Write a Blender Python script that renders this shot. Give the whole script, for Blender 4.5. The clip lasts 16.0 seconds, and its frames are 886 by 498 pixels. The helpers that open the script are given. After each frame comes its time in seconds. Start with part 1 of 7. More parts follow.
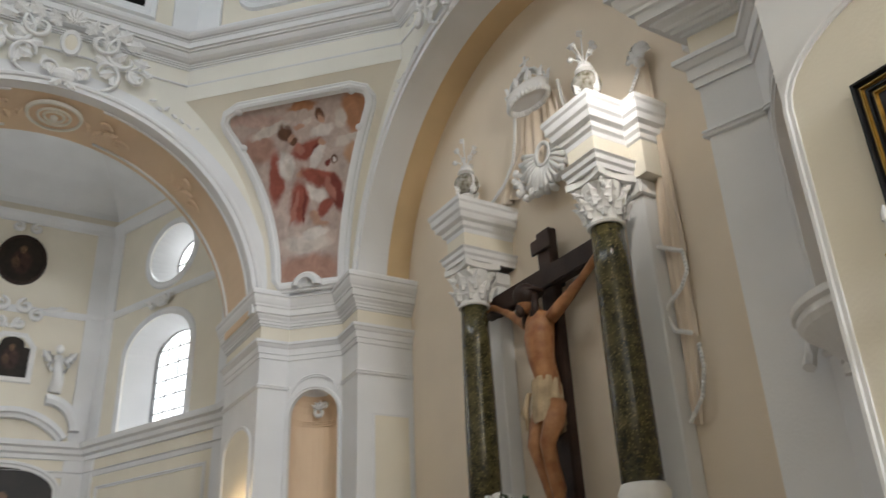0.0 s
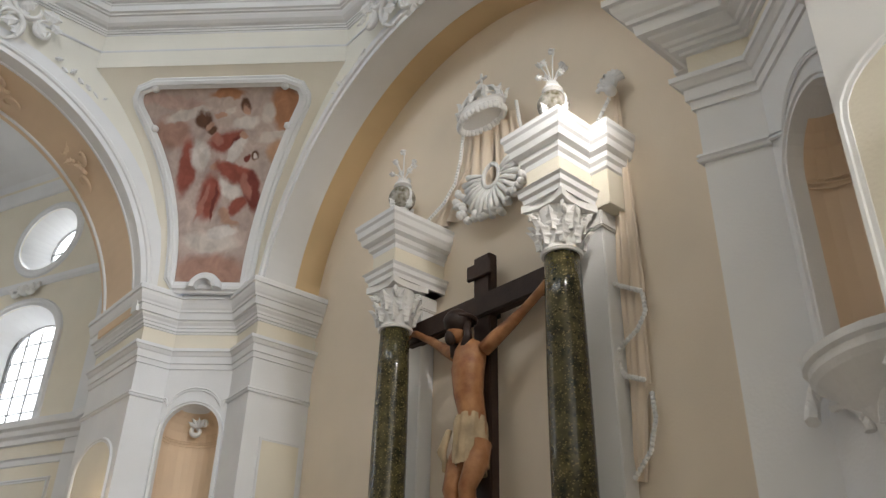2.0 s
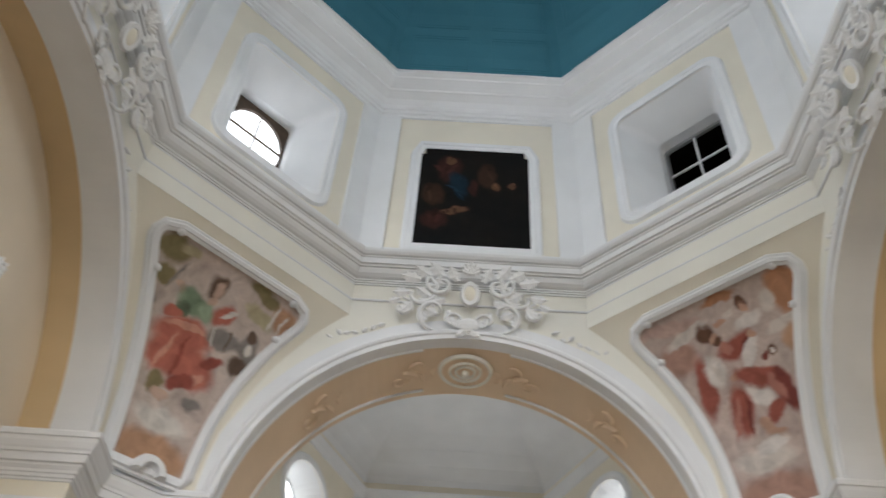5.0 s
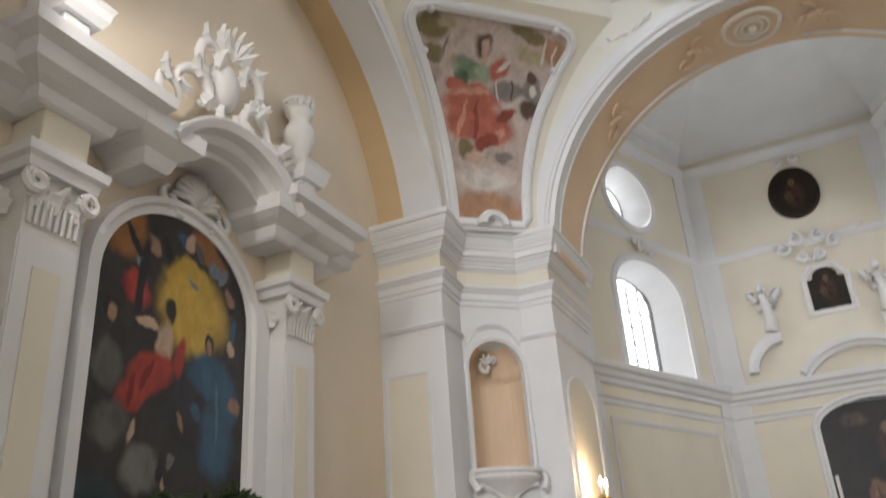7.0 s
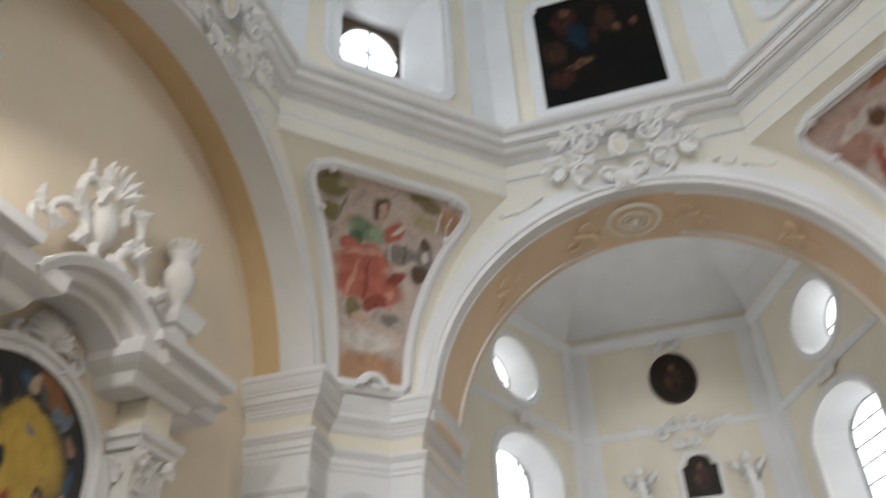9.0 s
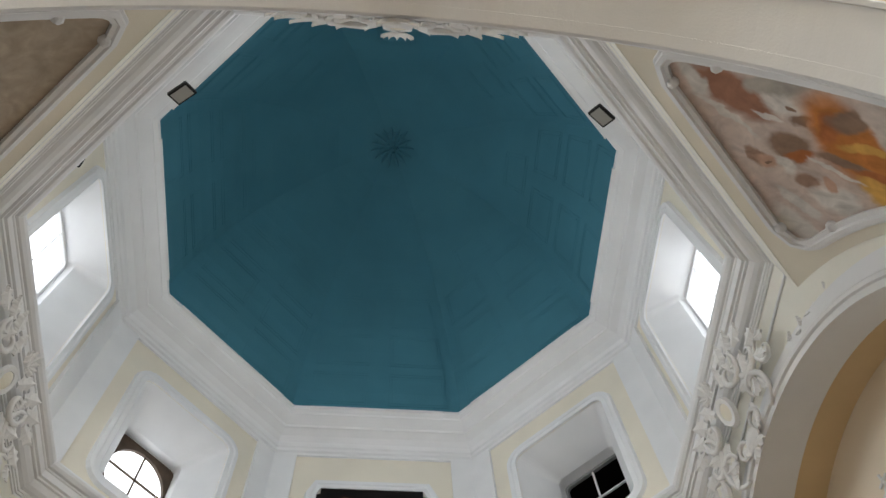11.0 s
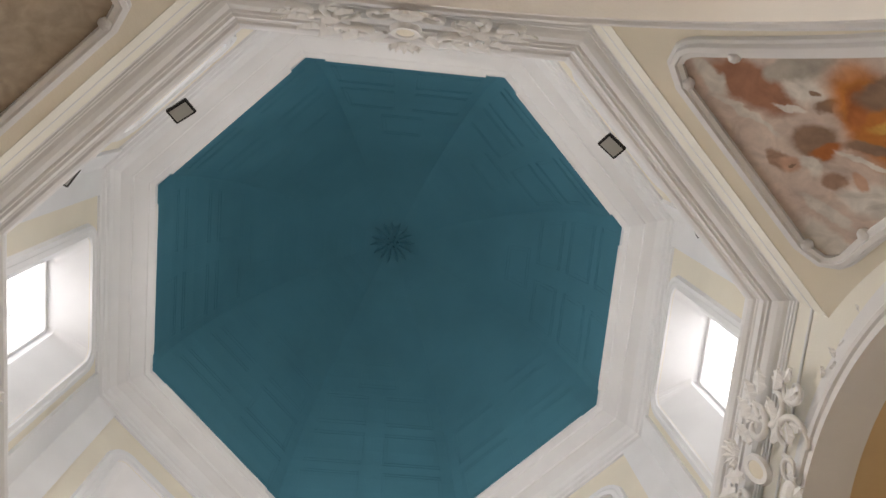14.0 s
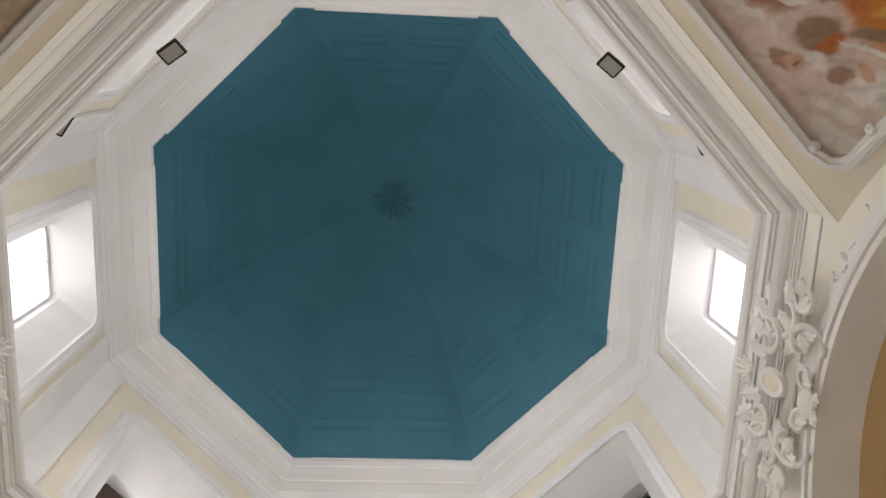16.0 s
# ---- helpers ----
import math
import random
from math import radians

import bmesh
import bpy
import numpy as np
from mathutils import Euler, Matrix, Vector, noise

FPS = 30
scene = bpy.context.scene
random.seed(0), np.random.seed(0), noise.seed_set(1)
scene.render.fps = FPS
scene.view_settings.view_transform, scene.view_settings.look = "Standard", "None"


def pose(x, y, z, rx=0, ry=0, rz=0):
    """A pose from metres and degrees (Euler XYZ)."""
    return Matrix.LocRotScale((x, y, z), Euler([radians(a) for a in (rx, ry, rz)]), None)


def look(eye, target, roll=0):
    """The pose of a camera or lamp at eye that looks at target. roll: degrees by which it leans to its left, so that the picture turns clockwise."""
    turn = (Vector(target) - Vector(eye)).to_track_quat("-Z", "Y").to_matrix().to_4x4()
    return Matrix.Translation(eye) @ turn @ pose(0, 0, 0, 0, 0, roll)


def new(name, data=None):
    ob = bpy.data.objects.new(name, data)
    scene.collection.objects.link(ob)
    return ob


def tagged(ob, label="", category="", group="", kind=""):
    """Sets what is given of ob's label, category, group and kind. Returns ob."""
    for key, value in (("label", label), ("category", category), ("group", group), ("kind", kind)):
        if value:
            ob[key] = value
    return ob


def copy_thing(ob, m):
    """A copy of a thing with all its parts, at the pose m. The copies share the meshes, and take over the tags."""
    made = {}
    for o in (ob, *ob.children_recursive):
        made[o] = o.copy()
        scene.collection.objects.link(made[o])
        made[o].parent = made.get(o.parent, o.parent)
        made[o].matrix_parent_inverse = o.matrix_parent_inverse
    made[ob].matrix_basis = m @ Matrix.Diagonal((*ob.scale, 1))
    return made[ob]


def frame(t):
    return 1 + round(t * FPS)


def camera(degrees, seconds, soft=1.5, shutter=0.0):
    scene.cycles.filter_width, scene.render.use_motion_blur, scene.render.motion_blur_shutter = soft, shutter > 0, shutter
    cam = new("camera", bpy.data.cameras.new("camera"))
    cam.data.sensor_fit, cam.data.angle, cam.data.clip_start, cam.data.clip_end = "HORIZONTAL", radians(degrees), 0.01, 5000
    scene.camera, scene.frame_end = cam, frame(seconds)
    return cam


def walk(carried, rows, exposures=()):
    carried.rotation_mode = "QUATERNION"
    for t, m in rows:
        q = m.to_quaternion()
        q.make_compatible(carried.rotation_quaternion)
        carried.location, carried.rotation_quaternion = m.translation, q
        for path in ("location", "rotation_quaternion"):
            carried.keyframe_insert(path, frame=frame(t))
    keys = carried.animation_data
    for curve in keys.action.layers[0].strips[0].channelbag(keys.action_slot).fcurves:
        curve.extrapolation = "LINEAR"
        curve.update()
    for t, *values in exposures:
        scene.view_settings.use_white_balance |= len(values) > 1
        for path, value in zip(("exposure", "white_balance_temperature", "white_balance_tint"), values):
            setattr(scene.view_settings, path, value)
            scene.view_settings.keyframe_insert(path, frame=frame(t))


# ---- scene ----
cam = camera(57.6, 16.0, soft=1.4, shutter=0.4)

PATH = [
    (0.0, -0.338, -5.621, 1.5, 115.11, 2.36, -30.73),
    (0.5, -0.24, -5.365, 1.51, 117.25, 0.91, -36.25),
    (1.0, -0.218, -5.128, 1.512, 117.55, -0.92, -39.48),
    (1.5, -0.256, -4.886, 1.542, 118.04, -2.32, -41.95),
    (2.0, -0.218, -4.761, 1.535, 118.64, -1.18, -41.42),
    (2.5, -0.09, -4.583, 1.556, 119.06, 1.46, -39.3),
    (3.0, -0.073, -4.43, 1.561, 121.0, 1.24, -39.06),
    (3.5, -0.111, -4.317, 1.612, 124.86, 2.22, -36.65),
    (4.0, -0.167, -4.276, 1.646, 130.89, 1.27, -24.2),
    (4.5, -0.144, -4.202, 1.639, 133.85, -1.47, -12.61),
    (5.0, -0.161, -4.09, 1.594, 134.63, -3.15, -1.47),
    (5.2, -0.175, -4.083, 1.589, 134.71, -3.13, 2.6),
    (7.3, -0.305, -4.43, 1.534, 110.22, 4.39, 26.85),
    (7.5, -0.309, -4.423, 1.528, 108.42, 3.81, 26.45),
    (8.0, -0.326, -4.388, 1.542, 108.3, 0.94, 25.2),
    (8.5, -0.206, -4.378, 1.575, 116.1, 0.6, 24.7),
    (9.0, -0.087, -4.35, 1.645, 124.7, 2.25, 17.42),
    (9.5, 0.028, -4.232, 1.646, 135.07, 3.64, 7.23),
    (10.0, 0.044, -4.226, 1.692, 146.31, 3.1, 0.94),
    (10.2, 0.008, -4.232, 1.705, 150.08, 3.17, -0.66),
    (12.3, 0.043, -3.767, 1.778, 163.81, 2.39, -6.19),
    (12.5, 0.043, -3.669, 1.805, 166.09, 2.42, -6.05),
    (13.0, 0.002, -3.449, 1.808, 168.67, 2.54, -5.39),
    (13.5, 0.0, -3.184, 1.791, 168.71, 2.44, -5.02),
    (14.0, 0.067, -2.976, 1.81, 168.49, 2.33, -5.62),
    (14.5, 0.079, -2.791, 1.815, 167.4, 2.2, -6.28),
    (15.0, 0.007, -2.662, 1.817, 167.78, 2.08, -6.45),
    (15.5, 0.03, -2.608, 1.821, 168.17, 2.63, -4.83),
    (16.0, 0.068, -2.561, 1.802, 166.96, 2.94, -2.57),
]
EXPOSURES = ((0.0, 0.71, 6200, 10), (3.0, 0.94, 6200, 11), (5.0, 0.83, 6200, 11), (8.0, 0.95, 6250, 13), (9.2, 0.83, 6200, 10), (10.2, 0.70, 6150, 8), (12.4, 1.14, 6900, 17), (16.0, 1.13, 6950, 17))

walk(cam, [(r[0], pose(*r[1:])) for r in PATH], EXPOSURES)

# ---- light ----
world = bpy.data.worlds.new("sky")
scene.world = world
world.use_nodes = True
wn = world.node_tree
sky = wn.nodes.new("ShaderNodeTexSky")
sky.sky_type = "NISHITA"
sky.sun_disc = False
sky.sun_elevation, sky.sun_rotation = radians(48), radians(150)
wn.links.new(sky.outputs[0], wn.nodes["Background"].inputs[0])
wn.nodes["Background"].inputs[1].default_value = 0.15


def area(name, place, target, size_x, size_y, watts, colour=(1, 1, 1)):
    d = bpy.data.lights.new(name, "AREA")
    d.shape, d.size, d.size_y, d.energy, d.color = "RECTANGLE", size_x, size_y, watts, colour
    ob = new(name, d)
    ob.matrix_world = look(place, target)
    return ob


# ---- materials ----
def mat(name, colour, rough=0.75, metal=0.0, vary=0.08, scale=1.5, bump=0.15, grain=60.0, second=None, spec=0.3):
    m = bpy.data.materials.new(name)
    m.use_nodes = True
    nt = m.node_tree
    b = nt.nodes["Principled BSDF"]
    b.inputs["Roughness"].default_value, b.inputs["Metallic"].default_value = rough, metal
    b.inputs["Specular IOR Level"].default_value = spec
    co = nt.nodes.new("ShaderNodeTexCoord")
    n1 = nt.nodes.new("ShaderNodeTexNoise")
    n1.inputs["Scale"].default_value, n1.inputs["Detail"].default_value = scale, 6
    nt.links.new(co.outputs["Object"], n1.inputs["Vector"])
    ramp = nt.nodes.new("ShaderNodeMapRange")
    ramp.inputs[1].default_value, ramp.inputs[2].default_value = 0.3, 0.7
    nt.links.new(n1.outputs["Fac"], ramp.inputs[0])
    mix = nt.nodes.new("ShaderNodeMix")
    mix.data_type = "RGBA"
    nt.links.new(ramp.outputs[0], mix.inputs[0])
    other = second or tuple(c * (1 - vary * 2) for c in colour)
    mix.inputs[6].default_value, mix.inputs[7].default_value = (*other, 1), (*colour, 1)
    nt.links.new(mix.outputs[2], b.inputs["Base Color"])
    n2 = nt.nodes.new("ShaderNodeTexNoise")
    n2.inputs["Scale"].default_value, n2.inputs["Detail"].default_value = grain, 4
    nt.links.new(co.outputs["Object"], n2.inputs["Vector"])
    add = nt.nodes.new("ShaderNodeMath")
    add.operation = "ADD"
    nt.links.new(n1.outputs["Fac"], add.inputs[0])
    nt.links.new(n2.outputs["Fac"], add.inputs[1])
    bp = nt.nodes.new("ShaderNodeBump")
    bp.inputs["Strength"].default_value, bp.inputs["Distance"].default_value = bump, 0.01
    nt.links.new(add.outputs[0], bp.inputs["Height"])
    nt.links.new(bp.outputs[0], b.inputs["Normal"])
    return m


WHITE = mat("white_plaster", (0.80, 0.80, 0.80), 0.8, vary=0.04)
STUCCO = mat("white_stucco", (0.82, 0.81, 0.79), 0.7, vary=0.05, scale=4, bump=0.3)
CREAM = mat("cream_plaster", (0.80, 0.745, 0.625), 0.85, vary=0.035)
PALE = mat("pale_cream_plaster", (0.82, 0.795, 0.71), 0.85, vary=0.03)
OCHRE = mat("ochre_plaster", (0.70, 0.52, 0.30), 0.85, vary=0.06)
PEACH = mat("peach_plaster", (0.78, 0.60, 0.42), 0.85, vary=0.05)
SAND = mat("sand_plaster", (0.74, 0.64, 0.49), 0.85, vary=0.04)
CHAPEL = mat("warm_chapel_plaster", (0.81, 0.70, 0.555), 0.85, vary=0.035)
BLUE = mat("blue_plaster", (0.078, 0.250, 0.325), 0.85, vary=0.07, scale=0.9, bump=0.3, grain=25)
FLOOR = mat("floor_marble", (0.42, 0.36, 0.30), 0.35, vary=0.15, scale=0.8)
WOODDARK = mat("dark_wood", (0.045, 0.025, 0.018), 0.5, vary=0.25, scale=6, bump=0.3)
WOODBROWN = mat("brown_window_wood", (0.11, 0.075, 0.05), 0.6, vary=0.2, scale=8, bump=0.3)
BLACK = mat("black_metal", (0.012, 0.012, 0.012), 0.5, vary=0.1)
GOLD = mat("gilt", (0.62, 0.43, 0.14), 0.3, 1.0, vary=0.15, scale=20)
GREY = mat("grey_box", (0.25, 0.25, 0.25), 0.5)


# ---- mesh helpers ----
def finish(name, bm, material, smooth=False):
    me = bpy.data.meshes.new(name)
    bmesh.ops.recalc_face_normals(bm, faces=bm.faces)
    bm.to_mesh(me)
    bm.free()
    if smooth:
        for p in me.polygons:
            p.use_smooth = True
    if material:
        me.materials.append(material)
    return me


def part(name, bm, material, parent=None, label="", smooth=False, m=None):
    ob = new(name, finish(name, bm, material, smooth))
    if parent:
        ob.parent = parent
    if m is not None:
        ob.matrix_basis = m
    if label:
        ob["label"] = label
    return ob


def struct(name, bm, material, label, category, smooth=False):
    return tagged(part(name, bm, material, None, "", smooth), label, category, "", "structure")


def thing(name, label, category, m=None, group=""):
    e = new(name)
    if m is not None:
        e.matrix_basis = m
    return tagged(e, label, category, group)


def box(bm, x0, x1, y0, y1, z0, z1, m=None):
    vs = [bm.verts.new((x, y, z)) for x in (x0, x1) for y in (y0, y1) for z in (z0, z1)]
    for f in ((0, 1, 3, 2), (4, 6, 7, 5), (0, 4, 5, 1), (2, 3, 7, 6), (0, 2, 6, 4), (1, 5, 7, 3)):
        bm.faces.new([vs[i] for i in f])
    if m is not None:
        bmesh.ops.transform(bm, matrix=m, verts=vs)
    return vs


def boxed(x0, x1, y0, y1, z0, z1, bevel=0.0):
    bm = bmesh.new()
    box(bm, x0, x1, y0, y1, z0, z1)
    if bevel:
        bmesh.ops.bevel(bm, geom=bm.edges[:], offset=bevel, segments=2, affect="EDGES")
    return bm


def prism(bm, plan, z0, z1):
    """A plan polygon raised from z0 to z1."""
    lo = [bm.verts.new((x, y, z0)) for x, y in plan]
    hi = [bm.verts.new((x, y, z1)) for x, y in plan]
    n = len(plan)
    for i in range(n):
        bm.faces.new((lo[i], lo[(i + 1) % n], hi[(i + 1) % n], hi[i]))
    bm.faces.new(hi)
    bm.faces.new(lo[::-1])


def sweep(bm, path, profile, closed=False):
    """A moulding: profile points (out, z), out to the left of the plan path, mitred at its corners."""
    pts = [Vector(p) for p in path]
    n = len(pts)
    rings = []
    for i, p in enumerate(pts):
        a = pts[i - 1] if (i or closed) else None
        b = pts[(i + 1) % n] if (i < n - 1 or closed) else None
        d0 = (p - a).normalized() if a is not None else (b - p).normalized()
        d1 = (b - p).normalized() if b is not None else d0
        n0, n1 = Vector((-d0.y, d0.x)), Vector((-d1.y, d1.x))
        mid = (n0 + n1).normalized()
        k = 1 / max(mid.dot(n0), 0.35)
        rings.append([bm.verts.new((p.x + mid.x * k * o, p.y + mid.y * k * o, z)) for o, z in profile])
    m = len(profile)
    for i in range(n if closed else n - 1):
        r, s = rings[i], rings[(i + 1) % n]
        for j in range(m - 1):
            bm.faces.new((r[j], s[j], s[j + 1], r[j + 1]))
    if not closed:
        for r in (rings[0], rings[-1]):
            if m > 2:
                bm.faces.new(r)
    return bm


def ring(bm, cz, profile, a0=0.0, a1=math.pi, n=48, m=None, sx=1.0):
    """A moulding bent round an arc in the xz plane: profile points (radius, y), closed all round."""
    rows, made = [], []
    for i in range(n + 1):
        a = a0 + (a1 - a0) * i / n
        row = [bm.verts.new((r * math.cos(a) * sx, y, cz + r * math.sin(a))) for r, y in profile]
        rows.append(row)
        made += row
    k = len(profile)
    full = abs(abs(a1 - a0) - 2 * math.pi) < 1e-6
    for i in range(n):
        for j in range(k):
            bm.faces.new((rows[i][j], rows[i + 1][j], rows[i + 1][(j + 1) % k], rows[i][(j + 1) % k]))
    if not full and k > 2:
        bm.faces.new(rows[0])
        bm.faces.new(rows[-1])
    if m is not None:
        bmesh.ops.transform(bm, matrix=m, verts=made)
    return bm


def lathe(bm, profile, n=20, m=None):
    made, rows = [], []
    for r, z in profile:
        row = [bm.verts.new((r * math.cos(2 * math.pi * i / n), r * math.sin(2 * math.pi * i / n), z)) for i in range(n)]
        rows.append(row)
        made += row
    for a, b in zip(rows, rows[1:]):
        for i in range(n):
            bm.faces.new((a[i], a[(i + 1) % n], b[(i + 1) % n], b[i]))
    bm.faces.new(rows[0][::-1])
    bm.faces.new(rows[-1])
    if m is not None:
        bmesh.ops.transform(bm, matrix=m, verts=made)
    return bm


def tube(bm, pts, radius, n=7, taper=None, flat=1.0):
    """A rod along 3D points; taper gives the radius factor at 0..1."""
    P = [Vector(p) for p in pts]
    rows = []
    up = Vector((0.13, 0.31, 0.94))
    for i, p in enumerate(P):
        d = (P[min(i + 1, len(P) - 1)] - P[max(i - 1, 0)]).normalized()
        s = d.cross(up)
        if s.length < 0.05:
            s = d.cross(Vector((1, 0, 0)))
        s.normalize()
        t = s.cross(d)
        r = radius * (taper(i / (len(P) - 1)) if taper else 1)
        rows.append([bm.verts.new(p + s * (math.cos(2 * math.pi * k / n) * r) + t * (math.sin(2 * math.pi * k / n) * r * flat)) for k in range(n)])
    for a, b in zip(rows, rows[1:]):
        for k in range(n):
            bm.faces.new((a[k], a[(k + 1) % n], b[(k + 1) % n], b[k]))
    bm.faces.new(rows[0][::-1])
    bm.faces.new(rows[-1])
    return bm


def blob(bm, c, rx, ry, rz, m=None, seg=10):
    g = bmesh.ops.create_uvsphere(bm, u_segments=seg, v_segments=max(6, seg * 2 // 3), radius=1)
    t = Matrix.Translation(c) @ (m or Matrix()) @ Matrix.Diagonal((rx, ry, rz, 1))
    bmesh.ops.transform(bm, matrix=t, verts=g["verts"])
    return bm


def wall_with_hole(bm, outer, hole, depth, hole_back=None, m=None):
    """A flat wall in the xz plane (front at y=0, back at y=depth) with one opening; outer and hole are rings of (x, z),
    hole_back the opening's ring on the back, for splayed reveals."""
    hb = hole_back or hole
    start = len(bm.verts)
    fo = [bm.verts.new((x, 0, z)) for x, z in outer]
    fh = [bm.verts.new((x, 0, z)) for x, z in hole]
    bo = [bm.verts.new((x, depth, z)) for x, z in outer]
    bh = [bm.verts.new((x, depth, z)) for x, z in hb]
    def loop_edges(vs):
        return [bm.edges.get((vs[i], vs[(i + 1) % len(vs)])) or bm.edges.new((vs[i], vs[(i + 1) % len(vs)])) for i in range(len(vs))]
    for o, h in ((fo, fh), (bo, bh)):
        bmesh.ops.triangle_fill(bm, edges=loop_edges(o) + loop_edges(h), use_beauty=True)
    for a, b in ((fo, bo), (fh, bh)):
        for i in range(len(a)):
            j = (i + 1) % len(a)
            bm.faces.new((a[i], a[j], b[j], b[i]))
    if m is not None:
        bmesh.ops.transform(bm, matrix=m, verts=fo + fh + bo + bh)
    return bm


def rounded(x0, x1, z0, z1, r, n=5):
    """A rectangle's ring of (x, z) with round corners."""
    out = []
    for cx, cz, a in ((x1 - r, z1 - r, 0), (x0 + r, z1 - r, 90), (x0 + r, z0 + r, 180), (x1 - r, z0 + r, 270)):
        for i in range(n + 1):
            t = radians(a + 90 * i / n)
            out.append((cx + r * math.cos(t), cz + r * math.sin(t)))
    return out


def arched(x0, x1, z0, z1, rise=None, n=16):
    """A round-headed opening's ring of (x, z); z1 is its crown."""
    c, w = (x0 + x1) / 2, (x1 - x0) / 2
    h = rise or w
    return [(x0, z0), (x1, z0)] + [(c + w * math.cos(math.pi * i / n), z1 - h + h * math.sin(math.pi * i / n)) for i in range(n + 1)]


def ellipse(cx, cz, rx, rz, n=32):
    return [(cx + rx * math.cos(2 * math.pi * i / n), cz + rz * math.sin(2 * math.pi * i / n)) for i in range(n)]


def frame_ring(bm, inner, width, front, back, m=None, step=0.4):
    """A stepped frame moulding round a ring of (x, z), in the xz plane, from y=back to y=front (front is nearer, smaller y)."""
    n = len(inner)
    V = [Vector(p) for p in inner]
    area2 = sum(V[i].x * V[(i + 1) % n].y - V[(i + 1) % n].x * V[i].y for i in range(n))
    sg = 1 if area2 > 0 else -1
    outs = []
    for i in range(n):
        d0, d1 = (V[i] - V[i - 1]).normalized(), (V[(i + 1) % n] - V[i]).normalized()
        n0, n1 = Vector((d0.y, -d0.x)) * sg, Vector((d1.y, -d1.x)) * sg
        mid = (n0 + n1).normalized()
        outs.append(mid / max(mid.dot(n0), 0.4))
    prof = ((0, back), (0, front + (back - front) * 0.35), (width * step, front + (back - front) * 0.35), (width * (step + 0.12), front), (width * 0.85, front), (width, back))
    rows = [[bm.verts.new((V[i].x + outs[i].x * o, y, V[i].y + outs[i].y * o)) for o, y in prof] for i in range(n)]
    for i in range(n):
        a, b = rows[i], rows[(i + 1) % n]
        for j in range(len(prof) - 1):
            bm.faces.new((a[j], b[j], b[j + 1], a[j + 1]))
    if m is not None:
        bmesh.ops.transform(bm, matrix=m, verts=[v for r in rows for v in r])
    return bm


def cscroll(bm, M, x, z, r, a0, turns, thick, y=-0.05, shrink=0.75, n=26):
    """A C-scroll: a spiral rod in the xz plane."""
    pts = []
    for i in range(n + 1):
        f = i / n
        a = radians(a0) + turns * 2 * math.pi * f
        rr = r * (1 - shrink * f)
        pts.append(M @ Vector((x + rr * math.cos(a), y - 0.02 * math.sin(f * 3.1), z + rr * math.sin(a))))
    tube(bm, pts, thick, 6, lambda f: 0.5 + 0.9 * math.sin(math.pi * min(1, f * 0.9 + 0.1)))


def leaf(bm, M, x, z, ang, length, width, y=-0.03, curl=0.06):
    """A curled acanthus leaf growing from (x, z), with a lobed edge."""
    n = 9
    d = Vector((math.cos(radians(ang)), 0, math.sin(radians(ang))))
    s = Vector((-d.z, 0, d.x))
    rows = []
    for i in range(n + 1):
        f = i / n
        w = width * math.sin(math.pi * (0.12 + 0.85 * f)) * (1 + 0.28 * math.cos(f * 19))
        c = Vector((x, y - curl * f * f - 0.012, z)) + d * (length * (f - 0.12 * f * f))
        rows.append([bm.verts.new(M @ (c - s * w)), bm.verts.new(M @ (c + Vector((0, -0.028, 0)))), bm.verts.new(M @ (c + s * w)), bm.verts.new(M @ (c + Vector((0, 0.02, 0))))])
    for a, b in zip(rows, rows[1:]):
        for k in range(4):
            bm.faces.new((a[k], a[(k + 1) % 4], b[(k + 1) % 4], b[k]))
    bm.faces.new(rows[0])
    bm.faces.new(rows[-1][::-1])


def turn(deg):
    """Turns a part modelled for the north side to another side of the crossing (90 west, 180 south, 270 east)."""
    return Matrix.Rotation(radians(deg), 4, "Z")


def face_in(x, y, z, deg):
    """A pose whose front (local -y) looks to the crossing: deg 0 on the north side, 90 west, 180 south, 270 east."""
    return Matrix.Translation((x, y, z)) @ turn(deg)
# ---- the crossing: plan numbers ----
HALF = 3.59            # distance of the arch faces from the middle
BACK = 4.25            # back walls of the side chapels
SIDES = {"north": (0, 5.08, 2.54), "south": (180, 5.08, 2.54), "west": (90, 5.05, 2.65), "east": (270, 5.05, 2.65)}  # turn, arch centre height, radius
ZCAP = 5.42            # top of the pier entablature
ZPEND = 7.93           # top of the pendentives
ZCORN = 8.85           # top of the octagon cornice
APO = 3.80             # drum walls
ZBLUE = 12.75


def octagon(apothem):
    h = apothem * math.tan(math.pi / 8)
    return [(h, apothem), (-h, apothem), (-apothem, h), (-apothem, -h), (-h, -apothem), (h, -apothem), (apothem, -h), (apothem, h)]


# floor, plain closing walls
bm = bmesh.new()
box(bm, -9, 9, -22, 14, -0.2, 0)
struct("floor", bm, FLOOR, "polished brown marble church floor", "floor")

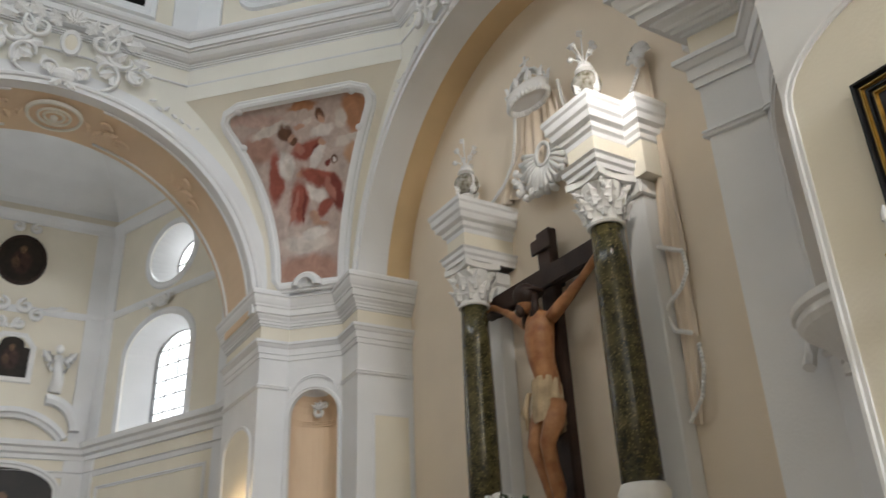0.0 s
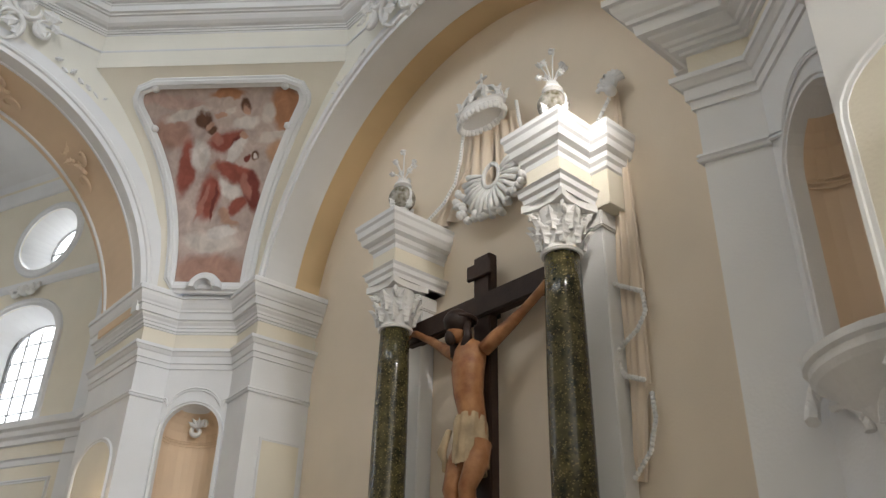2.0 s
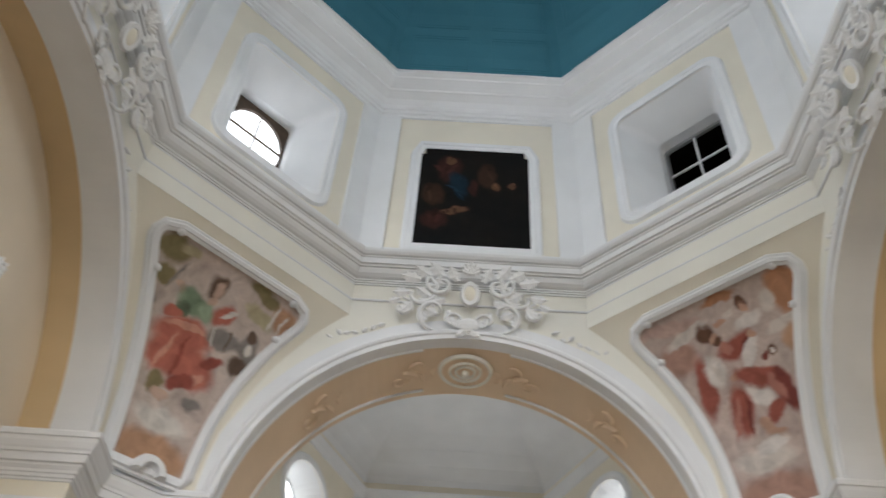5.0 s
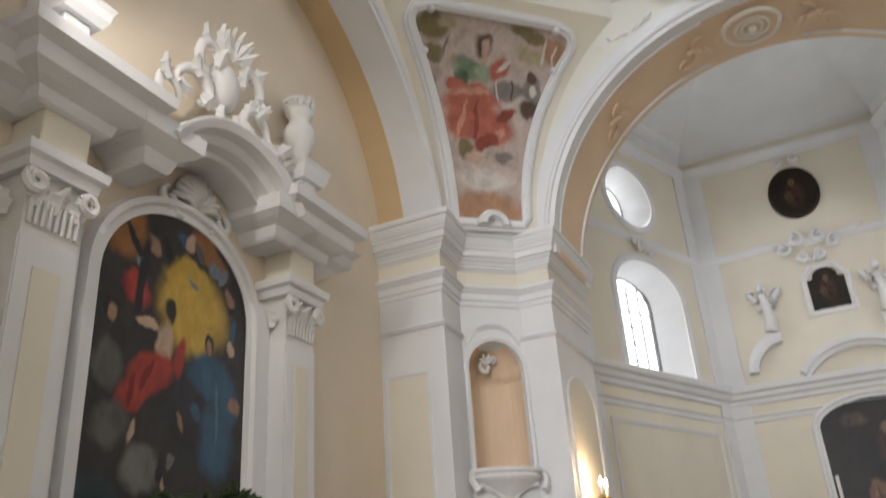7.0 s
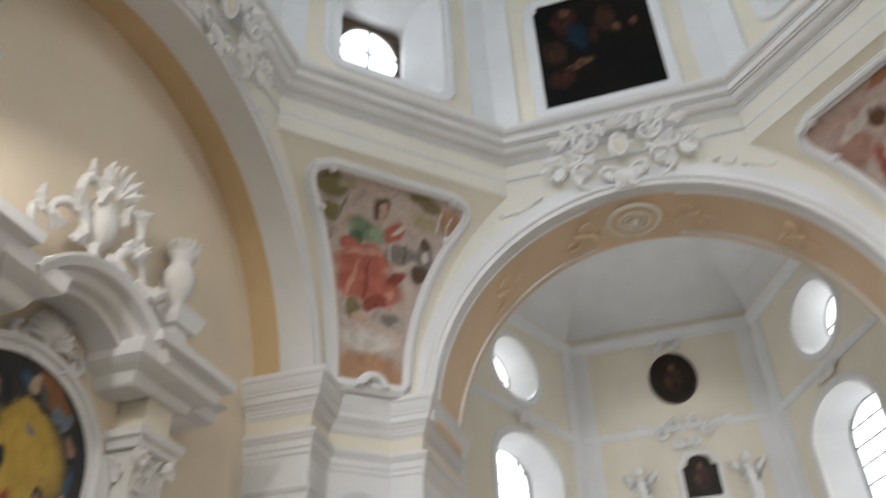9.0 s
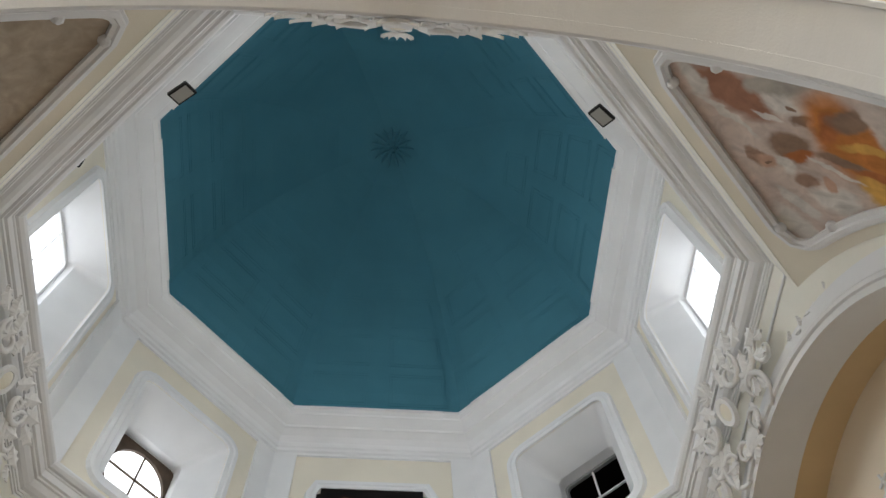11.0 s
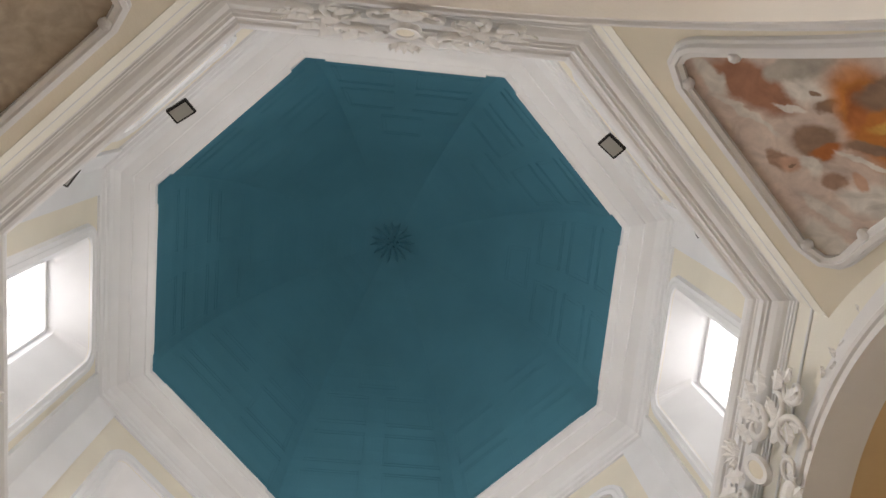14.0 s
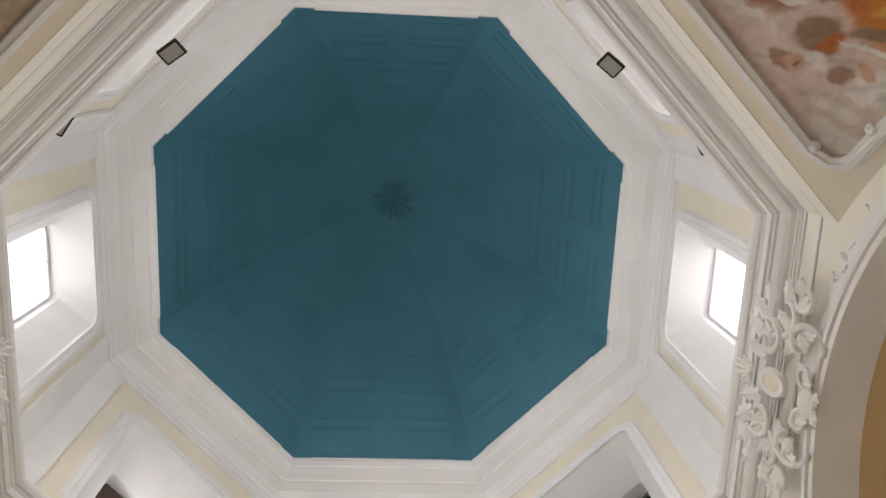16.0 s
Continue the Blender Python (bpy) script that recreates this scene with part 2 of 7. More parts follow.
# ---- piers ----
PIER = [(2.685, 5.0), (2.685, 3.605), (3.05, 3.605), (3.57, 3.12), (3.52, 2.585), (5.0, 2.585), (5.0, 5.0)]
SOUTH_PIER = [(2.60, 5.6), (2.60, 3.85), (2.87, 3.92), (3.47, 3.22), (3.36, 2.87), (5.0, 2.87), (5.0, 5.6)]
ENTAB = [(0.0, 4.97), (0.018, 4.975), (0.02, 4.995), (0.04, 5.00), (0.042, 5.03), (0.055, 5.035), (0.06, 5.06), (0.085, 5.09), (0.088, 5.11), (0.115, 5.115), (0.12, 5.19), (0.135, 5.195), (0.138, 5.22), (0.15, 5.24), (0.168, 5.29), (0.172, 5.33), (0.19, 5.335), (0.19, 5.38), (0.18, 5.40), (-0.15, 5.42)]
ARCHI = [(0.0, 4.56), (0.016, 4.562), (0.018, 4.62), (0.034, 4.623), (0.036, 4.70), (0.05, 4.71), (0.07, 4.745), (0.085, 4.75), (0.085, 4.785), (0.0, 4.81)]
LINE = [(0.0, 4.185), (0.022, 4.19), (0.028, 4.205), (0.012, 4.215), (0.026, 4.225), (0.022, 4.24), (0.0, 4.245)]


def mirrored(pts, sx, sy):
    out = [(x * sx, y * sy) for x, y in pts]
    return out if sx * sy > 0 else out[::-1]


def niche_wall(bm, m, half, z0, z1):
    """The niche face: a wall with a round-headed opening, and the half-round hollow behind it."""
    w, top, bot, r = 0.31, 4.17, 2.80, 0.31
    outer = [(-half, z0), (half, z0), (half, z1), (-half, z1)]
    wall_with_hole(bm, outer, arched(-w, w, bot, top), 0.06, None, m)
    made = []
    n, k = 14, 16
    # hollow: half cylinder and quarter sphere
    cols = []
    zs = [bot, (bot + top - w) / 2, top - w]
    for i in range(n + 1):
        a = math.pi * i / n
        cols.append([bm.verts.new((w * math.cos(a), 0.06 + w * 0.95 * math.sin(a), z)) for z in zs] +
                    [bm.verts.new((w * math.cos(a) * math.cos(e), 0.06 + w * 0.95 * math.sin(a) * math.cos(e), top - w + w * math.sin(e))) for e in [math.pi / 2 * j / 6 for j in range(1, 6)]])
    for a, b in zip(cols, cols[1:]):
        for j in range(len(a) - 1):
            bm.faces.new((a[j], b[j], b[j + 1], a[j + 1]))
    tip = bm.verts.new((0, 0.06, top))
    for a, b in zip(cols, cols[1:]):
        bm.faces.new((a[-1], b[-1], tip))
    bm.faces.new([c[0] for c in cols])
    made = [v for c in cols for v in c] + [tip]
    bmesh.ops.transform(bm, matrix=m, verts=made)


for corner, sx, sy in (("north_east", 1, 1), ("north_west", -1, 1), ("south_west", -1, -1), ("south_east", 1, -1)):
    PLAN, grow = (PIER, 1.0) if sy > 0 else (SOUTH_PIER, 1.6)
    pier = tagged(new("pier_" + corner), "white and cream plastered pier with a niche and heavy entablature", "pier", "", "structure")
    # body: open at the niche face
    bm = bmesh.new()
    plan = mirrored(PLAN, sx, sy)
    lo = [bm.verts.new((x, y, 0)) for x, y in plan]
    hi = [bm.verts.new((x, y, ZCAP)) for x, y in plan]
    skip = {(PLAN[2][0] * sx, PLAN[2][1] * sy), (PLAN[3][0] * sx, PLAN[3][1] * sy)}
    for i in range(len(plan)):
        j = (i + 1) % len(plan)
        if {plan[i], plan[j]} == skip:
            continue
        bm.faces.new((lo[i], lo[j], hi[j], hi[i]))
    part("body", bm, WHITE, pier)
    (xa, ya), (xb, yb) = PLAN[2], PLAN[3]
    deg = math.degrees(math.atan2(-sx * (ya - yb), sy * (xb - xa)))
    mid = Vector(((xa + xb) / 2 * sx, (ya + yb) / 2 * sy, 0))
    half = math.dist(PLAN[2], PLAN[3]) / 2
    bm = bmesh.new()
    niche_wall(bm, face_in(mid.x, mid.y, 0, deg), half, 0, ZCAP)
    nw = part("niche", bm, WHITE, pier)
    nw.data.materials.append(PEACH)
    for p in nw.data.polygons:
        c = face_in(mid.x, mid.y, 0, deg).inverted() @ p.center
        if c.y > 0.061 and p.normal.z < 0.9:
            p.material_index = 1
    bm = bmesh.new()
    frame_ring(bm, arched(-0.31, 0.31, 2.80, 4.17), 0.045, -0.04, 0.0, face_in(mid.x, mid.y, 0, deg))
    part("niche_frame", bm, WHITE, pier)
    face = mirrored(PLAN[:6], sx, sy)
    short = face if sy > 0 else mirrored(PLAN[1:6], sx, sy)
    for nm, prof, ma in (("cornice", ENTAB, WHITE), ("architrave", ARCHI, WHITE), ("band", LINE, WHITE)):
        bm = bmesh.new()
        runs = (face[:3], face[3:]) if nm == "band" else (short,)
        for run in runs:
            sweep(bm, run, [(-o * (grow if nm == "cornice" else 1), z) for o, z in prof])
        part(nm, bm, ma, pier)
    bm = bmesh.new()
    Qh = face_in(mid.x, mid.y, 0, deg)
    hood = [(-half, 4.215), (-half + 0.04, 4.20)] + [(-0.30 * math.cos(math.pi * (0.09 + 0.82 * k / 16)), 4.06 + 0.27 * math.sin(math.pi * (0.09 + 0.82 * k / 16))) for k in range(17)] + [(half - 0.04, 4.20), (half, 4.215)]
    for r_h, lift in ((0.011, 0.0), (0.008, 0.026)):
        tube(bm, [Qh @ Vector((x, -0.012, z + lift)) for x, z in hood], r_h, 6)
    part("niche_hood", bm, WHITE, pier)
    bm = bmesh.new()
    sweep(bm, short, [(-0.006, 4.80), (-0.006, 4.975)])
    part("frieze", bm, CREAM, pier)
    # impost lines round the hollow, and a small scroll in its head
    bm = bmesh.new()
    Q = face_in(mid.x, mid.y, 0, deg)
    for z in (3.795, 3.825, 3.85):
        tube(bm, [Q @ Vector((0.30 * math.cos(math.pi * k / 14), 0.06 + 0.285 * math.sin(math.pi * k / 14), z)) for k in range(15)], 0.006, 5)
    part("niche_impost", bm, PEACH, pier)
    bm = bmesh.new()
    cscroll(bm, Q, -0.02, 3.95, 0.075, 60, 1.15, 0.02, 0.27)
    cscroll(bm, Q, 0.06, 4.02, 0.05, 200, -1.0, 0.014, 0.24)
    for a_s in (40, 80, 120, 150):
        leaf(bm, Q, -0.01, 3.98, a_s, 0.12, 0.028, 0.25, 0.05)
    part("niche_scroll", bm, STUCCO, pier, "small white stucco scroll in the niche head", True)
    bm = bmesh.new()
    x0, x1, yj = PLAN[4][0] + 0.22, BACK - 0.04, PLAN[4][1]
    Qj = Matrix.Translation((0, sy * yj, 0)) @ Matrix.Diagonal((sx, sy, 1, 1))
    vs = [bm.verts.new(Qj @ Vector((x, -0.004, z))) for x, z in ((x0, 0.5), (x1, 0.5), (x1, 3.72), (x0, 3.72))]
    bm.faces.new(vs)
    part("jamb_field", bm, CREAM, pier)
    bm = bmesh.new()
    frame_ring(bm, [(x0, 0.5), (x1 - 0.03, 0.5), (x1 - 0.03, 3.72), (x0, 3.72)], 0.03, -0.015, 0.0, Qj)
    part("jamb_edge", bm, WHITE, pier)
    # niche shelf
    if corner != "south_west":
        bm = bmesh.new()
        M = face_in(mid.x, mid.y, 0, deg)
        lathe(bm, [(0.03, 2.36), (0.05, 2.43), (0.07, 2.50), (0.13, 2.56), (0.24, 2.64), (0.34, 2.70), (0.37, 2.73), (0.37, 2.765), (0.40, 2.78), (0.40, 2.815), (0.05, 2.82)], 24,
              M @ Matrix.Diagonal((1, 0.62, 1, 1)))
        for s in (-1, 1):
            tube(bm, [M @ Vector((s * (0.37 + 0.03 * math.sin(k)), -0.06 - 0.02 * k, 2.80 - 0.05 * k)) for k in range(5)], 0.035, 6)
            tube(bm, [M @ Vector((s * (0.06 + 0.26 * (1 - math.cos(k / 8 * 1.57))), -0.05, 2.48 + 0.18 * math.sin(k / 8 * 1.57))) for k in range(9)], 0.025, 6)
        part("shelf", bm, STUCCO, pier, "white stucco bracket shelf")

# ---- arches, spandrels and pendentives ----
def crease(side, s, t):
    """The line where an arch wall meets the pendentive: s = -1 or 1 for the end of the arch, t from springing to top; in world."""
    deg, cz, r = SIDES[side]
    top = math.atan2(ZPEND - cz, 1.475)
    rt = math.hypot(ZPEND - cz, 1.475)
    r0 = r + 0.18
    a0 = math.asin((ZCAP - cz) / r0)
    a = a0 + (top - a0) * t
    rr = r0 + (rt - r0) * max(t, 0.0) ** 1.25
    return turn(deg) @ Vector((s * rr * math.cos(a), HALF, cz + rr * math.sin(a)))


NT = 24
for side, (deg, cz, r) in SIDES.items():
    M = turn(deg)
    arch = tagged(new("arch_" + side), "wide plastered crossing arch with white archivolt", "arch", "", "structure")
    back = 4.30 if side in ("east", "west") else (4.45 if side == "south" else 4.72)
    edge = HALF + (0.13 if side == "north" else 0.34)
    # spandrel face: from the intrados to the crease and up to the cornice
    bm = bmesh.new()
    inner, outer = [], []
    a0 = math.asin((ZCAP - cz) / r)
    n = 64
    xh = octagon(HALF)[0][0] + 0.02
    for i in range(n + 1):
        a = a0 + (math.pi - 2 * a0) * i / n
        inner.append((r * math.cos(a), cz + r * math.sin(a)))
    right = [crease(side, 1, k / NT) for k in range(NT + 1)]
    rl = [M.inverted() @ p for p in right]
    outline = [(p.x, p.z) for p in rl] + [(xh, ZCORN - 0.1), (-xh, ZCORN - 0.1)] + [(-p.x, p.z) for p in rl[::-1]]
    vs = [bm.verts.new(M @ Vector((x, HALF, z))) for x, z in outline + inner[::-1]]
    es = [bm.edges.new((vs[i], vs[(i + 1) % len(vs)])) for i in range(len(vs))]
    bmesh.ops.triangle_fill(bm, edges=es, use_beauty=True)
    part("spandrel", bm, PALE, arch)
    # soffit
    bm = bmesh.new()
    ring(bm, cz, [(r, HALF - 0.02), (r, edge), (r + 0.3, edge), (r + 0.3, HALF - 0.02)], a0 - 0.12, math.pi - a0 + 0.12, 64, M)
    part("soffit_band", bm, WHITE, arch)
    bm = bmesh.new()
    ring(bm, cz, [(r + 0.012, edge), (r + 0.012, back), (r + 0.3, back), (r + 0.3, edge)], a0 - 0.12, math.pi - a0 + 0.12, 64, M)
    part("soffit", bm, OCHRE if side in ("east", "west") else (PEACH if side == "north" else SAND), arch)
    # archivolt
    bm = bmesh.new()
    ring(bm, cz, [(r - 0.005, HALF + 0.02), (r - 0.005, HALF - 0.06), (r + 0.05, HALF - 0.065), (r + 0.06, HALF - 0.09), (r + 0.09, HALF - 0.10), (r + 0.115, HALF - 0.08), (r + 0.13, HALF - 0.03), (r + 0.145, HALF - 0.03), (r + 0.15, HALF + 0.02)],
         a0, math.pi - a0, 72, M)
    part("archivolt", bm, WHITE, arch)


def pend(corner_sides, u, t):
    (sa, ea), (sb, eb) = corner_sides
    return crease(sa, ea, t).lerp(crease(sb, eb, t), u)


PENDS = {"north_east": (("north", 1), ("east", -1)), "north_west": (("west", 1), ("north", -1)), "south_west": (("south", 1), ("west", -1)), "south_east": (("east", 1), ("south", -1))}


def pend_off(cs, u, t, off):
    p = pend(cs, u, t)
    du, dt = pend(cs, u + 0.01, t) - pend(cs, u - 0.01, t), pend(cs, u, min(t + 0.01, 1)) - pend(cs, u, t - 0.01)
    nrm = du.cross(dt).normalized()
    if nrm.dot(Vector((p.x, p.y, 0))) > 0:
        nrm = -nrm
    return p + nrm * off


def pend_span(t):
    """Left and right edge of the framed picture on the pendentive, as u, at height t."""
    cs = PENDS["north_east"]
    w = (pend(cs, 1, t) - pend(cs, 0, t)).length
    e = 0.22 + 0.07 * t
    return e / w, 1 - e / w


T0, T1 = 0.03, 0.90
for corner, cs in PENDS.items():
    ob = tagged(new("pendentive_" + corner), "cream pendentive with a framed fresco between two arches", "pendentive", "", "structure")
    bm = bmesh.new()
    grid = [[bm.verts.new(pend(cs, i / 12, k / NT)) for i in range(13)] for k in range(NT + 1)]
    for a, b in zip(grid, grid[1:]):
        for i in range(12):
            bm.faces.new((a[i], a[i + 1], b[i + 1], b[i]))
    # upright face above, to the cornice
    top = [bm.verts.new((v.co.x, v.co.y, ZCORN - 0.1)) for v in grid[-1]]
    part("surface", bm, CREAM, ob, smooth=True)
    bm = bmesh.new()
    a, b = crease(cs[0][0], cs[0][1], 1), crease(cs[1][0], cs[1][1], 1)
    inward = -Vector((a.x + b.x, a.y + b.y, 0)).normalized() * 0.006
    vs = [bm.verts.new(p) for p in (a + inward, b + inward, Vector((b.x, b.y, ZCORN - .1)) + inward, Vector((a.x, a.y, ZCORN - .1)) + inward)]
    bm.faces.new(vs)
    v2 = [bm.verts.new(p) for p in (a, b)]
    bm.faces.new((vs[0], vs[1], v2[1], v2[0]))
    part("upper_face", bm, PALE, ob)

# ---- octagon cornice ----
bm = bmesh.new()
oct_path = octagon(HALF - 0.005)
CORN = [(0.0, 8.42), (0.012, 8.425), (0.015, 8.445), (0.03, 8.45), (0.032, 8.47), (0.045, 8.475), (0.05, 8.495), (0.085, 8.51), (0.12, 8.54), (0.145, 8.585), (0.15, 8.605), (0.175, 8.61), (0.18, 8.63), (0.205, 8.64), (0.21, 8.72), (0.222, 8.73), (0.225, 8.745), (0.25, 8.755), (0.275, 8.79), (0.285, 8.825), (0.285, 8.845), (0.05, 8.86), (-0.5, 8.87)]
# path runs counter-clockwise, so inward is to the left
sweep(bm, oct_path, CORN, True)
struct("octagon_cornice", bm, WHITE, "white moulded cornice round the octagon", "cornice")
bm = bmesh.new()
sweep(bm, oct_path, [(0.0, 8.16), (0.012, 8.163), (0.014, 8.172), (0.006, 8.176), (0.012, 8.18), (0.012, 8.19), (0.0, 8.193)], True)
struct("trim_octagon", bm, WHITE, "thin white plaster line below the cornice", "moulding")

# ---- drum ----
HW = APO * math.tan(math.pi / 8)
for k in range(8):
    deg = 45 * k
    M = turn(deg) @ Matrix.Translation((0, APO, 0))
    name = ("north", "north_west", "west", "south_west", "south", "south_east", "east", "north_east")[k]
    wall = tagged(new("wall_drum_" + name), "cream drum wall with white pilaster strips", "wall", "", "structure")
    WB0, WB1 = (10.30, 11.50) if k % 2 else (10.45, 12.02)
    WX, WZ0, WZ1 = (0.80, 9.62, 11.72) if k % 2 else (0.82, 9.55, 12.06)
    bm = bmesh.new()
    if k in (0, 4):
        box(bm, -HW - 0.25, HW + 0.25, 0, 0.6, 8.8, 12.9, M)
        part("panel", bm, CREAM, wall)
    else:
        outer = [(-HW - 0.02, 8.8), (HW + 0.02, 8.8), (HW + 0.02, 12.9), (-HW - 0.02, 12.9)]
        shift = {2: 0.10, 6: -0.10}.get(k, 0.0)
        wall_with_hole(bm, [(x - shift, z) for x, z in outer], rounded(-WX, WX, WZ0, WZ1, 0.16), 0.01, None, M @ Matrix.Translation((shift, 0, 0)))
        M0, M = M, M @ Matrix.Translation((shift, 0, 0))
        part("panel", bm, CREAM, wall)
        # splayed reveal, then a straight one
        bm = bmesh.new()
        a, b = rounded(-WX, WX, WZ0, WZ1, 0.16), rounded(-0.50, 0.50, WB0, WB1, 0.08)
        rows = [[bm.verts.new(M @ Vector((x, y, z))) for x, z in rg] for rg, y in ((a, 0.008), (b, 0.62 if k % 2 else 0.42), (b, 0.85 if k % 2 else 0.60))]
        for p, q in zip(rows, rows[1:]):
            for i in range(len(p)):
                j = (i + 1) % len(p)
                bm.faces.new((p[i], p[j], q[j], q[i]))
        part("reveal", bm, WHITE, wall)
        bm = bmesh.new()
        frame_ring(bm, rounded(-WX, WX, WZ0, WZ1, 0.16), 0.17, -0.05, 0.0, M)
        part("window_surround", bm, WHITE, wall)
        # window: frame and bars
        win = tagged(new("window_drum_" + name), "small drum window with iron glazing bars", "window", "", "structure")
        bm = bmesh.new()
        wall_with_hole(bm, rounded(-0.52, 0.52, WB0 - 0.02, WB1 + 0.02, 0.08), (ellipse(0, (WB0 + WB1) / 2 - 0.04, 0.47, 0.54) if k == 1 else rounded(-0.46, 0.46, WB0 + 0.05, WB1 - 0.05, 0.06)), 0.05, None, M @ Matrix.Translation((0, 0.78 if k % 2 else 0.52, 0)))
        wf = part("window_frame", bm, WOODBROWN if k == 1 else (GREY if k % 2 else WHITE), win)
        bw = 0.012 if k % 2 else 0.006
        for x0, x1, z0, z1 in ((-bw, bw, WB0 + 0.05, WB1 - 0.05), (-0.46, 0.46, WB0 + 0.60 - bw, WB0 + 0.60 + bw)):
            bm = bmesh.new()
            box(bm, x0, x1, *((0.79, 0.82) if k % 2 else (0.53, 0.545)), z0, z1, M)
            part("glazing_bar", bm, WOODBROWN if k == 1 else WHITE, wf)
        M = M0
    # pilaster strips by the corners
    for s in (-1, 1):
        bm = bmesh.new()
        box(bm, min(s * (HW - 0.36), s * (HW - 0.02)), max(s * (HW - 0.36), s * (HW - 0.02)), -0.05, 0.004, 8.84, 12.30, M)
        part("pilaster", bm, WHITE, wall)

# cove up to the blue vault
bm = bmesh.new()
COVE = [(0.0, 12.28), (0.03, 12.285), (0.035, 12.33), (0.07, 12.35), (0.08, 12.39), (0.11, 12.41), (0.13, 12.48), (0.20, 12.55), (0.31, 12.59), (0.34, 12.595), (0.35, 12.63), (0.43, 12.655), (0.52, 12.69), (0.53, 12.72), (0.59, 12.735), (0.605, 12.80), (-0.3, 12.82)]
sweep(bm, octagon(APO), COVE, True)
struct("cove_cornice", bm, WHITE, "white moulded cornice below the blue vault", "cornice")
for k in range(8):
    bm = bmesh.new()
    h = 3.22 * math.tan(math.pi / 8)
    box(bm, -h + 0.27, h - 0.27, 3.172, 3.26, 12.735, 12.775, turn(45 * k))
    struct("trim_cove", bm, WHITE, "raised white edge of the cornice", "moulding")

# blue vault
DZ, DR = 4.4, 3.32


def vault(apothem_frac, k, s):
    """Point of the domical vault on side k: 0 at the foot to 1 at the crown, s from -1 to 1 across."""
    e = apothem_frac * math.pi / 2
    ap = DR * math.cos(e)
    return turn(45 * k) @ Vector((s * ap * math.tan(math.pi / 8), ap, 12.70 + DZ * math.sin(e)))


bm = bmesh.new()
for k in range(8):
    rows = [[bm.verts.new(vault(i / 20, k, s / 4)) for s in range(-4, 5)] for i in range(21)]
    for a, b in zip(rows, rows[1:]):
        for j in range(8):
            if (a[j].co - a[j + 1].co).length > 1e-4 and (b[j].co - b[j + 1].co).length > 1e-4:
                bm.faces.new((a[j], a[j + 1], b[j + 1], b[j]))
bmesh.ops.remove_doubles(bm, verts=bm.verts, dist=0.003)
ceiling = struct("ceiling", bm, BLUE, "petrol blue painted octagonal vault with low coffers", "vault")
for p in ceiling.data.polygons:
    p.use_smooth = False

# ---- side chapels' back walls, chancel, nave: large structure ----
for side, s in (("east", 1), ("west", -1)):
    bm = bmesh.new()
    box(bm, *sorted((s * BACK, s * (BACK + 0.3))), -3.0, 3.0, 0, 8.4)
    struct("wall_chapel_" + side, bm, CHAPEL, "plain cream back wall of the side chapel", "wall")

# chancel: straight walls, splayed window walls, back wall
CH = [(2.685, 4.4), (3.25, 4.75), (3.25, 6.6), (1.75, 10.3), (-1.75, 10.3), (-3.25, 6.6), (-3.25, 4.75), (-2.685, 4.4)]
ZCH = 9.3
CHIN = 0.14            # the arched windows stand a little towards the back wall


def seg_pose(a, b):
    """A wall frame from a to b: x along, front (-y) to the left of the way."""
    d = Vector((b[0] - a[0], b[1] - a[1]))
    ang = math.atan2(d.y, d.x)
    return Matrix.Translation((a[0], a[1], 0)) @ Matrix.Rotation(ang, 4, "Z") @ Matrix.Diagonal((1, -1, 1, 1)), d.length


for nm, i in (("east_short", 0), ("east", 1), ("back", 3), ("west", 5), ("west_short", 6)):
    M, L = seg_pose(CH[i], CH[i + 1])
    bm = bmesh.new()
    box(bm, 0, L, 0, 0.25, 0, ZCH + 1.5, M)
    struct("wall_chancel_" + nm, bm, CREAM, "cream chancel wall with white strips", "wall")
for nm, i in (("north_east", 2), ("north_west", 4)):
    M, L = seg_pose(CH[i], CH[i + 1])
    bm = bmesh.new()
    c = L * 0.5
    ca = c + CHIN * (1 if i == 2 else -1)
    wall_with_hole(bm, [(0, 0), (L, 0), (L, 6.9), (0, 6.9)], arched(ca - 0.95, ca + 0.95, 4.78, 6.76, 0.62), 0.02, None, M)
    wall_with_hole(bm, [(0, 6.9), (L, 6.9), (L, ZCH + 1.5), (0, ZCH + 1.5)], ellipse(c, 7.98, 0.66, 0.57), 0.02, None, M)
    struct("wall_chancel_" + nm, bm, CREAM, "cream splayed chancel wall with two windows", "wall")
    for tag, a, b in (("arched", arched(ca - 0.95, ca + 0.95, 4.78, 6.76, 0.62), arched(ca - 0.64, ca + 0.64, 4.86, 6.60, 0.46)), ("round", ellipse(c, 7.98, 0.66, 0.57), ellipse(c, 7.98, 0.46, 0.43))):
        bm = bmesh.new()
        rows = [[bm.verts.new(M @ Vector((x, y, z))) for x, z in rg] for rg, y in ((a, 0.015), (b, 0.5))]
        for j in range(len(a)):
            q = (j + 1) % len(a)
            bm.faces.new((rows[0][j], rows[0][q], rows[1][q], rows[1][j]))
        struct("trim_reveal_" + tag, bm, WHITE, "white splayed window reveal", "reveal")
bm = bmesh.new()
plan = [(2.685, 4.35)] + CH[1:-1] + [(-2.685, 4.35)]
rows = []
for n in range(11):
    e = n / 10 * math.pi / 2
    k = max(math.cos(e), 0.001)
    rows.append([bm.verts.new(((x * 1.03) * k, 6.4 + (y - 6.4) * (1.03 * k if y > 6.4 else 1.0 - 0.02 * (1 - k)), 9.02 + 1.15 * math.sin(e))) for x, y in plan])
